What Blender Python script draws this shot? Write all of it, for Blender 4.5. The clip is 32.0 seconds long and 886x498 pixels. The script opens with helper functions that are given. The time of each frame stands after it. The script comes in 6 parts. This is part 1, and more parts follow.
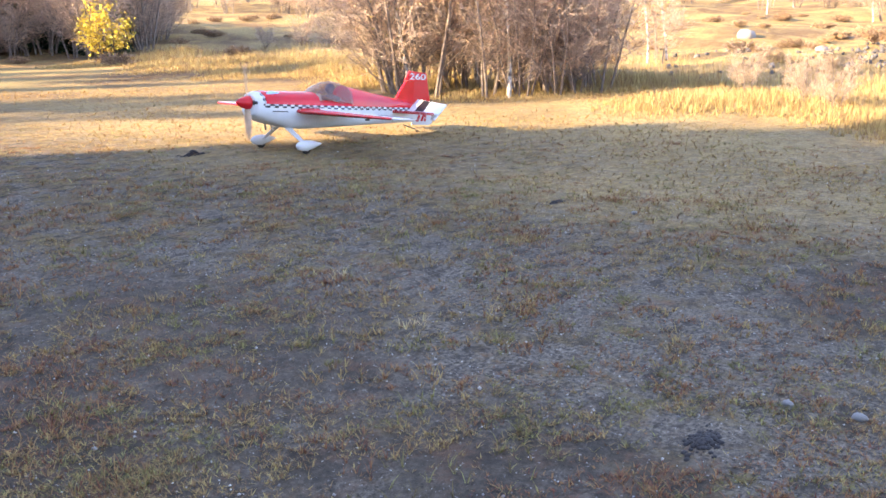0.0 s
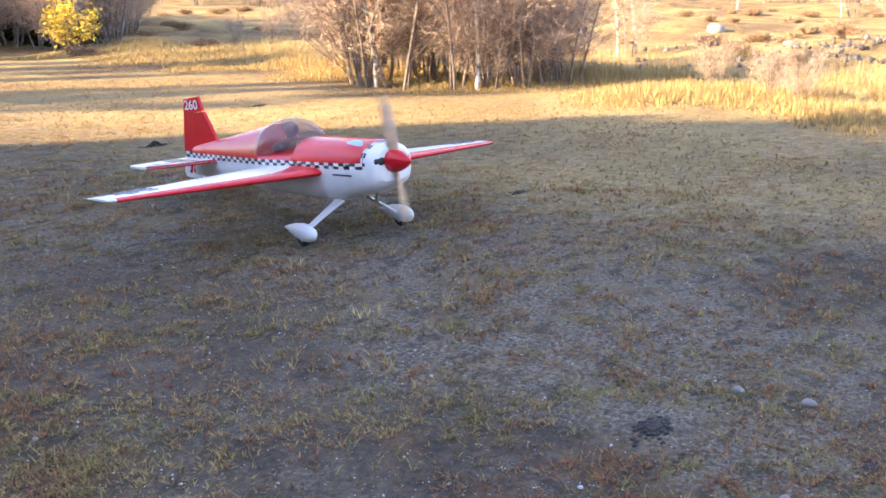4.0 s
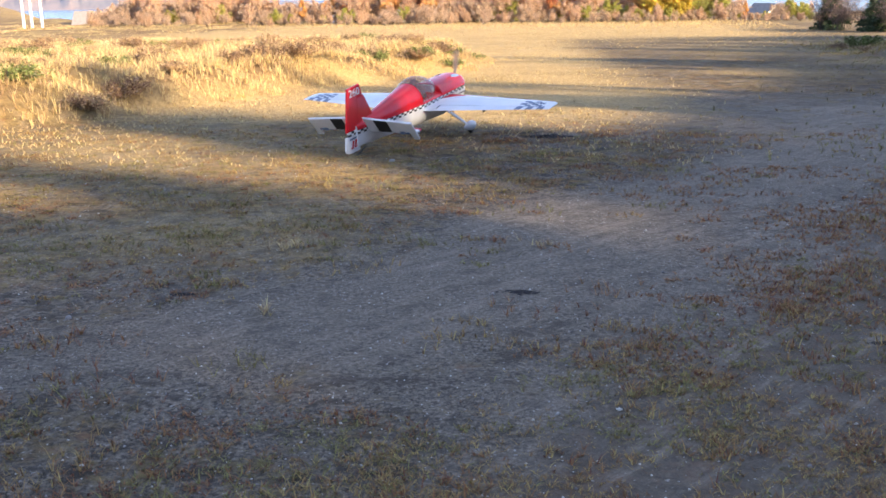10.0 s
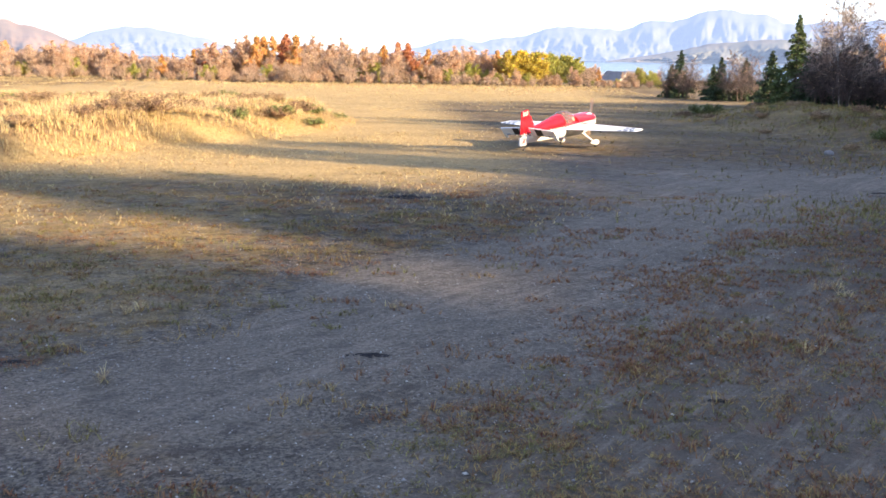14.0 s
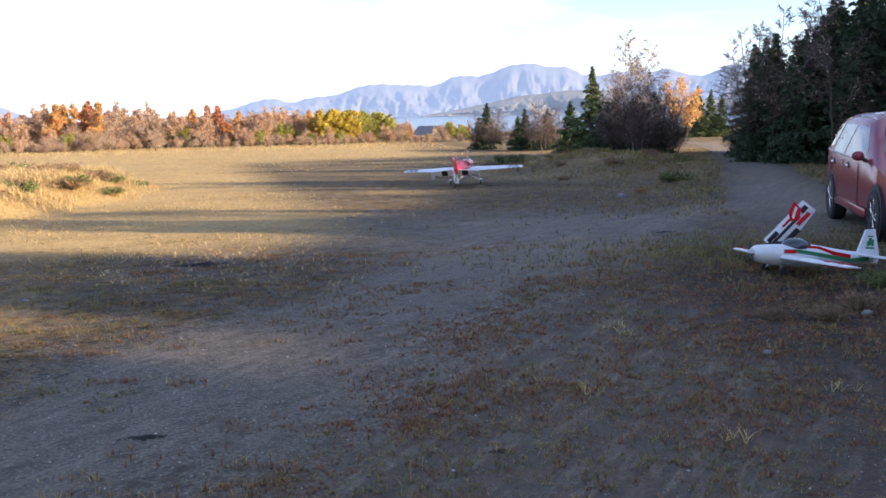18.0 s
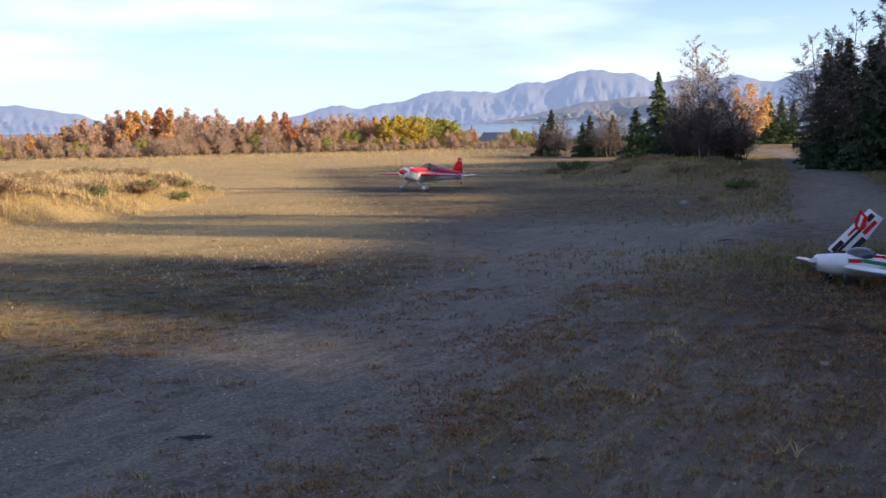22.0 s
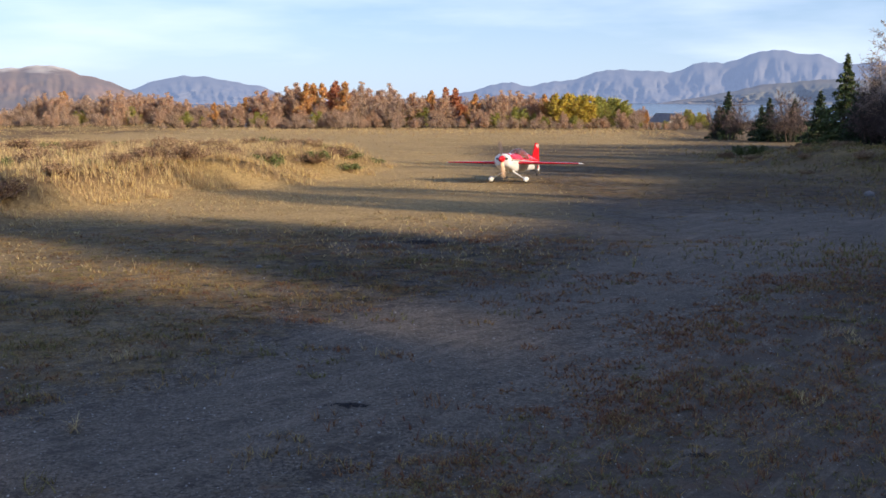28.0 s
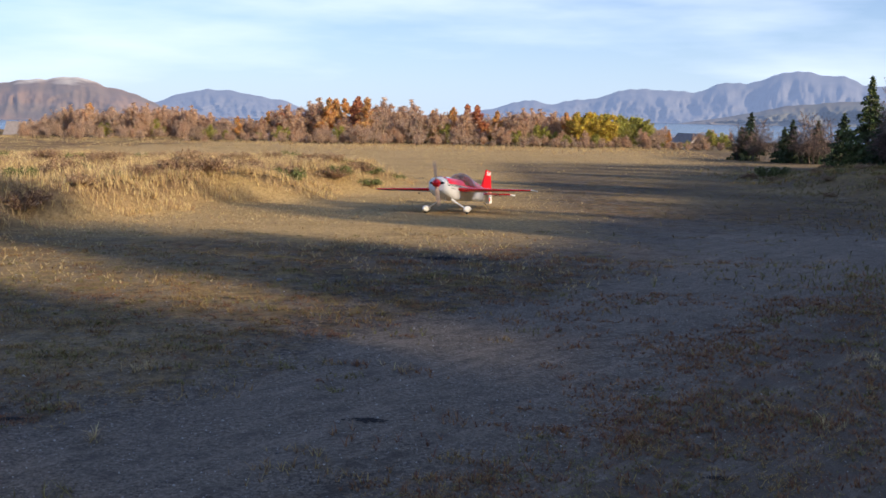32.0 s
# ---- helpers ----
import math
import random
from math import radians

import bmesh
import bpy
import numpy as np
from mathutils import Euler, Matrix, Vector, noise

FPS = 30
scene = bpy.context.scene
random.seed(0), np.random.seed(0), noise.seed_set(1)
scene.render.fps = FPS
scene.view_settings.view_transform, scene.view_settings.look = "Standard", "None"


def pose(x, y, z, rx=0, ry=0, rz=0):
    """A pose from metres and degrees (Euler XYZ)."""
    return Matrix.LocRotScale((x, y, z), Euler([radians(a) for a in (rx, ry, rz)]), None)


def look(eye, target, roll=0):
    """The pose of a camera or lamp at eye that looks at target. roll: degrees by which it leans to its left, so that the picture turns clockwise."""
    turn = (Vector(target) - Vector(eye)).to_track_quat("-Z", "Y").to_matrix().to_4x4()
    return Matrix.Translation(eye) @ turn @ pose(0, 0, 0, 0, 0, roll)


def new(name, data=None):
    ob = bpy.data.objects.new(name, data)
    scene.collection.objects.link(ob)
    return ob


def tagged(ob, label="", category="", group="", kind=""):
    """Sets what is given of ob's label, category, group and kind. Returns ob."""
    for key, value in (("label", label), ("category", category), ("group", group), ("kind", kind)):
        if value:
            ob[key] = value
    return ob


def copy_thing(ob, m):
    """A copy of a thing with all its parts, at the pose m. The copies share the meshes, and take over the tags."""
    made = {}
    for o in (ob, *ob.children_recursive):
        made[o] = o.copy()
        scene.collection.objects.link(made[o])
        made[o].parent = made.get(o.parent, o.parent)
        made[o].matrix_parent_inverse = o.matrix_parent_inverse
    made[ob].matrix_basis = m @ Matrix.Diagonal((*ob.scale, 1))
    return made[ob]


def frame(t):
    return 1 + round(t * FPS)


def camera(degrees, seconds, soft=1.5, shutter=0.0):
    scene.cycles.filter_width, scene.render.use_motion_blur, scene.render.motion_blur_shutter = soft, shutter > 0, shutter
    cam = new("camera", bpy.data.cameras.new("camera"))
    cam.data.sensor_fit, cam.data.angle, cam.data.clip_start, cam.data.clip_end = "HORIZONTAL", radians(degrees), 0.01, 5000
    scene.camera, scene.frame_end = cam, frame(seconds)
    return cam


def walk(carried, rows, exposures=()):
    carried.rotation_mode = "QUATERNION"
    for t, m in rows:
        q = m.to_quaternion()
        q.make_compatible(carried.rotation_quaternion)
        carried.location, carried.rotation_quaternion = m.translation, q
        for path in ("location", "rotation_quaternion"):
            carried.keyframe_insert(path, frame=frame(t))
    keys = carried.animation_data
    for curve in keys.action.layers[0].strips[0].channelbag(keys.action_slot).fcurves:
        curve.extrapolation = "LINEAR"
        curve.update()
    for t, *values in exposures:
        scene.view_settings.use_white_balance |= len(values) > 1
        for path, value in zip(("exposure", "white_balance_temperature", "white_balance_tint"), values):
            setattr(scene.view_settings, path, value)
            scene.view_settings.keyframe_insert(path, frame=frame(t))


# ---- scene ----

def cam_pose(x, y, z, heading, pitch, roll):
    """Camera at (x, y, z); heading clockwise from +y, pitch up, roll, in degrees."""
    h, p = radians(heading), radians(pitch)
    way = Vector((math.sin(h) * math.cos(p), math.cos(h) * math.cos(p), math.sin(p)))
    return look((x, y, z), Vector((x, y, z)) + way, roll)


cam = camera(48.83, 32.0, soft=1.6, shutter=0.15)
PATH = [  # seconds, eye, heading, pitch, roll
    (0.0, -0.820, 0.115, 1.511, -126.98, -14.20, -0.47),
    (0.5, -0.819, 0.100, 1.510, -127.98, -14.16, -0.60),
    (1.0, -0.817, 0.089, 1.509, -128.56, -14.35, -0.37),
    (1.5, -0.812, 0.086, 1.507, -128.96, -14.46, -0.49),
    (2.0, -0.809, 0.079, 1.505, -129.52, -14.53, -0.58),
    (2.5, -0.807, 0.074, 1.503, -129.63, -14.59, -0.51),
    (4.5, -0.912, 0.190, 1.458, -119.65, -14.40, 0.26),
    (5.0, -0.865, 0.175, 1.446, -104.78, -15.76, 0.59),
    (5.5, -0.789, 0.197, 1.438, -88.93, -16.19, 0.18),
    (5.7, -0.766, 0.254, 1.425, -82.42, -16.62, 0.36),
    (6.0, -0.707, 0.326, 1.418, -71.09, -16.79, -1.30),
    (6.3, -0.627, 0.344, 1.398, -62.68, -17.83, -0.89),
    (6.5, -0.600, 0.382, 1.419, -58.36, -18.10, -1.86),
    (7.0, -0.560, 0.295, 1.438, -46.85, -16.58, -0.97),
    (7.5, -0.561, 0.205, 1.464, -35.74, -16.07, -2.35),
    (8.0, -0.511, 0.151, 1.463, -28.15, -15.48, -1.26),
    (8.5, -0.408, 0.042, 1.465, -21.57, -15.56, -1.85),
    (9.0, -0.411, -0.038, 1.480, -16.79, -14.04, -2.36),
    (9.5, -0.450, -0.108, 1.494, -8.91, -14.46, -1.19),
    (10.0, -0.435, -0.107, 1.492, -5.06, -14.78, -0.83),
    (10.5, -0.405, -0.104, 1.493, -3.12, -14.74, -0.30),
    (11.0, -0.391, -0.102, 1.502, -2.15, -14.02, -0.28),
    (11.5, -0.384, -0.095, 1.505, -1.20, -13.52, -0.13),
    (12.0, -0.379, -0.089, 1.507, -0.51, -13.35, 0.11),
    (12.5, -0.370, -0.092, 1.507, -0.04, -13.34, 0.14),
    (13.0, -0.366, -0.093, 1.506, 0.23, -13.25, 0.18),
    (13.5, -0.367, -0.086, 1.504, 0.66, -13.02, 0.24),
    (14.0, -0.365, -0.078, 1.506, 3.09, -11.35, 0.92),
    (14.5, -0.353, -0.090, 1.509, 7.27, -10.57, 1.20),
    (15.0, -0.337, -0.105, 1.511, 9.53, -9.99, 0.62),
    (15.5, -0.333, -0.103, 1.509, 10.67, -9.85, 0.16),
    (17.5, -0.277, -0.088, 1.514, 13.75, -8.60, -0.29),
    (18.0, -0.108, -0.042, 1.521, 13.48, -8.07, -1.18),
    (18.5, -0.024, -0.034, 1.511, 13.47, -8.86, -1.50),
    (19.0, -0.015, -0.037, 1.501, 13.71, -9.93, -1.09),
    (19.5, -0.005, -0.044, 1.500, 13.76, -9.72, -0.92),
    (20.0, -0.011, -0.051, 1.507, 12.59, -8.46, -0.99),
    (20.5, -0.015, -0.054, 1.512, 11.88, -7.97, -1.27),
    (21.0, -0.017, -0.051, 1.510, 11.30, -8.00, -1.30),
    (21.5, -0.017, -0.054, 1.516, 10.47, -7.63, -1.20),
    (22.0, -0.015, -0.048, 1.512, 9.67, -7.62, -1.16),
    (22.5, -0.025, -0.020, 1.504, 3.26, -9.19, -1.94),
    (23.0, -0.087, -0.037, 1.515, -2.40, -6.61, -2.27),
    (23.5, -0.093, -0.090, 1.523, -1.30, -6.39, -2.33),
    (24.0, -0.009, -0.003, 1.520, -0.94, -6.45, -1.01),
    (24.5, -0.015, 0.011, 1.523, -0.25, -7.65, -0.66),
    (25.0, -0.022, 0.010, 1.512, -0.13, -9.13, 0.17),
    (25.5, -0.018, 0.015, 1.509, -0.75, -8.47, -0.47),
    (27.5, -0.004, 0.004, 1.512, 0.36, -8.94, 0.12),
    (28.0, 0.000, -0.000, 1.513, -0.00, -8.83, 0.12),
    (28.5, 0.005, -0.005, 1.515, -0.29, -8.69, -0.01),
    (29.0, 0.006, -0.002, 1.516, -0.44, -8.38, -0.22),
    (29.5, 0.007, -0.005, 1.519, -0.19, -8.09, -0.00),
    (30.0, -0.003, -0.003, 1.519, -0.07, -7.81, 0.31),
    (30.5, -0.004, 0.001, 1.518, -0.29, -7.71, 0.57),
    (31.0, -0.003, -0.003, 1.516, -0.68, -7.83, 0.79),
    (31.5, -0.006, -0.005, 1.516, -0.76, -7.89, 0.90),
    (32.0, -0.006, -0.004, 1.514, -1.16, -7.88, 0.94),
]
EXPOSURES = [(0.0, 2.58, 7550, 12), (2.5, 2.58, 7550, 12), (5.0, 2.44, 7900, 14), (6.0, 2.15, 7350, 12), (7.0, 2.0, 7300, 11), (8.0, 1.98, 7400, 10), (10.0, 1.72, 7350, 10), (14.0, 1.68, 7400, 10), (15.5, 1.55, 7300, 11), (18.0, 1.3, 7050, 11),
             (21.0, 1.18, 7050, 12), (22.2, 0.70, 6900, 12), (23.0, 0.45, 6850, 11), (23.6, 0.22, 6650, 11), (25.0, 0.30, 6650, 11), (28.0, 0.42, 6650, 11), (32.0, 0.42, 6650, 11)]
walk(cam, [(t, cam_pose(*row)) for t, *row in PATH], EXPOSURES)

# ---- world and sun ----
SUN_FROM = Vector((0.8387, -0.5446, 0.0)).normalized()
SUN_ELEV = radians(20)
sun_dir = Vector((SUN_FROM.x * math.cos(SUN_ELEV), SUN_FROM.y * math.cos(SUN_ELEV), math.sin(SUN_ELEV)))
world = bpy.data.worlds.new("sky")
scene.world = world
world.use_nodes = True
wn, wl = world.node_tree.nodes, world.node_tree.links
wbg = wn["Background"]
sky = wn.new("ShaderNodeTexSky")
sky.sky_type, sky.sun_disc = "NISHITA", False
sky.sun_elevation = SUN_ELEV
sky.sun_rotation = math.atan2(SUN_FROM.x, SUN_FROM.y)
sky.air_density, sky.dust_density, sky.ozone_density = 1.0, 0.15, 3.0
wtc = wn.new("ShaderNodeTexCoord")
wmap = wn.new("ShaderNodeMapping")
wmap.inputs["Scale"].default_value = (1.0, 1.0, 6.0)
wnoise = wn.new("ShaderNodeTexNoise")
wnoise.inputs["Scale"].default_value, wnoise.inputs["Detail"].default_value = 2.2, 7
wramp = wn.new("ShaderNodeValToRGB")
wramp.color_ramp.elements[0].position, wramp.color_ramp.elements[1].position = 0.48, 0.80
wmix = wn.new("ShaderNodeMixRGB")
wmix.inputs[2].default_value = (7.9, 9.0, 11.1, 1)
wl.new(wtc.outputs["Generated"], wmap.inputs["Vector"])
wl.new(wmap.outputs[0], wnoise.inputs["Vector"])
wl.new(wnoise.outputs["Fac"], wramp.inputs[0])
wl.new(wramp.outputs[0], wmix.inputs[0])
wtint = wn.new("ShaderNodeMixRGB")
wtint.blend_type = "MULTIPLY"
wtint.inputs[0].default_value = 1.0
wtint.inputs[2].default_value = (0.86, 0.93, 1.22, 1)
wl.new(sky.outputs[0], wtint.inputs[1])
# paler blue towards the horizon
wsep = wn.new("ShaderNodeSeparateXYZ")
wl.new(wtc.outputs["Generated"], wsep.inputs[0])
wlow = wn.new("ShaderNodeMapRange")
wlow.inputs["From Min"].default_value, wlow.inputs["From Max"].default_value = 0.0, 0.16
wlow.inputs["To Min"].default_value, wlow.inputs["To Max"].default_value = 0.75, 0.0
wl.new(wsep.outputs[2], wlow.inputs["Value"])
whaze = wn.new("ShaderNodeMixRGB")
whaze.inputs[2].default_value = (4.7, 6.4, 8.9, 1)
wl.new(wlow.outputs[0], whaze.inputs[0])
wl.new(wtint.outputs[0], whaze.inputs[1])
wl.new(whaze.outputs[0], wmix.inputs[1])
wl.new(wmix.outputs[0], wbg.inputs["Color"])
wbg.inputs["Strength"].default_value = 0.10
sun = new("sun", bpy.data.lights.new("sun", "SUN"))
sun.data.energy, sun.data.angle, sun.data.color = 5.0, radians(0.9), (1.0, 0.82, 0.58)
sun.matrix_world = look(sun_dir * 60, (0, 0, 0))


# ---- materials ----
def mat(name, base, rough=0.6, metal=0.0, var=0.0, scale=30.0, bump=0.0, second=None, mix_scale=4.0, spec=0.5, obj=False, transmission=0.0, alpha=1.0, rand=0.0, through_light=0.0):
    """A procedural surface: base colour, a second colour mixed in patches, fine grain and bump at world size."""
    m = bpy.data.materials.new(name)
    m.use_nodes = True
    n, l = m.node_tree.nodes, m.node_tree.links
    b = n["Principled BSDF"]
    b.inputs["Roughness"].default_value, b.inputs["Metallic"].default_value = rough, metal
    b.inputs["Specular IOR Level"].default_value = spec
    b.inputs["Transmission Weight"].default_value, b.inputs["Alpha"].default_value = transmission, alpha
    tc = n.new("ShaderNodeTexCoord")
    col = None
    rgb = n.new("ShaderNodeRGB")
    rgb.outputs[0].default_value = (*base, 1)
    col = rgb.outputs[0]
    if second:
        big = n.new("ShaderNodeTexNoise")
        big.inputs["Scale"].default_value, big.inputs["Detail"].default_value = mix_scale, 5
        l.new(tc.outputs["Object"], big.inputs["Vector"])
        r = n.new("ShaderNodeValToRGB")
        r.color_ramp.elements[0].position, r.color_ramp.elements[1].position = 0.4, 0.62
        l.new(big.outputs["Fac"], r.inputs[0])
        mx = n.new("ShaderNodeMixRGB")
        l.new(r.outputs[0], mx.inputs[0])
        l.new(col, mx.inputs[1])
        mx.inputs[2].default_value = (*second, 1)
        col = mx.outputs[0]
    if var or bump:
        fine = n.new("ShaderNodeTexNoise")
        fine.inputs["Scale"].default_value, fine.inputs["Detail"].default_value = scale, 6
        l.new(tc.outputs["Object"], fine.inputs["Vector"])
        if var:
            hsv = n.new("ShaderNodeHueSaturation")
            mr = n.new("ShaderNodeMapRange")
            mr.inputs["To Min"].default_value, mr.inputs["To Max"].default_value = 1 - var, 1 + var
            mr.inputs["From Min"].default_value, mr.inputs["From Max"].default_value = 0.3, 0.7
            l.new(fine.outputs["Fac"], mr.inputs["Value"])
            l.new(mr.outputs[0], hsv.inputs["Value"])
            l.new(col, hsv.inputs["Color"])
            col = hsv.outputs[0]
        if bump:
            bp = n.new("ShaderNodeBump")
            bp.inputs["Strength"].default_value, bp.inputs["Distance"].default_value = 0.6, bump
            l.new(fine.outputs["Fac"], bp.inputs["Height"])
            l.new(bp.outputs[0], b.inputs["Normal"])
    if rand:
        geo = n.new("ShaderNodeNewGeometry")
        h2 = n.new("ShaderNodeHueSaturation")
        m2 = n.new("ShaderNodeMapRange")
        m2.inputs["To Min"].default_value, m2.inputs["To Max"].default_value = 1 - rand, 1 + rand
        l.new(geo.outputs["Random Per Island"], m2.inputs["Value"])
        l.new(m2.outputs[0], h2.inputs["Value"])
        m3 = n.new("ShaderNodeMapRange")
        m3.inputs["To Min"].default_value, m3.inputs["To Max"].default_value = 0.5 - rand * 0.06, 0.5 + rand * 0.06
        l.new(geo.outputs["Random Per Island"], m3.inputs["Value"])
        l.new(m3.outputs[0], h2.inputs["Hue"])
        l.new(col, h2.inputs["Color"])
        col = h2.outputs[0]
    l.new(col, b.inputs["Base Color"])
    if through_light:
        # thin leaves and blades let part of the light through
        tr = n.new("ShaderNodeBsdfTranslucent")
        l.new(col, tr.inputs["Color"])
        ms = n.new("ShaderNodeMixShader")
        ms.inputs[0].default_value = through_light
        l.new(b.outputs[0], ms.inputs[1])
        l.new(tr.outputs[0], ms.inputs[2])
        l.new(ms.outputs[0], n["Material Output"].inputs["Surface"])
    return m


RED = mat("red_film", (0.72, 0.010, 0.020), 0.22, var=0.06, scale=9, second=(0.66, 0.012, 0.022), mix_scale=2)
WHITE = mat("white_film", (0.80, 0.80, 0.80), 0.3, var=0.05, scale=12, second=(0.74, 0.75, 0.77), mix_scale=3)
BLACK = mat("black_film", (0.015, 0.015, 0.018), 0.35, var=0.2, scale=20)
BLUEGREY = mat("blue_grey_film", (0.10, 0.14, 0.22), 0.35, var=0.1, scale=20)
DARKRED = mat("dark_red_film", (0.20, 0.01, 0.03), 0.35, var=0.1, scale=20)
PALEBLUE = mat("pale_blue_film", (0.38, 0.52, 0.72), 0.3, var=0.05)
CHECKWHITE = mat("white_check", (0.78, 0.78, 0.78), 0.3, var=0.04)
RUBBER = mat("rubber", (0.02, 0.02, 0.02), 0.8, var=0.2, scale=60, bump=0.001)
METAL = mat("metal", (0.55, 0.55, 0.56), 0.3, 0.9, var=0.1, scale=50)
WOOD = mat("prop_wood", (0.64, 0.43, 0.28), 0.35, var=0.25, scale=14)
GLASS = mat("canopy_glass", (0.24, 0.145, 0.14), 0.04, spec=0.6, alpha=0.48)
FIGURE = mat("figure_paint", (0.05, 0.045, 0.06), 0.6, second=(0.30, 0.16, 0.11), mix_scale=6)
COCKPIT = mat("cockpit_lining", (0.45, 0.30, 0.24), 0.7, var=0.1)
CARPAINT = mat("car_paint", (0.27, 0.045, 0.06), 0.22, 0.2, var=0.05, scale=4, second=(0.30, 0.055, 0.07), mix_scale=1.0)
CARGLASS = mat("car_glass", (0.05, 0.06, 0.07), 0.04, spec=0.8)
CHROME = mat("chrome", (0.75, 0.75, 0.77), 0.12, 1.0)
PLASTIC = mat("dark_plastic", (0.025, 0.025, 0.027), 0.55, var=0.2)
GREEN = mat("green_film", (0.03, 0.22, 0.10), 0.35, var=0.08)
BARK = mat("bark", (0.10, 0.075, 0.06), 0.9, var=0.35, scale=18, bump=0.01, second=(0.06, 0.05, 0.045), mix_scale=6)
GREYBARK = mat("grey_bark", (0.24, 0.19, 0.16), 0.85, var=0.3, scale=14, second=(0.15, 0.12, 0.105), mix_scale=6)
BIRCH = mat("birch_bark", (0.62, 0.58, 0.54), 0.75, var=0.2, scale=12, second=(0.10, 0.09, 0.085), mix_scale=9)
TWIG = mat("twig", (0.45, 0.34, 0.27), 0.85, var=0.3, rand=0.3)
TWIG_DARK = mat("dark_twig", (0.15, 0.105, 0.095), 0.85, var=0.3, rand=0.3)
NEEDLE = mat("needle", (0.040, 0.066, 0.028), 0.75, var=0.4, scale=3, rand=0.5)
# brighter, yellower copy of the needles: sunlight put into their colour
NEEDLE_LIT = mat("needle_painted_sunlit", (0.085, 0.115, 0.035), 0.75, var=0.4, scale=3, rand=0.5)
LEAF_ORANGE = mat("leaf_orange", (0.70, 0.41, 0.17), 0.7, var=0.3, scale=1.5, rand=0.4, through_light=0.45)
LEAF_RUST = mat("leaf_rust", (0.60, 0.41, 0.29), 0.75, var=0.3, scale=1.5, rand=0.4, through_light=0.4)
LEAF_YELLOW = mat("leaf_yellow", (0.60, 0.46, 0.09), 0.7, var=0.3, scale=1.5, rand=0.4, through_light=0.45)
LEAF_RED = mat("leaf_red", (0.52, 0.22, 0.12), 0.7, var=0.3, scale=1.5, rand=0.4, through_light=0.4)
LEAF_OLIVE = mat("leaf_olive", (0.40, 0.38, 0.10), 0.75, var=0.3, scale=1.5, rand=0.4, through_light=0.4)
HEATHER = mat("heather", (0.25, 0.155, 0.095), 0.9, var=0.4, scale=9, rand=0.5)
HEATHER_PALE = mat("pale_heather", (0.34, 0.23, 0.14), 0.9, var=0.4, scale=9, rand=0.5)
JUNIPER = mat("juniper", (0.13, 0.15, 0.045), 0.85, var=0.3, scale=9, rand=0.5)
GRASS_DRY = mat("dry_grass", (0.57, 0.42, 0.225), 0.85, rand=0.45, through_light=0.3)
GRASS_STRAW = mat("straw_grass", (0.38, 0.27, 0.125), 0.85, rand=0.45, through_light=0.25)
GRASS_OLIVE = mat("olive_grass", (0.24, 0.20, 0.075), 0.9, rand=0.5, through_light=0.25)
GRASS_SHORT = mat("short_grass", (0.36, 0.23, 0.10), 0.9, rand=0.5, through_light=0.25)
GRASS_RUST = mat("rust_grass", (0.30, 0.14, 0.07), 0.9, rand=0.5, through_light=0.25)
PEBBLE = mat("pebble", (0.42, 0.39, 0.36), 0.85, rand=0.6)
STONE = mat("stone", (0.21, 0.20, 0.195), 0.9, var=0.3, scale=25, bump=0.004, rand=0.4)
STONE_DARK = mat("quarried_stone", (0.11, 0.10, 0.098), 0.9, var=0.3, scale=25, bump=0.004, rand=0.5)
DARKSOIL = mat("dark_soil", (0.035, 0.03, 0.03), 0.95, var=0.4, scale=30, bump=0.01)
HOUSE_WHITE = mat("white_boards", (0.78, 0.78, 0.76), 0.7, var=0.06, scale=3)
HOUSE_RED = mat("red_boards", (0.30, 0.06, 0.04), 0.75, var=0.12, scale=3)
ROOF = mat("roof_sheet", (0.24, 0.215, 0.21), 0.8, var=0.2, scale=3)
WINDOW = mat("window_glass", (0.03, 0.035, 0.04), 0.1)


def mountain_mat(name, base, second, haze_glow, bare=None):
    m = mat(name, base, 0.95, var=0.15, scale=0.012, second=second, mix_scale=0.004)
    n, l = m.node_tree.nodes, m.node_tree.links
    # far haze painted in: an even blue glow of the whole backdrop stands for scattered light
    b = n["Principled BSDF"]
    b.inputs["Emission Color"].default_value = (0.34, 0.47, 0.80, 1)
    b.inputs["Emission Strength"].default_value = haze_glow
    if bare:
        # bare rock shows above a ragged line
        tc = n.new("ShaderNodeTexCoord")
        sp = n.new("ShaderNodeSeparateXYZ")
        l.new(tc.outputs["Object"], sp.inputs[0])
        ns = n.new("ShaderNodeTexNoise")
        ns.inputs["Scale"].default_value, ns.inputs["Detail"].default_value = 0.02, 6
        l.new(tc.outputs["Object"], ns.inputs["Vector"])
        ma = n.new("ShaderNodeMath")
        ma.operation = "MULTIPLY_ADD"
        l.new(ns.outputs["Fac"], ma.inputs[0])
        ma.inputs[1].default_value = 40.0
        l.new(sp.outputs[2], ma.inputs[2])
        mr = n.new("ShaderNodeMapRange")
        mr.inputs["From Min"].default_value, mr.inputs["From Max"].default_value = bare, bare + 12
        l.new(ma.outputs[0], mr.inputs["Value"])
        mx = n.new("ShaderNodeMixRGB")
        l.new(mr.outputs[0], mx.inputs[0])
        old = b.inputs["Base Color"].links[0].from_socket
        l.new(old, mx.inputs[1])
        mx.inputs[2].default_value = (0.42, 0.38, 0.33, 1)
        l.new(mx.outputs[0], b.inputs["Base Color"])
    return m


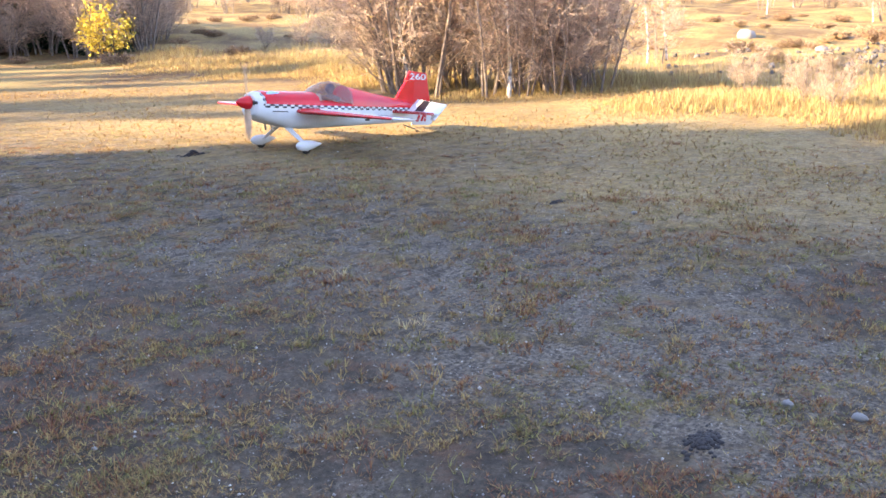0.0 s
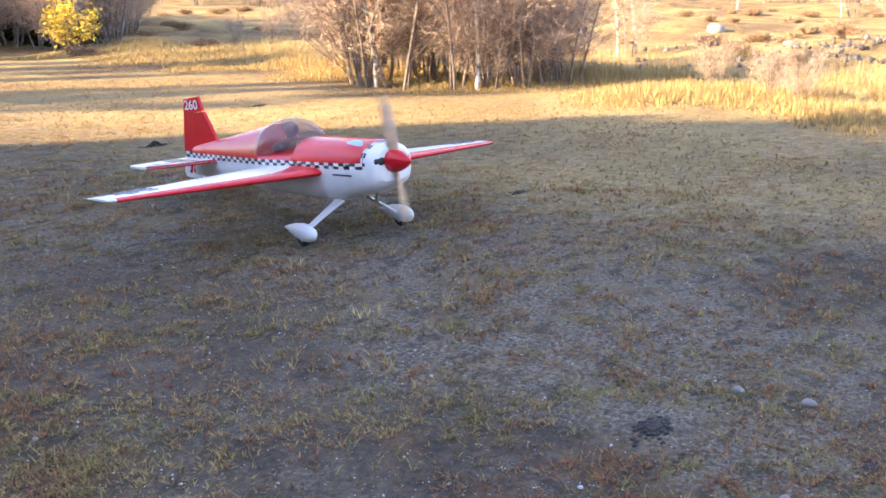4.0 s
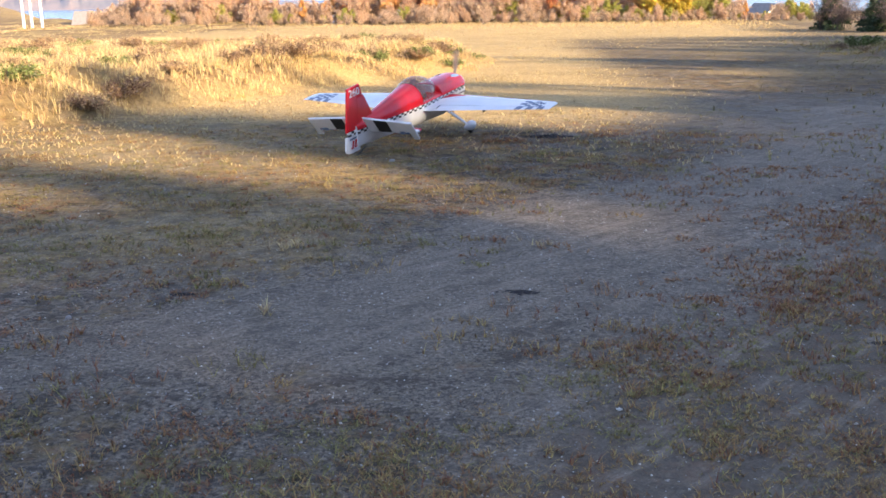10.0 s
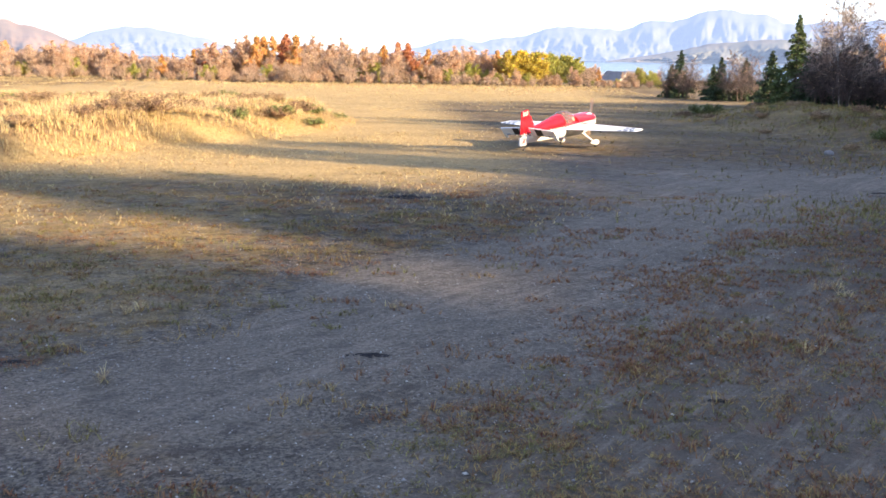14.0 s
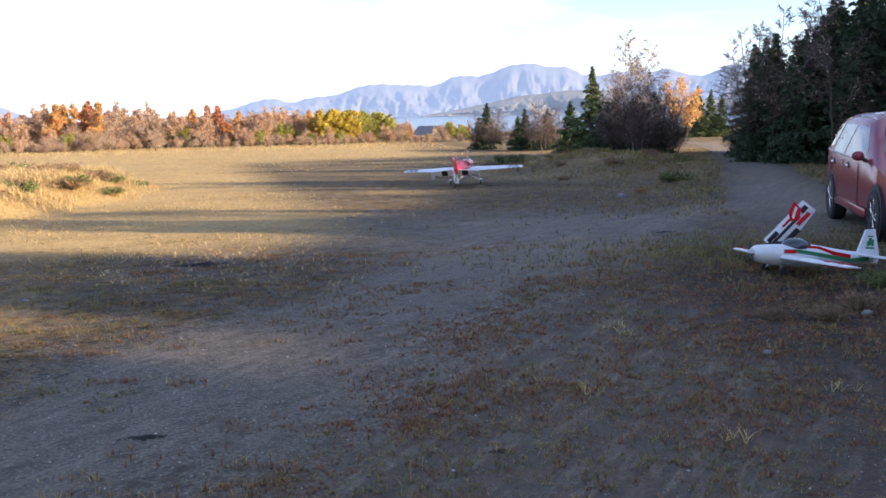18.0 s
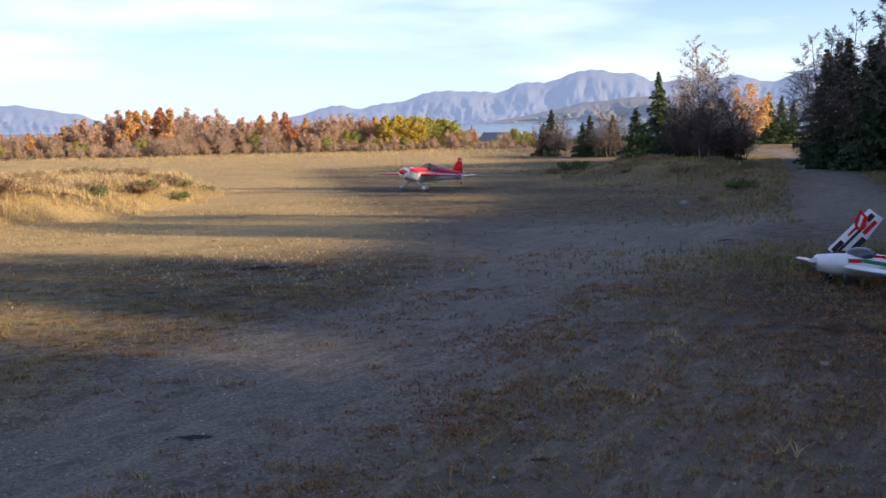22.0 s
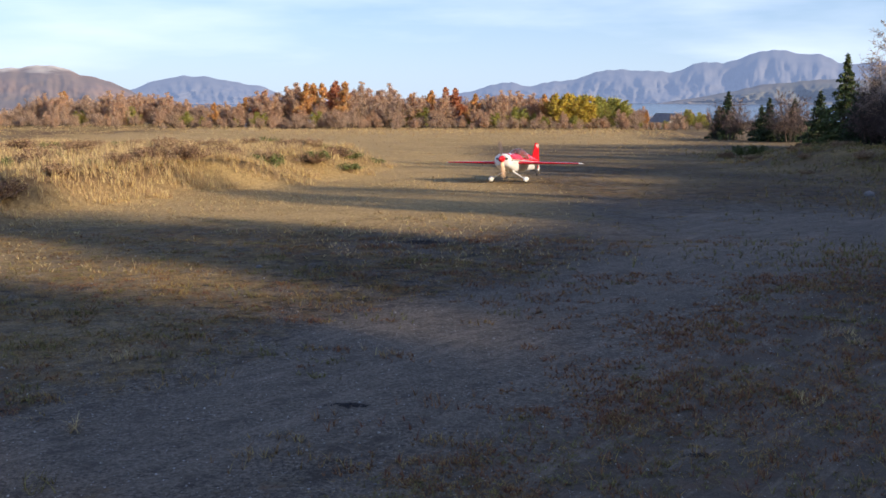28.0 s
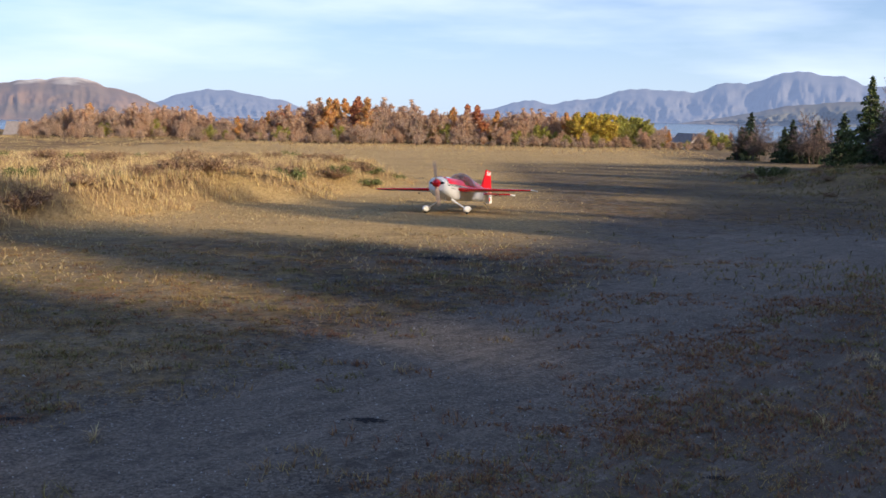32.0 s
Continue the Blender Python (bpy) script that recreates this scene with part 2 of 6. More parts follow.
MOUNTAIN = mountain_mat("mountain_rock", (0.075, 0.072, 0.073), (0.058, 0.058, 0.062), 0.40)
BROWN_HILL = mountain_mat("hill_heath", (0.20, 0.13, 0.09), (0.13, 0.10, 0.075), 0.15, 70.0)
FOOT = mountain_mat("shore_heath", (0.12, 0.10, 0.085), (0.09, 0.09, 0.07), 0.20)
SEA = mat("sea", (0.10, 0.16, 0.24), 0.25, var=0.1, scale=0.05)


def ground_mat():
    m = bpy.data.materials.new("ground_cover")
    m.use_nodes = True
    n, l = m.node_tree.nodes, m.node_tree.links
    b = n["Principled BSDF"]
    b.inputs["Roughness"].default_value = 0.95
    b.inputs["Specular IOR Level"].default_value = 0.2
    tc = n.new("ShaderNodeTexCoord")

    def noise_tex(scale, detail=6, rough=0.6, stretch=(1, 1, 1), along=None):
        t = n.new("ShaderNodeTexNoise")
        t.inputs["Scale"].default_value, t.inputs["Detail"].default_value, t.inputs["Roughness"].default_value = scale, detail, rough
        mp = n.new("ShaderNodeMapping")
        if along is not None:
            mp.vector_type = "TEXTURE"
            mp.inputs["Rotation"].default_value = (0, 0, along)
        mp.inputs["Scale"].default_value = stretch
        l.new(tc.outputs["Object"], mp.inputs["Vector"])
        l.new(mp.outputs[0], t.inputs["Vector"])
        return t.outputs["Fac"]

    def ramp(src, a, c, lo=(0, 0, 0, 1), hi=(1, 1, 1, 1)):
        r = n.new("ShaderNodeValToRGB")
        e = r.color_ramp.elements
        e[0].position, e[1].position, e[0].color, e[1].color = a, c, lo, hi
        l.new(src, r.inputs[0])
        return r.outputs[0]

    def mix(fac, a, c, mode="MIX"):
        x = n.new("ShaderNodeMixRGB")
        x.blend_type = mode
        for i, v in ((0, fac), (1, a), (2, c)):
            if isinstance(v, tuple) or isinstance(v, float):
                x.inputs[i].default_value = v
            else:
                l.new(v, x.inputs[i])
        return x.outputs[0]

    def math_node(op, a, c):
        x = n.new("ShaderNodeMath")
        x.operation = op
        x.use_clamp = True
        for i, v in ((0, a), (1, c)):
            if isinstance(v, float):
                x.inputs[i].default_value = v
            else:
                l.new(v, x.inputs[i])
        return x.outputs[0]

    zone = n.new("ShaderNodeVertexColor")
    zone.layer_name = "zone"
    sep = n.new("ShaderNodeSeparateColor")
    l.new(zone.outputs[0], sep.inputs[0])
    tall, gravel, heath, peat_shade = sep.outputs[0], sep.outputs[1], sep.outputs[2], zone.outputs["Alpha"]
    grit = ramp(noise_tex(42, 5, 0.85), 0.42, 0.62, (0.006, 0.005, 0.0045, 1), (0.34, 0.28, 0.215, 1))
    grit = mix(ramp(noise_tex(16, 6, 0.75), 0.40, 0.62), grit, mix(0.45, grit, (0.135, 0.118, 0.102, 1)))
    grit = mix(ramp(noise_tex(48, 3, 0.6), 0.65, 0.70), grit, (0.46, 0.43, 0.40, 1))
    short = ramp(noise_tex(26, 7, 0.85), 0.38, 0.62, (0.008, 0.006, 0.004, 1), (0.23, 0.155, 0.07, 1))
    short = mix(ramp(noise_tex(5.5, 5), 0.50, 0.62), short, mix(0.65, short, (0.25, 0.185, 0.065, 1)))
    short = mix(ramp(noise_tex(6.7, 5), 0.54, 0.64), short, mix(0.65, short, (0.23, 0.105, 0.055, 1)))
    cover = math_node("SUBTRACT", noise_tex(3.2, 8, 0.72, (1, 0.75, 1)), math_node("MULTIPLY", gravel, 0.22))
    cover = ramp(mix(0.35, cover, noise_tex(18, 6, 0.75)), 0.44, 0.53)
    col = mix(cover, grit, short)
    earth = ramp(noise_tex(30, 6, 0.85), 0.36, 0.66, (0.005, 0.004, 0.0035, 1), (0.11, 0.085, 0.063, 1))
    earth = mix(ramp(noise_tex(5.0, 6, 0.7), 0.50, 0.60), earth, mix(0.6, earth, (0.14, 0.062, 0.032, 1)))
    earth = mix(ramp(noise_tex(48, 3, 0.6), 0.66, 0.70), earth, (0.34, 0.32, 0.30, 1))
    col = mix(ramp(mix(0.5, peat_shade, noise_tex(2.3, 7, 0.75)), 0.48, 0.62), col, earth)
    soil = ramp(noise_tex(6.5, 8, 0.8, (0.7, 1, 1)), 0.51, 0.58)
    col = mix(soil, col, mix(0.82, col, (0.022, 0.018, 0.015, 1)))
    # dusty wheel streaks along the strip
    dust = ramp(noise_tex(6.0, 9, 0.8, (6, 1, 1), radians(50)), 0.50, 0.62)
    col = mix(math_node("MULTIPLY", math_node("ADD", math_node("MULTIPLY", dust, 0.5), 0.40), math_node("MULTIPLY", math_node("SUBTRACT", gravel, 0.16), 1.2)), col, mix(0.35, (0.36, 0.298, 0.232, 1), grit))
    straw = ramp(noise_tex(17, 8, 0.85, (1, 1, 1)), 0.36, 0.64, (0.19, 0.13, 0.06, 1), (0.64, 0.455, 0.21, 1))
    straw = mix(ramp(noise_tex(1.2, 8, 0.75, (5, 1, 1), radians(10)), 0.52, 0.66), straw, mix(0.5, straw, (0.16, 0.10, 0.05, 1)))
    straw = mix(ramp(noise_tex(0.35, 5), 0.5, 0.62), straw, mix(0.3, straw, (0.26, 0.19, 0.07, 1)))
    col = mix(ramp(mix(0.5, tall, noise_tex(6.0, 8, 0.8)), 0.40, 0.66), col, straw)
    moor = ramp(noise_tex(0.3, 9, 0.75), 0.42, 0.58, (0.13, 0.070, 0.042, 1), (0.50, 0.36, 0.14, 1))
    moor = mix(ramp(noise_tex(14, 7, 0.8), 0.40, 0.62), mix(0.7, moor, (0.05, 0.03, 0.02, 1)), moor)
    col = mix(heath, col, moor)
    l.new(col, b.inputs["Base Color"])
    bp = n.new("ShaderNodeBump")
    bp.inputs["Strength"].default_value, bp.inputs["Distance"].default_value = 1.0, 0.03
    h = mix(0.5, noise_tex(42, 5, 0.75), noise_tex(9, 5, 0.6))
    l.new(h, bp.inputs["Height"])
    l.new(bp.outputs[0], b.inputs["Normal"])
    return m


GROUND = ground_mat()


# ---- mesh helpers ----
def part(name, bm, material, parent=None, label="", smooth=True):
    me = bpy.data.meshes.new(name)
    bmesh.ops.recalc_face_normals(bm, faces=bm.faces)
    bm.to_mesh(me)
    bm.free()
    me.materials.append(material)
    if smooth:
        me.polygons.foreach_set("use_smooth", [True] * len(me.polygons))
        me.set_sharp_from_angle(angle=radians(40))
    ob = new(name, me)
    ob.parent = parent
    if label:
        ob["label"] = label
    return ob


def mesh_part(name, verts, faces, material, parent=None, label="", smooth=False):
    """A mesh from arrays: verts (n, 3), faces (m, 3 or 4)."""
    me = bpy.data.meshes.new(name)
    verts, faces = np.asarray(verts, float), np.asarray(faces, int)
    k = faces.shape[1]
    me.vertices.add(len(verts))
    me.vertices.foreach_set("co", verts.ravel())
    me.loops.add(faces.size)
    me.loops.foreach_set("vertex_index", faces.ravel())
    me.polygons.add(len(faces))
    me.polygons.foreach_set("loop_start", np.arange(len(faces)) * k)
    me.polygons.foreach_set("loop_total", np.full(len(faces), k))
    me.update(calc_edges=True)
    me.validate()
    me.materials.append(material)
    if smooth:
        me.polygons.foreach_set("use_smooth", [True] * len(me.polygons))
    ob = new(name, me)
    ob.parent = parent
    if label:
        ob["label"] = label
    return ob


def box(bm, size, m=Matrix(), bevel=0.0):
    r = bmesh.ops.create_cube(bm, size=1.0)
    bmesh.ops.scale(bm, vec=size, verts=r["verts"])
    if bevel:
        ed = list({e for v in r["verts"] for e in v.link_edges})
        g = bmesh.ops.bevel(bm, geom=ed, offset=bevel, segments=2, affect="EDGES", profile=0.5)
        vs = list({v for fc in g["faces"] for v in fc.verts} | {v for v in r["verts"] if v.is_valid})
        bmesh.ops.transform(bm, matrix=m, verts=vs)
    else:
        bmesh.ops.transform(bm, matrix=m, verts=r["verts"])
    return bm


def tube(bm, a, b, ra, rb=None, seg=8):
    a, b = Vector(a), Vector(b)
    d = b - a
    m = Matrix.Translation((a + b) / 2) @ d.to_track_quat("Z", "Y").to_matrix().to_4x4()
    bmesh.ops.create_cone(bm, cap_ends=True, segments=seg, radius1=ra, radius2=ra if rb is None else rb, depth=d.length, matrix=m)
    return bm


def ring_loft(bm, rings, close=True, caps=True):
    """Skin through rings of equal length."""
    vs = [[bm.verts.new(p) for p in r] for r in rings]
    for a, b in zip(vs, vs[1:]):
        n = len(a)
        for i in range(n if close else n - 1):
            j = (i + 1) % n
            bm.faces.new((a[i], a[j], b[j], b[i]))
    if caps and close:
        bm.faces.new(vs[0])
        bm.faces.new(vs[-1])
    return bm


def spin(bm, profile, axis_m=Matrix(), seg=20):
    """Turned shape about local x: profile of (x, radius)."""
    rings = [[axis_m @ Vector((x, r * math.cos(2 * math.pi * i / seg), r * math.sin(2 * math.pi * i / seg))) for i in range(seg)] for x, r in profile]
    return ring_loft(bm, rings)


def empty(name, m=Matrix()):
    ob = new(name)
    ob.matrix_basis = m
    ob.empty_display_size = 0.1
    return ob


def lerp_table(table, u):
    """Linear interpolation in rows (u, values...), u rising."""
    if u <= table[0][0]:
        return table[0][1:]
    for a, b in zip(table, table[1:]):
        if u <= b[0]:
            k = (u - a[0]) / max(b[0] - a[0], 1e-9)
            return [p + (q - p) * k for p, q in zip(a[1:], b[1:])]
    return table[-1][1:]


# ---- the ground ----
def smooth01(v):
    v = np.clip(v, 0, 1)
    return v * v * (3 - 2 * v)


EDGE = [(8.0, -10.5), (9.5, -9.3), (11.0, -7.8), (12.2, -6.0), (15.0, -5.3), (17.0, -4.7), (19.5, -3.1), (22.0, -2.2), (25.0, -1.6), (28.5, -1.6), (32.0, -4.0)]


def bank_mask(x, y):
    """How far inside the raised heath bank beside the strip."""
    ex = np.interp(y, [e[0] for e in EDGE], [e[1] for e in EDGE])
    wob = 0.35 * np.sin(y * 1.7) + 0.25 * np.sin(y * 3.9 + 1)
    a = smooth01((ex + wob - x) / 1.6)
    b = smooth01((y - 8.0) / 2.0) * smooth01((33.0 - y) / 6.0)
    return a * b * smooth01((x + 40) / 14)


def hump_mask(x, y):
    """The rough low bank on the side of the lane."""
    return smooth01(1 - ((x - 12.0) / 3.2) ** 2 - ((y - 28.0 - 0.9 * (x - 12)) / 9.0) ** 2)


def lane_mask(x, y):
    cx = np.interp(y, [4, 10, 16, 21, 30, 45, 61, 80], [6.0, 7.5, 10.2, 12.9, 18.0, 26.0, 33.3, 37.0])
    return smooth01(1.3 - np.abs(x - cx) / 1.25) * smooth01((y - 8) / 5)


def track_middle(y):
    return np.interp(y, [-4, 0, 3.5, 4.7, 6.1, 7.6, 9.9, 12.3, 14.4, 16.5], [-5.0, -3.6, -1.7, -0.8, 0.1, 1.2, 3.1, 5.5, 7.9, 10.6])


def track_mask(x, y):
    """The worn wheel track that runs along the strip into the lane."""
    return smooth01(1.5 - np.abs(x - track_middle(y) + 0.15 * np.sin(y * 2.1)) / 1.15) * smooth01((17 - y) / 3) * smooth01((y - 2.2) / 2)


def rough_noise(x, y):
    return 0.5 * np.sin(x * 1.3 + 1.7 * np.sin(y * 0.7)) * np.sin(y * 1.1 + 1.3 * np.sin(x * 0.9)) + 0.3 * np.sin(x * 3.1 + y * 2.3) * np.sin(y * 3.7 - x * 1.9)


def ground_z(x, y):
    x, y = np.asarray(x, float), np.asarray(y, float)
    soft = np.log1p(np.exp(np.clip((y - 8) / 1.5, -40, 40))) * 1.5
    z = np.where(y < 60, -0.0209 * soft, -0.0209 * 52 - 0.015 * (np.minimum(y, 125) - 60))
    r = np.hypot(x, y)
    z = z - 0.085 * np.clip(y - 150, 0, 450) * smooth01((np.degrees(np.arctan2(x, y)) + 30) / 8)
    wild = smooth01((-12.5 - x) / 6)
    z = z + wild * (0.22 * rough_noise(x * 0.5, y * 0.5)) + wild * 0.5 * smooth01((r - 30) / 30) * rough_noise(x * 0.13, y * 0.13)
    z = z + bank_mask(x, y) * (0.55 + 0.16 * rough_noise(x, y))
    z = z + hump_mask(x, y) * (0.50 + 0.18 * rough_noise(x * 1.5, y * 1.5))
    z = z + 0.012 * rough_noise(x * 1.1, y * 1.1) * smooth01(r / 6)
    # stone heap and moor beyond the west edge
    z = z + 1.0 * np.exp(-((x + 26) / 4.0) ** 2 - ((y - 0.0) / 6.0) ** 2) * (1 + 0.35 * rough_noise(x * 1.7, y * 1.7))
    z = z + 0.5 * np.exp(-((x + 36) / 5.0) ** 2 - ((y + 14.0) / 6.0) ** 2)
    # the moor climbs slowly to the west and south-west
    head = np.degrees(np.arctan2(x, y))
    z = z + 0.027 * np.clip(r - 34, 0, 130) * smooth01((-66 - head) / 22) * smooth01((r - 34) / 20)
    return z


def gz(x, y):
    return float(ground_z(x, y))


PEAT_SPOTS = [(-3.2, 1.3, 1.0), (-3.1, -1.4, 1.0), (-2.9, -3.6, 2.0), (-1.6, -2.6, 1.5), (-3.0, -1.6, 0.8), (-4.4, 0.2, 0.9), (-2.9, 1.9, 0.8), (-6.2, -0.6, 1.2)]


def build_ground():
    radii = [0.0]
    r = 0.35
    while r < 700:
        radii.append(r)
        r *= 1.03 if r < 60 else 1.06
    radii.append(900.0)
    radii = np.array(radii[1:])
    na = 360
    ang = np.linspace(0, 2 * math.pi, na, endpoint=False)
    X = (radii[:, None] * np.cos(ang)).ravel()
    Y = (radii[:, None] * np.sin(ang)).ravel()
    X, Y = np.r_[X, 0.0], np.r_[Y, 0.0]
    Z = ground_z(X, Y)
    nr = len(radii)
    i, j = np.meshgrid(np.arange(nr - 1), np.arange(na), indexing="ij")
    k = (j + 1) % na
    faces = np.stack([i * na + j, (i + 1) * na + j, (i + 1) * na + k, i * na + k], -1).reshape(-1, 4)
    ob = mesh_part("ground", np.stack([X, Y, Z], 1), faces, GROUND, smooth=True)
    me = ob.data
    bm = bmesh.new()
    bm.from_mesh(me)
    bm.verts.ensure_lookup_table()
    c = bm.verts[len(X) - 1]
    for q in range(na):
        bm.faces.new((bm.verts[q], bm.verts[(q + 1) % na], c))
    for fc in bm.faces:
        fc.smooth = True
    bm.to_mesh(me)
    bm.free()
    col = me.color_attributes.new("zone", "FLOAT_COLOR", "POINT")
    rr = np.hypot(X, Y)
    west = np.interp(Y, [-30, -22, -9, -4, 2, 6, 9], [-14.0, -14.8, -13.6, -12.8, -11.8, -10.6, -9.5])
    tall = smooth01((west - X + 0.8 * np.sin(Y * 1.3)) / 2.2) * (Y < 12)
    tall = np.maximum(tall, smooth01((Y - 36) / 22) * 0.9 * smooth01((14 - X + 0.1 * Y) / 10))
    tall = np.maximum(tall, smooth01((-2 - X) / 6) * smooth01((Y - 24) / 8) * 0.8)
    tall = np.maximum(tall, smooth01((-15 - Y) / 6) * 0.9)
    # thin yellow grass over the open field and towards the west edge
    wave = 0.5 + 0.5 * np.sin(X * 0.9 + 1.4 * np.sin(Y * 0.6)) * np.sin(Y * 0.8 + 1.1 * np.sin(X * 0.7))
    # grassy open field, with sunlit brightness also put into its straw weight
    tall = np.maximum(tall, smooth01((Y - 9.0) / 5) * smooth01((4.0 - X) / 4) * (0.72 + 0.25 * wave))
    # light patch on the strip: its sunlight is painted in as straw
    tall = np.maximum(tall, smooth01((Y - 3.5) / 2) * smooth01((0.5 - X) / 3) * (0.38 + 0.2 * wave))
    tall = np.maximum(tall, smooth01((Y - 14) / 6) * smooth01((X - 1) / 3) * (0.25 + 0.3 * wave) * (1 - lane_mask(X, Y)))
    tall = np.maximum(tall, smooth01((-3.5 - X) / 6) * (0.42 + 0.30 * wave))
    bank = bank_mask(X, Y)
    hump = hump_mask(X, Y)
    gravel = np.clip(0.9 * lane_mask(X, Y) + 0.42 * smooth01((9 - rr) / 4) + 0.6 * smooth01(1.4 - np.abs(X - 0.35 * Y + 0.2) / 1.6) * (Y > 1) * (Y < 14) + 0.45 * smooth01(1 - ((X - 3.5) / 5.5) ** 2 - ((Y - 12.5) / 5.0) ** 2), 0, 1)
    middle, track = track_middle(Y), track_mask(X, Y)
    gravel = np.maximum(gravel, track * 0.95)
    peat_shade = smooth01((X - middle - 0.7) / 1.8) * (1 - 0.45 * lane_mask(X, Y)) * (1 - 0.9 * track) * smooth01((11.5 - Y) / 3)
    for px, py, pr in PEAT_SPOTS:
        peat_shade = np.maximum(peat_shade, 0.68 * smooth01(1.5 - np.hypot(X - px, Y - py) / pr))
    peat_shade = np.maximum(peat_shade, 0.75 * smooth01((7.5 - Y) / 3) * smooth01((X - 0.2) / 2) * (Y > 0))
    # brown near strip; extra shade is put into its colour through this weight
    peat_shade = np.maximum(peat_shade, 0.45 * smooth01((Y + 0.5) / 2) * smooth01((9.5 - Y) / 3) * smooth01((X + 8) / 3) * (1 - 0.6 * track))
    peat_shade = np.maximum(peat_shade, 0.52 * smooth01((Y - 13) / 4) * smooth01((38 - Y) / 8) * smooth01((X - 1.5) / 3) * (1 - lane_mask(X, Y)))
    heath = np.clip(np.maximum(bank, 0.6 * hump) * 0.95 + np.maximum(smooth01((-19 - X) / 6) * 0.8, smooth01((-16 - 0.45 * X - Y) / 6) * 0.75 * (X < -6)), 0, 1)
    data = np.stack([tall, gravel * (1 - bank), heath, peat_shade], 1).astype(np.float32)
    col.data.foreach_set("color", data.ravel())
    return tagged(ob, "airstrip ground of gravel, short brown grass and dry straw", "ground", kind="structure")


build_ground()


def build_sea():
    bm = bmesh.new()
    v = [bm.verts.new(p) for p in ((-3000, 500, -21), (3000, 500, -21), (3000, 4700, -21), (-3000, 4700, -21))]
    bm.faces.new(v)
    tagged(part("water", bm, SEA), "calm pale blue fjord water below the mountains", "water", kind="structure")


build_sea()


def mountain(name, ridge, dist, seed, label, depth=500.0, material=None):
    """A range along a bow at that distance; ridge: (heading, elevation angle) in degrees."""
    rng = np.random.default_rng(seed)
    h0, h1 = ridge[0][0], ridge[-1][0]
    n = int((h1 - h0) / 0.09) + 2
    heads = np.linspace(h0, h1, n)
    el = np.interp(heads, [q[0] for q in ridge], [q[1] for q in ridge])
    jag = np.zeros(n)
    for k in range(1, 6):
        jag += rng.normal(0, 0.030 / k) * np.sin(heads * 2.1 * k + rng.uniform(0, 6))
    el = el + jag * np.minimum(1, el / 0.5)
    rows = 34
    lattice = rng.uniform(0, 1, (64, 64))

    def value_noise(u, v):
        i, j = np.floor(u).astype(int), np.floor(v).astype(int)
        a, b = smooth01(u - i), smooth01(v - j)
        at = lambda p, q: lattice[p % 64, q % 64]
        return (at(i, j) * (1 - a) + at(i + 1, j) * a) * (1 - b) + (at(i, j + 1) * (1 - a) + at(i + 1, j + 1) * a) * b

    octaves = [(f, g, rng.uniform(0, 60), rng.uniform(-0.6, 0.6)) for f, g in ((0.55, 1.3), (1.1, 2.2), (2.2, 3.0), (4.4, 4.5), (8.0, 6.0))]
    verts = []
    for k in range(rows):
        s = k / (rows - 1)
        gully = sum((1 - 2 * np.abs(2 * value_noise(heads * f + o + (w * f) * s, np.full(n, s * g) + o) - 1)) * 1.5 / f ** 0.62 for f, g, o, w in octaves)
        d = dist + depth * (s - 1) * 0.8 - gully * 26 * dist / 3600 * math.sin(math.pi * min(1.0, s * 1.1 + 0.02)) ** 0.8
        z = np.where(True, -21 + (np.tan(np.radians(el)) * dist + 21) * (s ** 1.25), 0)
        verts.append(np.stack([d * np.sin(np.radians(heads)), d * np.cos(np.radians(heads)), z], 1))
    verts = np.concatenate(verts)
    i, j = np.meshgrid(np.arange(rows - 1), np.arange(n - 1), indexing="ij")
    faces = np.stack([i * n + j, i * n + j + 1, (i + 1) * n + j + 1, (i + 1) * n + j], -1).reshape(-1, 4)
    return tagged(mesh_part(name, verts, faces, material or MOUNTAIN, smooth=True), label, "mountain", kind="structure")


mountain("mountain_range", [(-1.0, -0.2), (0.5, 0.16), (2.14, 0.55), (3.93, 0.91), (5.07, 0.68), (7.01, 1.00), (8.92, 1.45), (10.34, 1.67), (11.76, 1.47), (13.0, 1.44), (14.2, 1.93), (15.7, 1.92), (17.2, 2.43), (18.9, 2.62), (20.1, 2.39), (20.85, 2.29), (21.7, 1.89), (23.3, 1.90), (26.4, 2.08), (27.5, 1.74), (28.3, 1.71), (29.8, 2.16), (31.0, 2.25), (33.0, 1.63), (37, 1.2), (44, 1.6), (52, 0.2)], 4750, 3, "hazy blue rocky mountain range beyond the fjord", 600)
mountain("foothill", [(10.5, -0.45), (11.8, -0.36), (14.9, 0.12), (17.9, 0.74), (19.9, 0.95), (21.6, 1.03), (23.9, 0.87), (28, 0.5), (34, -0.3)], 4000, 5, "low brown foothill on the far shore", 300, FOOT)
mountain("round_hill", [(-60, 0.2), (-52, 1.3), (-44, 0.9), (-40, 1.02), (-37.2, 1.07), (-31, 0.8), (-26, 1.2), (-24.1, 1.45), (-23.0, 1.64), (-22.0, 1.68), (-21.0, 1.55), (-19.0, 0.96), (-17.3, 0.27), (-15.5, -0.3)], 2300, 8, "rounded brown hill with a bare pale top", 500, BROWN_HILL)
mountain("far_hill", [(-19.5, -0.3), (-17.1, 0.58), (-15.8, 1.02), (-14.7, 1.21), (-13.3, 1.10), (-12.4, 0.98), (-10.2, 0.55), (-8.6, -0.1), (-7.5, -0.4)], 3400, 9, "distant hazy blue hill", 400)


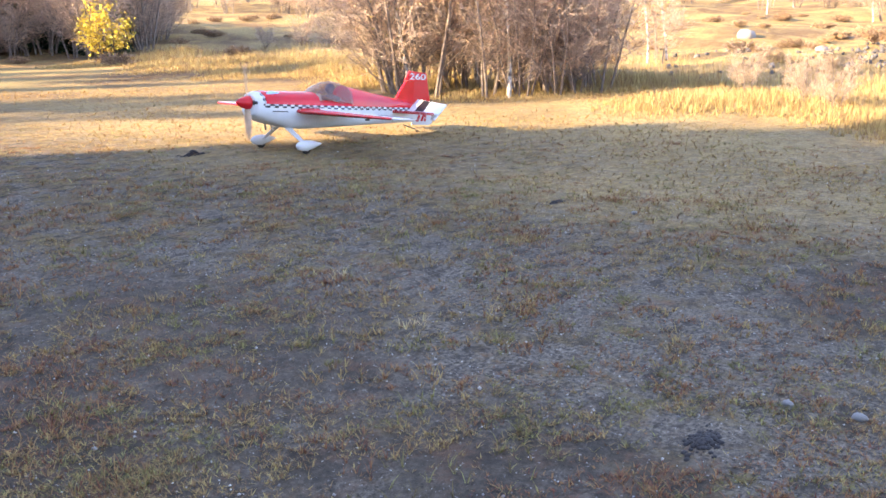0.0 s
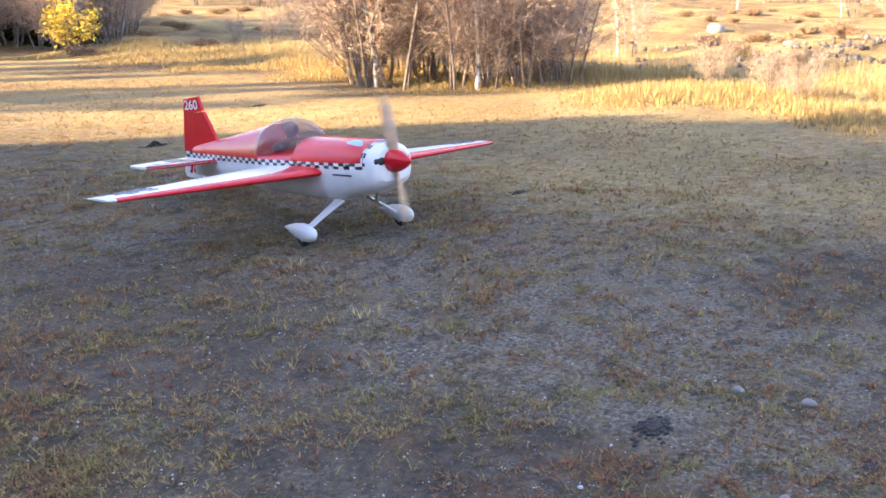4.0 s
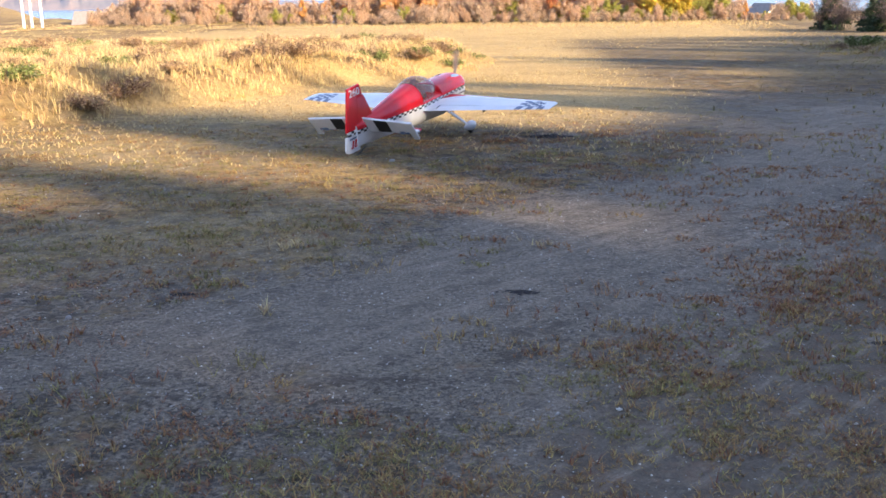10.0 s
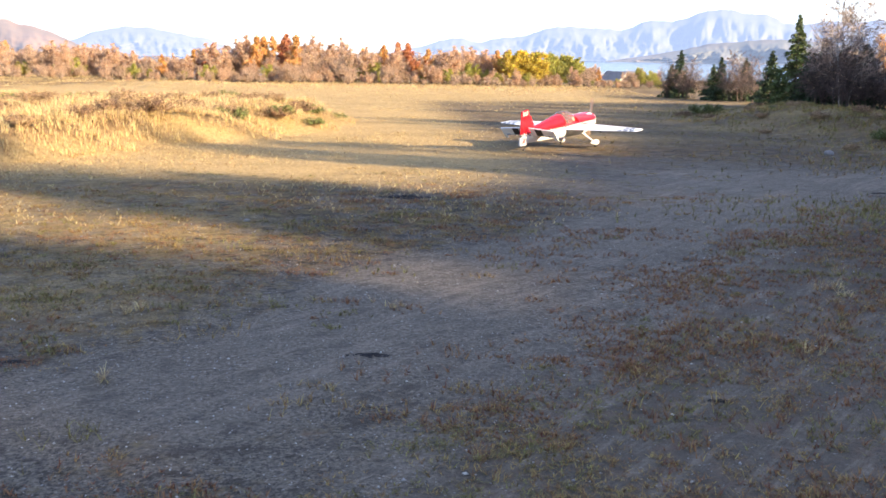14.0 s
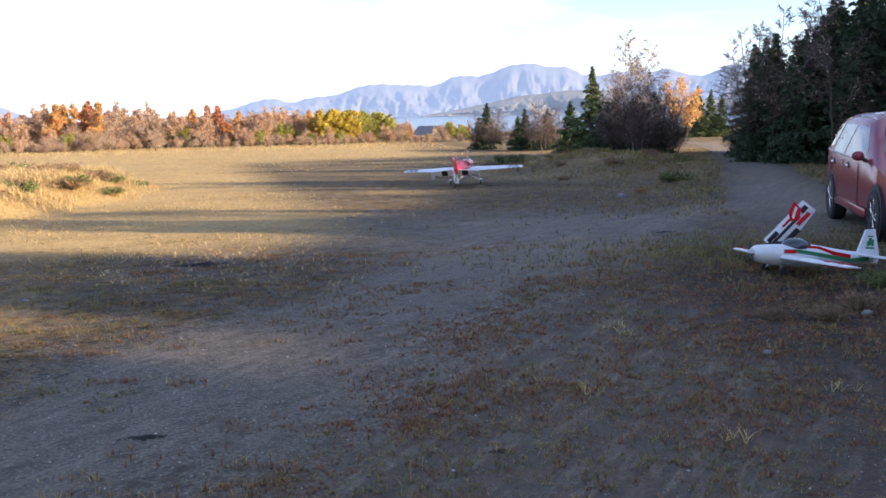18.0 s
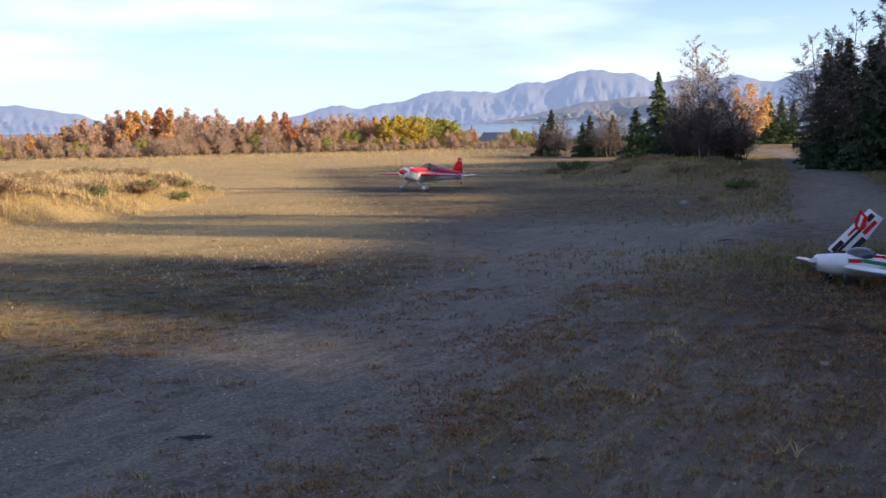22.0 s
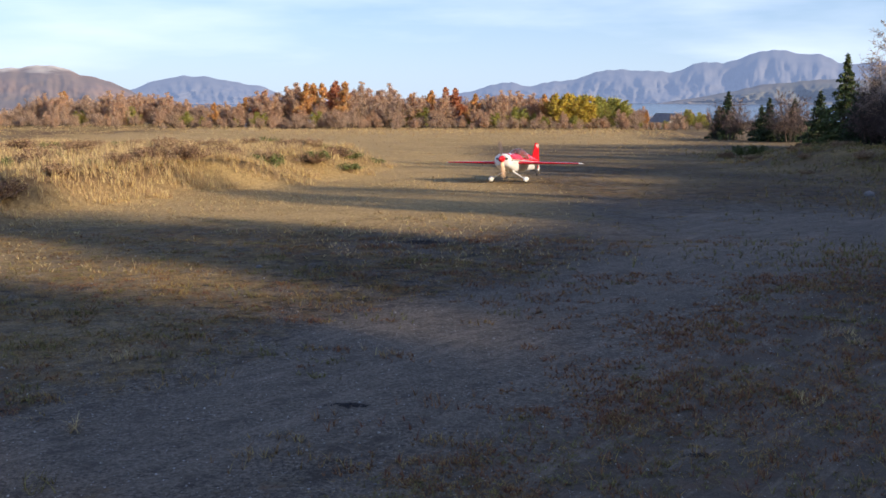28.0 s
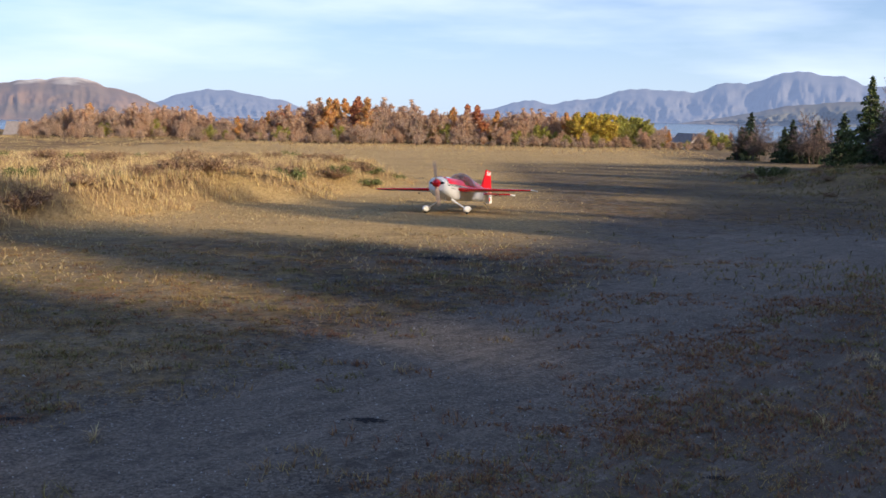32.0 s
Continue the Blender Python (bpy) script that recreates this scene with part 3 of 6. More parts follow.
# ---- plants ----
def stick_mesh(segs, sides=4):
    """Tapered sticks (a, b, ra, rb) as one set of arrays."""
    A = np.array([s[0] for s in segs], float)
    B = np.array([s[1] for s in segs], float)
    ra = np.array([s[2] for s in segs])
    rb = np.array([s[3] for s in segs])
    d = B - A
    d /= np.maximum(np.linalg.norm(d, axis=1, keepdims=True), 1e-9)
    ref = np.where(np.abs(d[:, 2:3]) > 0.9, [[1.0, 0, 0]], [[0, 0, 1.0]])
    u = np.cross(d, ref)
    u /= np.linalg.norm(u, axis=1, keepdims=True)
    w = np.cross(d, u)
    V, F = [], []
    n = len(segs)
    for k in range(sides):
        a = 2 * math.pi * k / sides
        o = math.cos(a) * u + math.sin(a) * w
        V += [A + o * ra[:, None], B + o * rb[:, None]]
    V = np.stack(V, 1).reshape(-1, 3)
    base = np.arange(n) * 2 * sides
    for k in range(sides):
        j = (k + 1) % sides
        F.append(np.stack([base + 2 * k, base + 2 * j, base + 2 * j + 1, base + 2 * k + 1], 1))
    return V, np.concatenate(F)


def stem_mesh(points, radii, sides=6):
    """One bent tapered stem through the points."""
    P = np.asarray(points, float)
    d = np.gradient(P, axis=0)
    d /= np.linalg.norm(d, axis=1, keepdims=True)
    u = np.cross(d, [1.0, 0.2, 0])
    u /= np.linalg.norm(u, axis=1, keepdims=True)
    w = np.cross(d, u)
    a = 2 * math.pi * np.arange(sides) / sides
    V = P[:, None] + np.asarray(radii)[:, None, None] * (np.cos(a)[None, :, None] * u[:, None] + np.sin(a)[None, :, None] * w[:, None])
    i, j = np.meshgrid(np.arange(len(P) - 1), np.arange(sides), indexing="ij")
    k = (j + 1) % sides
    F = np.stack([i * sides + j, i * sides + k, (i + 1) * sides + k, (i + 1) * sides + j], -1).reshape(-1, 4)
    return V.reshape(-1, 3), F


def leaf_mesh(P, size, rng, droop=0.0, aspect=1.6):
    """Small random four-cornered leaves or clumps at the places P."""
    P = np.asarray(P, float)
    n = len(P)
    a = rng.normal(size=(n, 3))
    a[:, 2] = a[:, 2] * 0.6 - droop
    a /= np.linalg.norm(a, axis=1, keepdims=True)
    b = np.cross(a, rng.normal(size=(n, 3)))
    b /= np.maximum(np.linalg.norm(b, axis=1, keepdims=True), 1e-9)
    s = size * rng.uniform(0.55, 1.35, (n, 1))
    a, b = a * s * aspect, b * s
    V = np.stack([P - a, P + b * 0.8, P + a, P - b * 0.8], 1).reshape(-1, 3)
    return V, np.arange(4 * n).reshape(-1, 4)


def spruce(height, seed, material, label, spread=0.30):
    rng = np.random.default_rng(seed)
    tree = empty("spruce")
    V, F = stem_mesh([(0, 0, -0.1), (0, 0, height * 0.3), (0.01, 0, height * 0.6), (0, 0, height)], [height * 0.016 + 0.02, height * 0.012, height * 0.008, 0.008], 7)
    mesh_part("trunk", V, F, BARK, tree)
    P, segs = [], []
    z = height * 0.06
    while z < height * 0.985:
        k = 1 - z / height
        nb = int(rng.integers(5, 9))
        rad = (height * spread * k ** 0.95 + 0.05) * rng.uniform(0.8, 1.1)
        a0 = rng.uniform(0, 6.3)
        for q in range(nb):
            if rng.uniform() < 0.10:
                continue
            a = a0 + 2 * math.pi * q / nb + rng.normal(0, 0.3)
            ln = rad * rng.uniform(0.45, 1.22)
            tip = np.array([math.cos(a) * ln, math.sin(a) * ln, z - ln * rng.uniform(0.05, 0.4)])
            root = np.array([0, 0, z])
            segs.append((root, tip, 0.012, 0.004))
            m = max(6, int(ln * 36))
            s = rng.uniform(0.12, 1.0, m)[:, None] ** 0.8
            side = np.array([-math.sin(a), math.cos(a), 0])
            P.append(root + (tip - root) * s + side * rng.normal(0, 0.16, (m, 1)) * ln * (1.15 - s) + [0, 0, 1] * rng.normal(-0.03, 0.05, (m, 1)))
        z += height * 0.028 + 0.05
    P = np.concatenate(P)
    V, F = leaf_mesh(P, 0.042 + 0.0035 * height, rng, droop=0.45, aspect=2.6)
    mesh_part("crown", V, F, material, tree)
    V, F = stick_mesh(segs, 3)
    tagged(mesh_part("branchwork", V, F, BARK, tree), kind="stuff")
    return tagged(tree, label, "tree")


def broadleaf(name, height, seed, bark, leaf, leaves, label, leaf_size=0.07, stems=1, width=0.3, low=0.25, twigs=5, category="tree", twig_r=0.0045, twig_mat=None):
    """A birch-like tree: stems, limbs, thin twigs and as many leaves as are left on it."""
    rng = np.random.default_rng(seed)
    tree = empty(name)
    main, thin, P = [], [], []
    for s in range(stems):
        a = rng.uniform(0, 6.3)
        lean = rng.uniform(0.02, 0.10) + (0.14 if stems > 1 else 0)
        hh = height * rng.uniform(0.75, 1.0) if s else height
        off = np.array([math.cos(a), math.sin(a), 0]) * (0.12 * stems ** 0.5 if stems > 1 else 0)
        pts, cur, way = [off + [0, 0, -0.1]], off + [0, 0, -0.1], np.array([math.cos(a) * lean, math.sin(a) * lean, 1.0])
        steps = 8
        for k in range(steps):
            way = way + rng.normal(0, 0.05, 3) * [1, 1, 0.2]
            cur = cur + way / np.linalg.norm(way) * hh / steps
            pts.append(cur)
        r0 = 0.0058 * hh + 0.006
        V, F = stem_mesh(pts, [r0 * (1 - k / steps) ** 0.8 + 0.005 for k in range(steps + 1)])
        if s < 3:
            mesh_part("stem" if stems > 1 else "trunk", V, F, bark, tree, smooth=True)
        else:
            main += [(pts[k], pts[k + 1], r0 * (1 - k / steps) ** 0.8 + 0.005, r0 * (1 - (k + 1) / steps) ** 0.8 + 0.005) for k in range(steps)]
        nl = int(10 + hh * 2.2)
        for q in range(nl):
            s0 = low + (1 - low) * (q + rng.uniform(0, 1)) / nl
            k = min(int(s0 * steps), steps - 1)
            root = pts[k] + (pts[k + 1] - pts[k]) * (s0 * steps - k)
            b = rng.uniform(0, 6.3)
            ln = hh * width * (1.12 - s0) * rng.uniform(0.6, 1.25)
            up = rng.uniform(0.5, 1.2)
            tip = root + np.array([math.cos(b), math.sin(b), up]) * ln
            mid = (root + tip) / 2 + rng.normal(0, 0.05, 3) * ln
            rb = 0.003 + 0.005 * ln
            main += [(root, mid, rb, rb * 0.7), (mid, tip, rb * 0.7, 0.003)]
            for w in range(twigs + int(ln * 2)):
                s1 = rng.uniform(0.25, 1.0)
                o = root + (tip - root) * s1
                d = rng.normal(size=3) * [1, 1, 0.7] + [math.cos(b) * 0.5, math.sin(b) * 0.5, 0.35]
                t2 = o + d / np.linalg.norm(d) * ln * rng.uniform(0.18, 0.45)
                thin.append((o, t2, twig_r, twig_r * 0.5))
                d2 = d + rng.normal(0, 0.7, 3)
                thin.append(((o + t2) / 2, (o + t2) / 2 + d2 / np.linalg.norm(d2) * ln * 0.2, twig_r * 0.7, twig_r * 0.35))
                P.append(o + (t2 - o) * rng.uniform(0, 1.05, (3, 1)))
    V, F = stick_mesh(main, 4)
    tagged(mesh_part("limbwork", V, F, bark, tree), kind="stuff")
    V, F = stick_mesh(thin, 3)
    tagged(mesh_part("branchwork", V, F, twig_mat or TWIG, tree), kind="stuff")
    if leaves:
        P = np.concatenate(P)
        P = P[rng.permutation(len(P))[:min(len(P), leaves)]]
        if len(P) < leaves:
            P = np.concatenate([P] + [P + rng.normal(0, 0.12, P.shape) for _ in range(leaves // len(P))])[:leaves]
        V, F = leaf_mesh(P, leaf_size, rng)
        mesh_part("crown", V, F, leaf, tree)
    return tagged(tree, label, category)


def polar(heading, dist):
    h = radians(heading)
    return dist * math.sin(h), dist * math.cos(h)


def put(ob, x, y, turn=0.0, scale=1.0, dz=0.0):
    return ob, pose(x, y, gz(x, y) + dz, 0, 0, turn), scale


def scatter(kinds, places, group):
    """First use of a kind sets the original in place, later ones copy it with all its parts."""
    used = set()
    for k, x, y, turn, scale in places:
        ob = kinds[k]
        m = pose(x, y, gz(x, y), 0, 0, turn)
        if k in used:
            keep = ob.scale.copy()
            ob.scale = (scale, scale, scale)
            copy_thing(ob, m)["group"] = group
            ob.scale = keep
        else:
            used.add(k)
            ob["group"] = group
            ob.matrix_basis = m @ Matrix.Diagonal((scale, scale, scale, 1))
    return used


rnd = random.Random(11)

# wood of spruces along the east side; its shade falls over the strip
spruces = [spruce(9.0, 21, NEEDLE, "tall dark green spruce in the wood beside the lane"), spruce(7.5, 22, NEEDLE, "dark green spruce at the edge of the lane", 0.34), spruce(10.5, 23, NEEDLE, "tall slender dark spruce in the wood beside the lane", 0.26)]
places = []
for (x, y, s) in [(19.2, 31.5, 0.40), (20.2, 31.0, 0.48), (20.6, 29.5, 0.52), (21.4, 30.5, 0.56), (20.4, 27.6, 0.55), (21.6, 28.0, 0.62), (22.6, 29.6, 0.62), (20.6, 25.2, 0.6), (22.0, 25.8, 0.68), (23.4, 27.0, 0.7), (19.6, 22.4, 0.62), (21.2, 23.0, 0.72), (22.8, 24.0, 0.8), (18.4, 19.8, 0.62), (20.0, 20.4, 0.74), (21.8, 21.0, 0.82), (24.6, 28.4, 0.75), (24.2, 25.4, 0.8), (23.6, 31.6, 0.62), (25.0, 33.5, 0.62), (17.2, 17.6, 0.7), (18.8, 17.6, 0.78), (20.8, 18.0, 0.85)]:
    places.append((rnd.randrange(3), x, y, rnd.uniform(0, 360), s))
NAT = (9.0, 7.5, 10.5)
# unseen wood's edge added across the sun's path to lay the shade: across = metres along that edge, reach = how far out
# its shade ends
REACH = [(-11.4, -6.0), (-11.1, 8.6), (-9.2, 9.4), (-8.0, 9.7), (-6.0, 10.6), (-5.5, 10.2), (-5.2, 6.6), (-4.3, 7.2), (-4.0, 10.4), (-1.0, 11.0), (0.5, 10.8), (1.3, 9.6), (1.6, 5.6), (2.45, 5.4), (2.6, 10.6), (2.85, 10.6), (2.95, 8.0), (3.95, 7.4), (4.15, 9.6), (4.5, 9.2),
         (4.75, 3.3), (6.15, 3.7), (6.5, 10.6), (7.1, 10.6), (7.4, 6.0), (9.0, 6.0), (11.6, 6.5), (18.6, 7.2), (25.0, 9.0), (32.0, 10.0)]
OUT, ALONG = Vector((-SUN_FROM.x, -SUN_FROM.y)), Vector((-SUN_FROM.y, SUN_FROM.x))
slim = spruce(12.0, 24, NEEDLE, "slim tall dark spruce, unseen, added in the wood's edge to cast shade", 0.15)
edge_places = []
across, row = -11.0, 0
while across < 27.0:
    back = (-18.0, -19.6, -21.2)[row % 3] + rnd.uniform(-0.3, 0.3)
    where = ALONG * across + OUT * back
    reach = lerp_table(REACH, across)[0] * rnd.uniform(0.95, 1.03)
    if across > 7.8 and rnd.random() < 0.17:
        reach += rnd.uniform(3.0, 10.0)
    hh = (reach - back) * math.tan(SUN_ELEV)
    edge_places.append((0, where.x, where.y, rnd.uniform(0, 360), hh / 12.0))
    row += 1
    across += 0.21 if across < 8 else 0.30
for q in range(10):
    back = rnd.uniform(-24.0, -18.0)
    where = ALONG * rnd.uniform(-28.0, -16.0) + OUT * back
    edge_places.append((0, where.x, where.y, rnd.uniform(0, 360), (rnd.uniform(2.0, 16.0) - back) * math.tan(SUN_ELEV) / 12.0))
scatter([slim], edge_places, "slim spruces of the wood's edge")
# unseen half-bare birches added behind the spruces break the sunlight between them
thin_birch = broadleaf("birch", 13.0, 25, BARK, LEAF_RUST, 5200, "tall half-bare birch, unseen, added behind the spruces to break the sunlight", 0.05, width=0.22, low=0.35, twigs=9, twig_r=0.012)
birch_places = []
across = -26.0
while across < 24.0:
    close = 1.4 < across < 9.0 or -6.5 < across < -3.0
    back = rnd.uniform(-28.0, -23.0)
    where = ALONG * across + OUT * back
    reach = rnd.uniform(9.0, 15.0) if close else rnd.uniform(5.0, 17.0)
    birch_places.append((0, where.x, where.y, rnd.uniform(0, 360), (reach - back) * math.tan(SUN_ELEV) / 13.0))
    across += rnd.uniform(0.6, 1.0) if close else rnd.uniform(4.5, 6.5) if across < -11 else rnd.uniform(1.6, 3.2) if across < 9 else rnd.uniform(2.8, 5.0)
scatter([thin_birch], birch_places, "half-bare birches of the wood's edge")
for q in range(60):
    a = radians(rnd.uniform(31.0, 44.0))
    d = rnd.uniform(33.0, 50.0)
    k = rnd.randrange(3)
    top = float(np.interp(math.degrees(a), [30, 31.5, 34, 36, 44], [3.2, 3.9, 4.6, 6.0, 8.0])) * rnd.uniform(0.75, 1.0)
    places.append((k, d * math.sin(a), d * math.cos(a), rnd.uniform(0, 360), (1.5 + math.tan(radians(top)) * d + 0.6) / NAT[k]))
# unseen tall spruces to the east, added for their shade bands over the field
for x, y, hh in [(40, 0.2, 14.0), (41, 2.4, 15.5), (40, 4.0, 14.6), (41, 6.4, 17.0), (40, 8.2, 14.8), (41, 10.2, 15.6), (40, 12.2, 17.0), (42, 13.6, 14.6), (40, 16.0, 15.8), (42, 18.2, 17.2), (41, 20.4, 15.0), (42, 23.0, 17.0), (41, 25.6, 15.4), (42, 28.4, 16.6), (25, 15.5, 8.4), (26, 18.4, 9.0), (25, 21.4, 8.6)]:
    k = rnd.randrange(3)
    places.append((k, x, y, rnd.uniform(0, 360), hh / NAT[k]))
scatter(spruces, places, "spruces of the wood")

lit_spruces = [spruce(5.6, 31, NEEDLE_LIT, "young spruce with sunlight painted into its needles standing at the strip's end", 0.40), spruce(3.6, 32, NEEDLE, "small dark spruce at the strip's end", 0.44)]
places = []
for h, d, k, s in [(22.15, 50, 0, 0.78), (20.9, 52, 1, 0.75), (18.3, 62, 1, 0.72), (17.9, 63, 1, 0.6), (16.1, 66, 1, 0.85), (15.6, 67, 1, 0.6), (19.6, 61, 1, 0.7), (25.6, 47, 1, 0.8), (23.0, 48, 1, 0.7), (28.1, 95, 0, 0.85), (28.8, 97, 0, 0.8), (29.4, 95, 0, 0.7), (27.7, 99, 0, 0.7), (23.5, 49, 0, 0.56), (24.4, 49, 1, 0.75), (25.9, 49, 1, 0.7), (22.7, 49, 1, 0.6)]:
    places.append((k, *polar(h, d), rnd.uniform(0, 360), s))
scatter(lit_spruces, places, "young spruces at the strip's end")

bare = [broadleaf("birch", 6.2, 41, BIRCH, LEAF_RUST, 160, "bare grey birch with a pale trunk beside spruces", 0.035, width=0.36, low=0.2, twigs=26, twig_r=0.010),
        broadleaf("bare_bush", 4.0, 42, BARK, LEAF_RUST, 120, "leafless brown thicket at the strip's end", 0.04, stems=6, width=0.34, low=0.1, twigs=14, twig_r=0.010, twig_mat=TWIG_DARK),
        broadleaf("birch", 6.2, 44, BARK, LEAF_RUST, 300, "bare dark-twigged birch among spruces", 0.03, width=0.34, low=0.15, twigs=26, twig_r=0.009, twig_mat=TWIG_DARK)]
places = []
for h, d, k, s in [(24.5, 46.5, 0, 0.92), (24.2, 47.2, 0, 0.82), (24.9, 46.0, 0, 0.84), (25.3, 48, 0, 0.66), (19.5, 60, 1, 0.78), (19.0, 61, 1, 0.7), (15.6, 66, 1, 0.62), (16.8, 66, 1, 0.62), (24.0, 47.5, 1, 0.85), (25.8, 46, 1, 0.8), (24.6, 46.4, 1, 0.8), (25.2, 46.8, 1, 0.9), (23.5, 47.0, 1, 0.75), (26.4, 46.5, 1, 0.7), (24.9, 45.6, 1, 0.6), (26.8, 46.0, 1, 0.5), (16.3, 64, 1, 0.7), (17.6, 64, 1, 0.5), (20.2, 58, 1, 0.7), (31.2, 38, 1, 0.45), (26.3, 52, 1, 0.6), (30.3, 38, 1, 0.4), (30.5, 36.5, 2, 0.66), (31.0, 36.0, 2, 0.75), (31.9, 35.5, 2, 0.85), (33.4, 34.5, 2, 0.9), (31.5, 37.0, 2, 0.8), (35.2, 32, 2, 0.9), (24.2, 46, 2, 0.6), (25.6, 46.5, 2, 0.62)]:
    places.append((k, *polar(h, d), rnd.uniform(0, 360), s))
scatter(bare, places, "bare birches at the strip's end")
lane_birch = broadleaf("birch", 4.6, 43, BIRCH, LEAF_ORANGE, 5000, "orange-leaved birch beside the lane", 0.04, stems=3, width=0.34)
lane_birch.matrix_basis = pose(*polar(27.2, 70), gz(*polar(27.2, 70)))

# autumn wood along the strip's far end
AUT = [broadleaf("birch", 6.4, 51, BARK, LEAF_ORANGE, 9000, "orange autumn birch at the far edge of the strip", 0.07, width=0.27, low=0.2, twigs=10, twig_r=0.008),
       broadleaf("birch", 5.4, 52, BARK, LEAF_RUST, 9000, "rust-brown autumn birch at the far edge of the strip", 0.055, stems=4, width=0.38, low=0.1, twigs=12, twig_r=0.012),
       broadleaf("rowan", 6.0, 53, BARK, LEAF_RED, 7000, "red autumn rowan at the far edge of the strip", 0.08, width=0.3, low=0.25),
       broadleaf("willow", 5.0, 54, BARK, LEAF_YELLOW, 7000, "yellow autumn willow at the far edge of the strip", 0.09, stems=4, width=0.42, low=0.08),
       broadleaf("alder_bush", 4.2, 55, BARK, LEAF_RUST, 5000, "grey-brown leafless alder bush at the far edge of the strip", 0.045, stems=9, width=0.42, low=0.05, twigs=16, twig_r=0.012),
       broadleaf("willow", 4.6, 56, BARK, LEAF_OLIVE, 6500, "olive-green willow at the far edge of the strip", 0.08, stems=4, width=0.42, low=0.08)]
TOPS = [(-26, -0.4), (-23.7, -0.71), (-22.3, 0.1), (-21.4, 0.19), (-20.3, -0.1), (-18.5, 0.20), (-17.5, 0.15), (-15.5, 0.0), (-14, -0.35), (-12.4, -0.57), (-11.6, -0.3), (-10.8, 0.38), (-10.2, 0.1), (-9.2, 0.64), (-7.6, 0.5), (-6.0, 0.66), (-4.5, 0.3), (-3.4, 0.25), (-1.1, 0.09), (0.5, 0.42), (1.5, 0.1), (3.77, 0.26), (5.3, 0.05), (7.03, 0.04), (9.0, -0.15), (10.3, -0.25), (10.9, -0.62), (12, -1.0), (13.0, -1.0), (14.2, -0.75), (15, -0.9)]
places = []
h = -46.0
while h < 15.0:
    top = lerp_table([(-46, 0.2), (-40, 0.1), (-33, -0.3), (-28, -0.6)] + TOPS, h)[0] + rnd.uniform(-0.16, 0.10)
    if h < -24.5:
        # only a low far wood and single bushes beyond the west field
        if h < -33:
            x, y = polar(h, rnd.uniform(190, 230))
            places.append((rnd.choice([0, 1, 5, 5]), x, y, rnd.uniform(0, 360), rnd.uniform(0.9, 1.3)))
        h += rnd.uniform(0.3, 0.5)
        continue
    d = rnd.uniform(104, 114)
    x, y = polar(h, d)
    hgt = 1.5 + math.tan(radians(top)) * d - gz(x, y)
    if -24.0 < h < -22.4:
        k = 4
    elif -11.4 < h < -10.2 or -9.9 < h < -5.4:
        k = rnd.choice([0, 0, 0, 1, 2])
    elif 6.6 < h < 8.2:
        k = 3
    elif 8.2 < h < 10.6:
        k = rnd.choice([5, 3, 5])
    elif 13.6 < h < 14.8:
        k = 5
    elif 0.2 < h < 0.9:
        k = 2
    else:
        k = rnd.choice([1, 1, 4, 4, 1, 0])
    nat = (6.4, 5.4, 6.0, 5.0, 4.2, 4.6)[k]
    if not (11.9 < h < 13.5):
        places.append((k, x, y, rnd.uniform(0, 360), max(0.25, 1.08 * hgt / nat)))
    x2, y2 = polar(h + rnd.uniform(-0.4, 0.4), d - rnd.uniform(3, 8))
    places.append((rnd.choice([4, 4, 1, 5]), x2, y2, rnd.uniform(0, 360), max(0.2, (hgt * rnd.uniform(0.35, 0.6)) / 4.4)))
    x3, y3 = polar(h + rnd.uniform(-0.5, 0.5), d + rnd.uniform(1, 7))
    if not 11.0 < h < 13.5:
        places.append((k if rnd.random() < 0.5 else rnd.choice([1, 4]), x3, y3, rnd.uniform(0, 360), max(0.25, hgt * rnd.uniform(0.8, 1.02) / nat)))
    x4, y4 = polar(h + rnd.uniform(-0.4, 0.4), d - rnd.uniform(6, 11))
    places.append((rnd.choice([4, 4, 1]), x4, y4, rnd.uniform(0, 360), max(0.15, hgt * rnd.uniform(0.22, 0.4) / 4.4)))
    h += rnd.uniform(0.34, 0.58)
scatter(AUT, places, "autumn trees at the far edge")

# birch grove and thickets beyond the west edge
BUSHES = [(-63.8, 80.9, 0.8), (-71.0, 95.0, 0.75), (-60.0, 89.0, 0.45), (-53.4, 86.0, 0.85)]
GROVE = [broadleaf("birch", 5.2, 61, BIRCH, LEAF_YELLOW, 200, "bare birch with a white trunk in dry grass", 0.022, width=0.26, low=0.2, twigs=16),
         broadleaf("birch", 4.6, 62, GREYBARK, LEAF_RUST, 2600, "leaning bare brown birch in dry grass", 0.018, stems=3, width=0.34, low=0.12, twigs=18, twig_r=0.005),
         broadleaf("thicket", 3.6, 63, GREYBARK, LEAF_RUST, 3200, "brown leafless birch thicket in dry grass", 0.017, stems=6, width=0.42, low=0.04, twigs=16, twig_r=0.005),
         broadleaf("bush", 2.2, 64, BARK, LEAF_YELLOW, 2200, "small bush with bright yellow leaves", 0.04, stems=5, width=0.4, low=0.1, category="bush")]
places = [(0, -14.2, -8.6, 20, 0.95), (0, -13.6, -10.2, 80, 0.8), (0, -15.6, -10.2, 140, 0.85), (0, -24.4, -11.0, 30, 0.8), (0, -24.9, -10.7, 90, 0.85), (1, -24.2, -10.6, 150, 0.5), (3, -17.0, -23.4, 0, 0.75)]
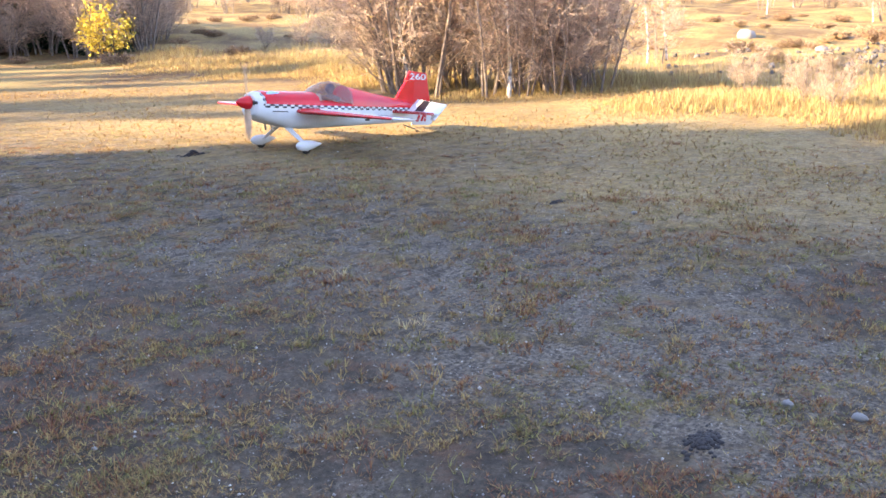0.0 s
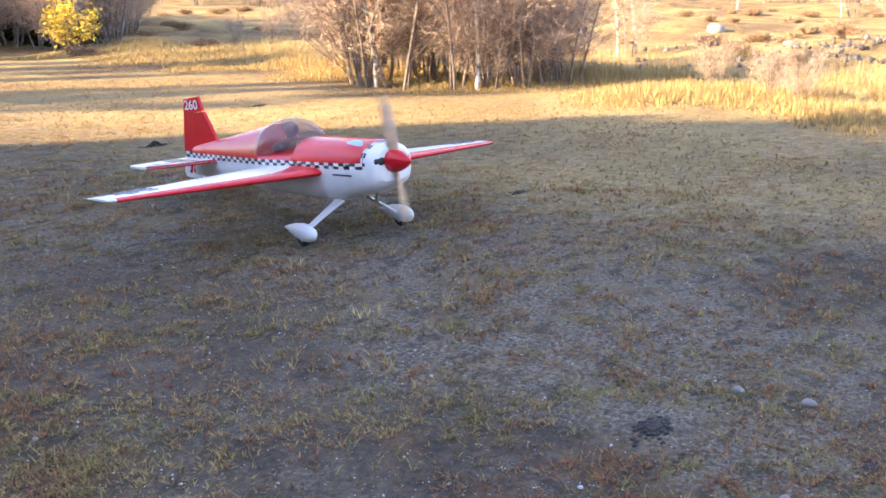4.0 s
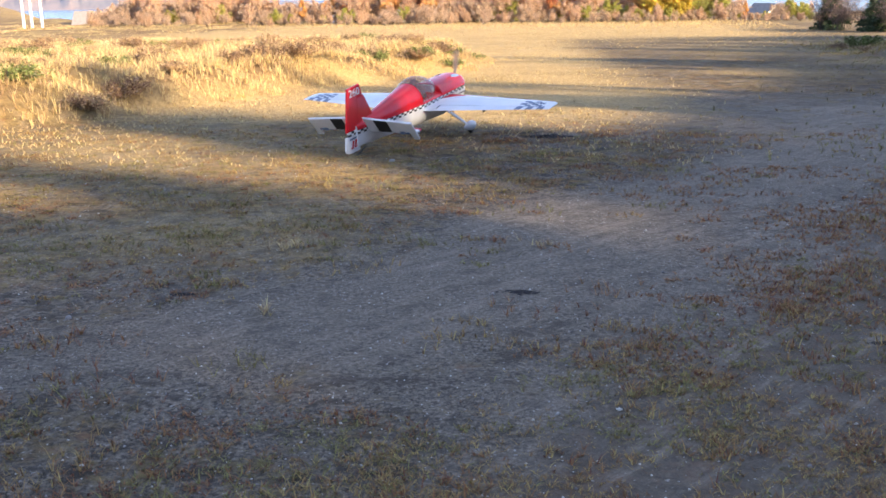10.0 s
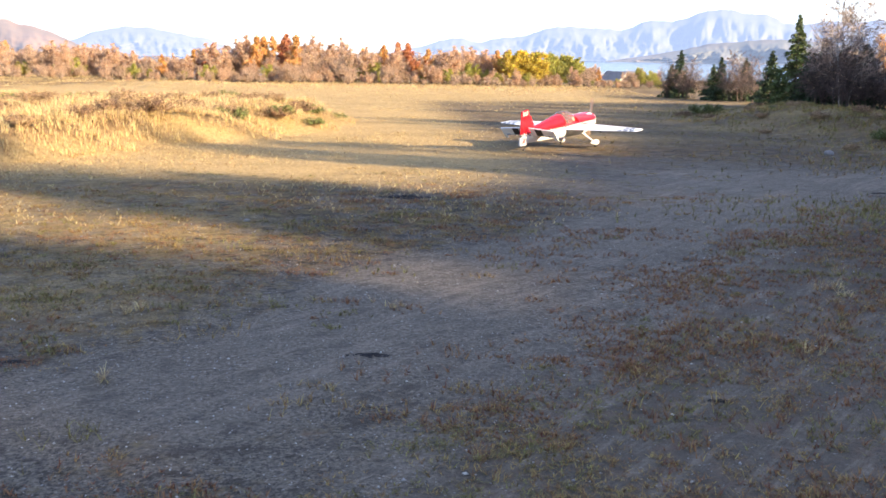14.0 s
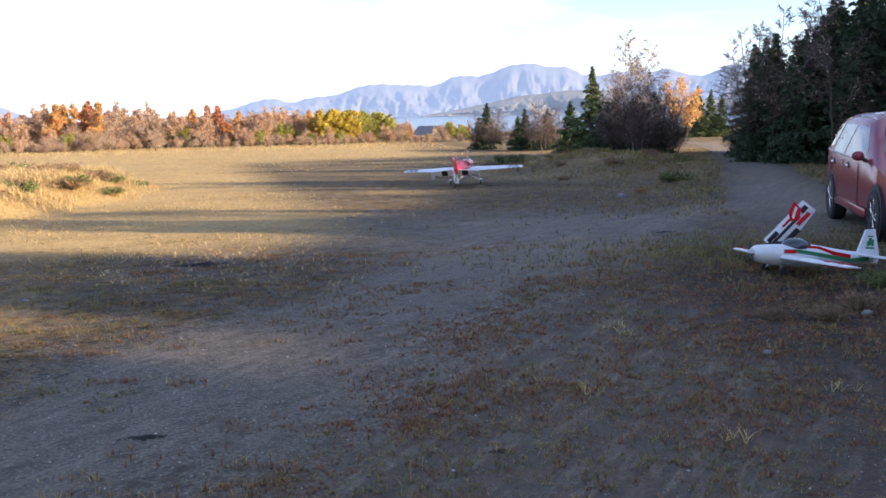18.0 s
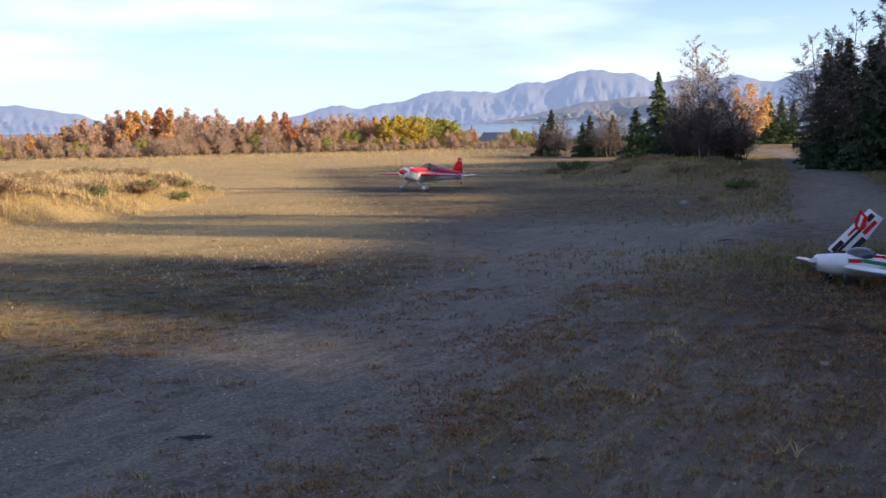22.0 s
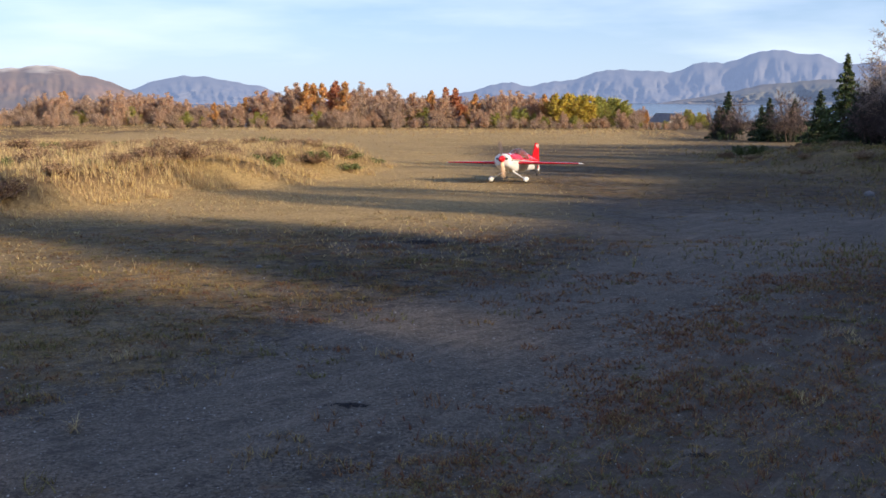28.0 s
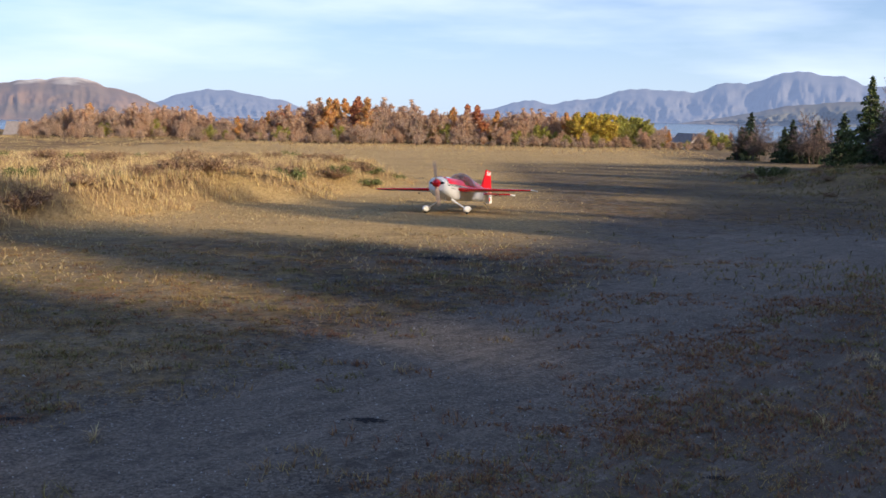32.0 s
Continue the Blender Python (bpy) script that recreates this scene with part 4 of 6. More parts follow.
for q in range(25):
    u, v = rnd.random(), rnd.uniform(0.0, 4.5)
    places.append((rnd.choice([2, 2, 1, 1, 1]), -13.0 - 2.3 * u - 0.83 * v, -10.7 + 3.7 * u - 0.56 * v, rnd.uniform(0, 360), rnd.uniform(0.6, 1.0)))
for q in range(95):
    a, d = radians(rnd.uniform(-160, -141.0)), rnd.uniform(30, 46)
    places.append((rnd.choice([2, 2, 2, 1]), d * math.sin(a), d * math.cos(a), rnd.uniform(0, 360), rnd.uniform(0.7, 1.25)))
for q in range(18):
    places.append((2, rnd.uniform(-44, -24), rnd.uniform(-28, -16), rnd.uniform(0, 360), rnd.uniform(0.25, 0.55)))
for x, y, k in BUSHES:
    places.append((2, x, y, rnd.uniform(0, 360), k))
for x, y in [(-16.6, -5.6), (-15.2, -3.8), (-15.4, -4.2)]:
    places.append((2, x, y, rnd.uniform(0, 360), 0.26))
for q in range(40):
    places.append((rnd.choice([2, 2, 1]), rnd.uniform(-95, -45), rnd.uniform(-75, 20), rnd.uniform(0, 360), rnd.uniform(0.4, 1.0)))
for q in range(140):
    a, d = radians(rnd.uniform(-172, -88)), rnd.uniform(58, 110)
    places.append((rnd.choice([2, 2, 1, 0]), d * math.sin(a), d * math.cos(a), rnd.uniform(0, 360), rnd.uniform(0.8, 1.3)))
scatter(GROVE, places, "birches beyond the west edge")
west_spruces = spruce(6.0, 91, NEEDLE, "dark spruce in the far wood to the west")
places = []
for q in range(40):
    a, d = radians(rnd.uniform(-164, -144)), rnd.uniform(32, 50)
    places.append((0, d * math.sin(a), d * math.cos(a), rnd.uniform(0, 360), rnd.uniform(0.5, 0.9)))
scatter([west_spruces], places, "spruces of the far wood")


# ---- grass, heather and stones ----
def blades(P, height, width, lean, rng, per=5):
    """Thin bent blades in tufts at the places P."""
    P = np.repeat(np.asarray(P, float), per, 0)
    n = len(P)
    a = rng.uniform(0, 2 * math.pi, n)
    d = np.stack([np.cos(a), np.sin(a), np.zeros(n)], 1)
    s = np.stack([-np.sin(a), np.cos(a), np.zeros(n)], 1)
    hgt = (np.repeat(np.asarray(height, float) * np.ones(n // per), per) * rng.uniform(0.5, 1.2, n))[:, None]
    ln = hgt * lean * rng.uniform(0.3, 1.3, (n, 1))
    base = P + d * hgt * 0.12 * rng.uniform(0, 1, (n, 1))
    w = width * rng.uniform(0.6, 1.3, (n, 1))
    mid = base + d * ln * 0.4 + [0, 0, 1] * hgt * 0.6
    tip = base + d * ln + [0, 0, 1] * hgt
    V = np.stack([base - s * w, base + s * w, mid + s * w * 0.7, tip, mid - s * w * 0.7], 1).reshape(-1, 3)
    b = np.arange(n) * 5
    F = np.concatenate([np.stack([b, b + 1, b + 2, b + 4], 1), np.stack([b + 4, b + 2, b + 3, b + 3], 1)])
    quads = F[:n]
    tri = np.stack([b + 4, b + 2, b + 3], 1)
    return V, quads, tri


def grass(name, P, height, width, lean, seed, material, label, per=5):
    rng = np.random.default_rng(seed)
    V, quads, tri = blades(P, height, width, lean, rng, per)
    faces = np.concatenate([quads[:, [0, 1, 2]], quads[:, [0, 2, 3]], tri])
    ob = mesh_part(name, V, faces, material)
    return tagged(ob, label, "grass", kind="stuff")


def clumped(n, rng, box_, scale=0.8, keep=0.5):
    """Random places on the ground in clumps."""
    x = rng.uniform(box_[0], box_[1], n * 3)
    y = rng.uniform(box_[2], box_[3], n * 3)
    m = np.sin(x * scale * 2.1 + 1.3 * np.sin(y * scale)) * np.sin(y * scale * 2.4 + 1.1 * np.sin(x * scale * 1.3)) + rng.normal(0, 0.45, n * 3)
    k = np.argsort(-m)[:int(n * 3 * keep)]
    k = rng.permutation(k)[:n]
    return np.stack([x[k], y[k], ground_z(x[k], y[k])], 1)


def build_grass():
    rng = np.random.default_rng(71)
    # short turf of the strip, thick close by and thinner far off
    def mats(n, r1, keep, seed2, sx=1.0):
        q = np.random.default_rng(seed2)
        r = q.uniform(1.5 ** 0.5, r1 ** 0.5, n * 3) ** 2
        a = np.radians(q.uniform(-172, 46, n * 3))
        x, y = -0.4 + r * np.sin(a), r * np.cos(a)
        m = np.sin(x * 1.9 * sx + 1.5 * np.sin(y * 1.1 + seed2)) * np.sin(y * 2.3 * sx + 1.2 * np.sin(x * 1.7)) + q.normal(0, 0.35, len(x))
        m = m - 1.6 * track_mask(x, y) * (y > 1)
        k = np.argsort(-m)[:n]
        P = np.repeat(np.stack([x[k], y[k]], 1), 9, 0)
        P = P + q.normal(0, 1, P.shape) * np.repeat(q.uniform(0.015, 0.075, n), 9)[:, None]
        return np.stack([P[:, 0], P[:, 1], ground_z(P[:, 0], P[:, 1]) - 0.003], 1), np.repeat(q.uniform(0.008, 0.022, n), 9)
    P, hh = mats(7500, 14, 0.5, 3)
    grass("turf_grass", P, hh, 0.0018, 2.0, 1, GRASS_SHORT, "short sparse ochre grass on the gravel strip", 5)
    P, hh = mats(5000, 14, 0.5, 8, 1.4)
    grass("turf_grass", P, hh, 0.0018, 2.0, 7, GRASS_OLIVE, "short sparse olive grass on the gravel strip", 5)
    P, hh = mats(4800, 12, 0.5, 14, 1.2)
    grass("rust_grass", P, hh, 0.002, 1.8, 2, GRASS_RUST, "rusty brown grass on the gravel strip", 5)
    P = clumped(2600, rng, (0.6, 5.5, 1.2, 8.5), 1.1, 0.4)
    P = np.repeat(P, 4, 0) + rng.normal(0, 0.03, (len(P) * 4, 3)) * [1, 1, 0]
    grass("rust_grass", P, rng.uniform(0.012, 0.03, len(P)), 0.002, 1.8, 2, GRASS_RUST, "rusty brown grass tufts on the shaded gravel", 5)
    # single taller tufts
    P = np.array([(-1.84, 5.52), (-1.72, 4.31), (2.53, 6.12), (2.57, 5.93), (-0.37, 5.64), (1.83, 4.71), (2.14, 3.81), (-4.7, -3.57), (-4.26, -2.64), (-1.87, 5.5), (2.6, 6.2), (2.1, 3.0), (3.1, 4.4)])
    P = np.repeat(P, 7, 0) + rng.normal(0, 0.05, (len(P) * 7, 2))
    P = np.stack([P[:, 0], P[:, 1], ground_z(P[:, 0], P[:, 1])], 1)
    grass("grass_tufts", P, 0.05, 0.002, 1.5, 3, GRASS_DRY, "straw-yellow grass tufts on the strip", 7)
    # scattered low tufts, rust and ochre on the shaded gravel, olive towards the west
    for seed3, material, words, x0, x1, y0, y1, many in ((41, GRASS_RUST, "low rust-brown tufts on the gravel", -1.0, 6.0, 1.5, 11.0, 420), (42, GRASS_SHORT, "low ochre tufts on the gravel", -8.0, 6.0, -7.0, 11.0, 900), (43, GRASS_OLIVE, "low olive tufts on the gravel", -8.0, 5.0, -7.0, 10.0, 520), (44, GRASS_RUST, "low rust-brown tufts on the gravel", -8.0, -1.0, -7.0, 4.0, 380)):
        q = np.random.default_rng(seed3)
        c = np.stack([q.uniform(x0, x1, many), q.uniform(y0, y1, many)], 1)
        c = c[(np.hypot(c[:, 0] + 0.4, c[:, 1]) > 1.6) & (track_mask(c[:, 0], c[:, 1]) * (c[:, 1] > 1) < q.uniform(0.2, 1.2, len(c)))]
        big = q.gamma(2.0, 0.022, len(c)) + 0.015
        P = np.repeat(c, 16, 0) + q.normal(0, 1, (len(c) * 16, 2)) * np.repeat(big, 16)[:, None] * [1.25, 0.8]
        P = np.stack([P[:, 0], P[:, 1], ground_z(P[:, 0], P[:, 1]) - 0.002], 1)
        grass("grass_tufts", P, np.repeat(np.clip(big * 0.55, 0.012, 0.045), 16), 0.0019, 1.3, seed3, material, words, 5)
    # thin grass over the open field beside the bank
    x = rng.uniform(-16, 5.5, 60000)
    y = rng.uniform(8.5, 38, 60000)
    k = (bank_mask(x, y) < 0.3) & (rng.uniform(size=len(x)) < (0.42 + 0.4 * np.sin(x * 0.9 + 1.6 * np.sin(y * 0.7))) * smooth01((3.0 - x) / 5))
    P = np.stack([x[k], y[k], ground_z(x[k], y[k])], 1)
    grass("field_grass", P, 0.02 + 0.03 * rng.uniform(size=len(P)), 0.004, 1.4, 9, GRASS_DRY, "thin short straw grass over the open field", 4)
    x = rng.uniform(-14.5, -4.5, 26000)
    y = rng.uniform(-18, 8.5, 26000)
    k = rng.uniform(size=len(x)) < (0.42 + 0.4 * np.sin(x * 1.1 + 1.6 * np.sin(y * 0.8))) * smooth01((-4.0 - x) / 5)
    P = np.stack([x[k], y[k], ground_z(x[k], y[k])], 1)
    grass("field_grass", P, 0.02 + 0.025 * rng.uniform(size=len(P)), 0.003, 1.6, 10, GRASS_SHORT, "thin short ochre grass towards the strip's edge", 5)
    # tall straw along the west edge
    x = -13.2 - rng.gamma(1.6, 1.9, 26000)
    y = rng.uniform(-24, 9.5, 26000)
    edge = np.interp(y, [-24, -9, -4, 2, 6, 9.5], [-14.8, -13.6, -12.8, -11.8, -10.6, -8.6]) + 0.6 * np.sin(y * 1.9)
    x = edge - (-13.2 - x)
    P = np.stack([x, y, ground_z(x, y)], 1)
    hgt = (0.05 + 0.21 * smooth01((edge - x) / 2.5)) * (0.75 + 0.35 * np.sin(x * 1.3 + 2 * np.sin(y)))
    grass("tall_grass", P, hgt, 0.0045, 0.55, 4, GRASS_STRAW, "tall straw-yellow dry grass along the strip's edge", 5)
    # straw on the bank and over the far field
    x = rng.uniform(-22, -1.0, 140000)
    y = rng.uniform(8.2, 33, 140000)
    bm_ = bank_mask(x, y)
    k = (bm_ > 0.002) & (rng.uniform(size=len(x)) < 0.62 + 0.35 * np.sin(x * 1.1 + 1.7 * np.sin(y * 0.8)))
    P = np.stack([x[k], y[k], ground_z(x[k], y[k])], 1)
    grass("bank_grass", P, 0.06 + 0.15 * rng.uniform(size=len(P)), 0.0045, 0.7, 5, GRASS_DRY, "pale dry grass over the heath bank", 5)
    x = rng.uniform(-60, 22, 40000)
    y = rng.uniform(36, 112, 40000)
    k = rng.uniform(size=len(x)) < (0.3 + 0.7 * smooth01((y - 34) / 60)) * (x < 10 + 0.12 * y) * (0.7 + 0.3 * np.sin(y * 0.7 + np.sin(x * 0.15)))
    P = np.stack([x[k], y[k], ground_z(x[k], y[k])], 1)
    grass("field_grass", P, 0.04 + 0.10 * smooth01((y[k] - 60) / 40), 0.018, 0.8, 6, GRASS_DRY, "dry straw grass over the far end of the field", 4)
    # rough grass on the low bank beside the lane and round the parked things
    x = np.r_[rng.normal(12.0, 2.4, 9000), rng.uniform(3.5, 9.0, 1200)]
    y = np.r_[28 + 0.9 * (x[:9000] - 12) + rng.normal(0, 6.0, 9000), rng.uniform(15.0, 34.0, 1200)]
    k = (lane_mask(x, y) < 0.35) & (y > 14) & (np.sin(x * 1.7 + 1.2 * np.sin(y)) * np.sin(y * 1.3) + rng.normal(0, 0.5, len(x)) > -0.1)
    P = np.stack([x[k], y[k], ground_z(x[k], y[k])], 1)
    grass("rough_grass", P, (0.05 + 0.08 * rng.uniform(size=len(P))) * (0.25 + 0.75 * smooth01((P[:, 0] - 8.0) / 2)), 0.005, 1.1, 11, GRASS_OLIVE, "rough olive-brown grass on the low bank", 5)
    P = P[::3] + [0.05, 0.03, 0]
    grass("rough_grass", P, (0.06 + 0.10 * rng.uniform(size=len(P))) * (0.2 + 0.8 * smooth01((P[:, 0] - 8.0) / 2)), 0.005, 1.0, 12, GRASS_SHORT, "rough straw-brown grass on the low bank", 4)
    y = rng.uniform(13.0, 50.0, 5200)
    x = np.interp(y, [4, 10, 16, 21, 30, 45, 61, 80], [6.0, 7.5, 10.2, 12.9, 18.0, 26.0, 33.3, 37.0]) + rng.choice([-1, 1], 5200) * (1.25 + rng.gamma(1.4, 0.9, 5200))
    P = np.stack([x, y, ground_z(x, y)], 1)
    grass("rough_grass", P[::2], 0.03 + 0.06 * rng.uniform(size=len(P[::2])), 0.004, 1.1, 15, GRASS_OLIVE, "rough olive grass on the lane's verge", 6)
    grass("rough_grass", P[1::2], 0.03 + 0.06 * rng.uniform(size=len(P[1::2])), 0.004, 1.1, 16, GRASS_SHORT, "rough brown grass on the lane's verge", 6)
    x = np.r_[rng.normal(5.6, 1.3, 1500), rng.normal(6.6, 0.9, 900)]
    y = np.r_[rng.normal(9.3, 0.8, 1500), rng.normal(6.9, 0.7, 900)]
    P = np.stack([x, y, ground_z(x, y)], 1)
    grass("rough_grass", P, 0.03 + 0.06 * rng.uniform(size=len(P)), 0.003, 1.0, 13, GRASS_OLIVE, "rough olive grass round the parked aircraft", 5)


build_grass()


def shrub(name, seed, radius, height, material, label, n=1800, leaf=0.018):
    rng = np.random.default_rng(seed)
    ob = empty(name)
    segs, P = [], []
    for q in range(46):
        a, s = rng.uniform(0, 6.3), rng.uniform(0.1, 1) ** 0.6
        tip = np.array([math.cos(a) * radius * s, math.sin(a) * radius * s, height * (1 - 0.55 * s * s) * rng.uniform(0.6, 1.1)])
        segs.append(((0, 0, -0.03), tip, 0.008, 0.003))
        P.append(tip * rng.uniform(0.35, 1.05, (n // 46, 1)) + rng.normal(0, 0.05, (n // 46, 3)) * radius)
    V, F = stick_mesh(segs, 3)
    tagged(mesh_part("branchwork", V, F, TWIG, ob), kind="stuff")
    P = np.concatenate(P)
    P[:, 2] = np.maximum(P[:, 2], 0.01)
    V, F = leaf_mesh(P, leaf, rng)
    mesh_part("foliage", V, F, material, ob)
    return tagged(ob, label, "shrub")


heath = [shrub("heather", 81, 0.55, 0.30, HEATHER, "low dark brown heather on the bank", 4200, 0.011), shrub("heather", 82, 0.45, 0.26, HEATHER_PALE, "low rust-brown heather on the bank", 4200, 0.011), shrub("juniper", 83, 0.5, 0.42, JUNIPER, "low green juniper bush on the bank", 3200, 0.015), shrub("juniper", 84, 0.6, 0.24, JUNIPER, "flat olive-green juniper bush on the bank", 3200, 0.014)]
places = []
for q in range(265):
    y = rnd.uniform(9, 30)
    x = rnd.uniform(-20, -1.5)
    if float(bank_mask(np.array(x), np.array(y))) > 0.25:
        places.append((rnd.choice([0, 0, 0, 1, 1, 1, 1, 1, 3]), x, y, rnd.uniform(0, 360), rnd.uniform(0.4, 1.0)))
for (x, y, s, k) in [(-3.71, 20.6, 0.95, 2), (-2.9, 22.4, 0.7, 2), (-2.6, 25.5, 0.9, 3), (-3.4, 26.0, 0.8, 3), (-1.9, 26.4, 0.6, 3), (-5.6, 18.6, 0.9, 0), (-5.0, 18.9, 1.0, 0), (-6.0, 18.0, 0.8, 0), (-7.4, 16.2, 0.7, 2), (-9.6, 17.0, 0.6, 2), (-4.6, 20.4, 0.9, 0)]:
    places.append((k, x, y, rnd.uniform(0, 360), s))
for q in range(26):
    x, y = rnd.gauss(12.0, 1.6), rnd.gauss(26, 4.5)
    if float(lane_mask(np.array(x), np.array(y))) < 0.1:
        places.append((rnd.choice([0, 1, 1, 3]), x, y, rnd.uniform(0, 360), rnd.uniform(0.3, 0.8)))
x, y = polar(17.05, 36)
places += [(2, x, y, 10, 1.1), (2, x + 0.5, y + 0.1, 70, 0.9), (0, 4.15, 5.95, 0, 0.34), (0, 4.6, 6.2, 60, 0.42), (0, 3.8, 6.1, 120, 0.26), (3, 5.4, 7.0, 0, 0.45), (2, 6.75, 7.3, 0, 0.75), (3, 6.9, 6.9, 0, 0.7), (0, 5.9, 6.6, 30, 0.42), (2, 15.4, 30.0, 30, 0.8)]
for q in range(16):
    places.append((rnd.choice([0, 1, 1]), rnd.uniform(-40, -20), rnd.uniform(-16, 8), rnd.uniform(0, 360), rnd.uniform(0.5, 1.1)))
for q in range(90):
    a, d = radians(rnd.uniform(-150, -92)), rnd.uniform(26, 60)
    places.append((rnd.choice([0, 0, 1]), d * math.sin(a), d * math.cos(a), rnd.uniform(0, 360), rnd.uniform(0.5, 1.3)))
scatter(heath, places, "heath shrubs")


def stone_mesh(seed, sub=2):
    rng = np.random.default_rng(seed)
    bm = bmesh.new()
    bmesh.ops.create_icosphere(bm, subdivisions=sub, radius=1.0)
    w = rng.normal(0, 1, (4, 3))
    for v in bm.verts:
        k = 1 + 0.16 * sum(math.sin(float(np.dot(w[i], v.co)) * 2 + i) for i in range(4)) / 2
        v.co = Vector((v.co.x * k, v.co.y * k * 0.8, v.co.z * k * 0.6))
    return bm


def build_stones():
    first = part("stone", stone_mesh(5), STONE)
    tagged(first, "small pale grey stone lying on the gravel", "stone", group="stones on the strip")
    spots = [(-7.21, -2.95, 0.025), (-4.42, -0.67, 0.03), (-3.65, -0.53, 0.02), (-3.81, 1.0, 0.03), (-3.76, 0.52, 0.02), (-1.69, 8.82, 0.03), (-2.63, 4.18, 0.02), (-4.4, -0.93, 0.025), (-6.0, 3.2, 0.03), (3.2, 5.2, 0.03), (5.0, 6.3, 0.05), (4.5, 6.0, 0.04)]
    r2 = random.Random(4)
    for q in range(40):
        a, d = radians(r2.uniform(-150, 40)), r2.uniform(2.4, 9)
        spots.append((-0.4 + d * math.sin(a), d * math.cos(a), r2.uniform(0.006, 0.013)))
    for k, (x, y, s) in enumerate(spots):
        m = pose(x, y, gz(x, y) + s * 0.25, r2.uniform(-15, 15), r2.uniform(-15, 15), r2.uniform(0, 360))
        if k:
            keep = first.scale.copy()
            first.scale = (s, s, s)
            copy_thing(first, m)
            first.scale = keep
        else:
            first.matrix_basis = m @ Matrix.Diagonal((s, s, s, 1))
    # the heap of quarried stone beyond the west edge
    rng = np.random.default_rng(6)
    V, F = [], []
    bm = stone_mesh(9, 1)
    bv = np.array([v.co[:] for v in bm.verts])
    bf = np.array([[v.index for v in fc.verts] for fc in bm.faces])
    bm.free()
    for q in range(1500):
        x, y = rng.normal(-25.0, 2.4), rng.normal(0.5, 4.2)
        s = rng.uniform(0.03, 0.11)
        rot = np.array(Euler(rng.uniform(0, 6, 3)).to_matrix())
        V.append(bv @ rot.T * s + [x, y, gz(x, y) + s * 0.2])
        F.append(bf + len(bv) * q)
    tagged(mesh_part("stone_heap", np.concatenate(V), np.concatenate(F), STONE_DARK, smooth=False), "heap of broken grey stones in dry grass", "stones", kind="stuff")
    for (x, y, s) in [(-30.1, -8.3, 0.25), (-31.0, -7.6, 0.2), (-29.0, -7.0, 0.16), (-32.4, -11.4, 0.4), (7.57, 17.24, 0.12)]:
        b = part("boulder", stone_mesh(int(s * 100)), STONE)
        b.matrix_basis = pose(x, y, gz(x, y) + 0.1 * s, 5, 8, s * 500) @ Matrix.Diagonal((s, s, s, 1))
        tagged(b, "pale grey boulder in the heath", "boulder", group="boulders")


build_stones()


def build_pebbles():
    """Loose pale grit and pebbles over the strip."""
    rng = np.random.default_rng(31)
    n = 22000
    r = rng.uniform(1.5 ** 0.5, 11.0 ** 0.5, n) ** 2
    a = np.radians(rng.uniform(-175, 48, n))
    x, y = -0.5 + r * np.sin(a), r * np.cos(a)
    s = rng.gamma(1.6, 0.0011, n)[:, None] + 0.0016
    base = np.array([(1, 0, 0), (-1, 0, 0), (0, 1, 0), (0, -1, 0), (0, 0, 0.8), (0, 0, -0.8)], float)
    tri = np.array([(0, 2, 4), (2, 1, 4), (1, 3, 4), (3, 0, 4), (2, 0, 5), (1, 2, 5), (3, 1, 5), (0, 3, 5)])
    t = rng.uniform(0, 6.3, n)
    c, d = np.cos(t)[:, None], np.sin(t)[:, None]
    q = base[None] * (s * rng.uniform(0.7, 1.3, (n, 3)))[:, None, :]
    V = np.stack([q[:, :, 0] * c - q[:, :, 1] * d, q[:, :, 0] * d + q[:, :, 1] * c, q[:, :, 2]], 2)
    V = V + np.stack([x, y, ground_z(x, y) + s[:, 0] * 0.4], 1)[:, None, :]
    F = (tri[None] + 6 * np.arange(n)[:, None, None]).reshape(-1, 3)
    tagged(mesh_part("pebbles", V.reshape(-1, 3), F, PEBBLE), "loose pale pebbles scattered over the gravel", "gravel", kind="stuff")


build_pebbles()


def build_clods():
    """Dark clods of turned soil on the strip."""
    rng = np.random.default_rng(12)
    spots = [(-7.27, -7.96, 0.30), (-3.9, -1.06, 0.26), (-7.27, -3.64, 0.2), (-0.46, 4.68, 0.17), (-2.2, 4.58, 0.13), (-2.78, 3.3, 0.16), (5.53, 11.32, 0.22), (-0.2, 10.6, 0.5), (-10.5, -9.8, 0.3), (1.1, 4.0, 0.1), (-4.01, -0.36, 0.15), (-5.4, 0.9, 0.2), (-4.45, 1.03, 0.14)]
    for q, (x, y, s) in enumerate(spots):
        V, F = [], []
        n = 150
        bm = stone_mesh(q, 1)
        bv = np.array([v.co[:] for v in bm.verts])
        bf = np.array([[v.index for v in fc.verts] for fc in bm.faces])
        bm.free()
        for k in range(n):
            px, py = rng.normal(0, s * 0.24), rng.normal(0, s * 0.10)
            e = s * rng.uniform(0.015, 0.06)
            V.append(bv * e * [1.3, 1.0, 0.6] + [x + px, y + py, gz(x + px, y + py) + e * 0.05 + (0.04 if q else 0.16) * s * math.exp(-2 * (px / (0.3 * s)) ** 2 - 2 * (py / (0.14 * s)) ** 2)])
            F.append(bf + len(bv) * k)
        tagged(mesh_part("soil_clods", np.concatenate(V), np.concatenate(F), DARKSOIL), "dark crumbled clods of soil on the strip", "soil", group="soil clods", kind="stuff")


build_clods()


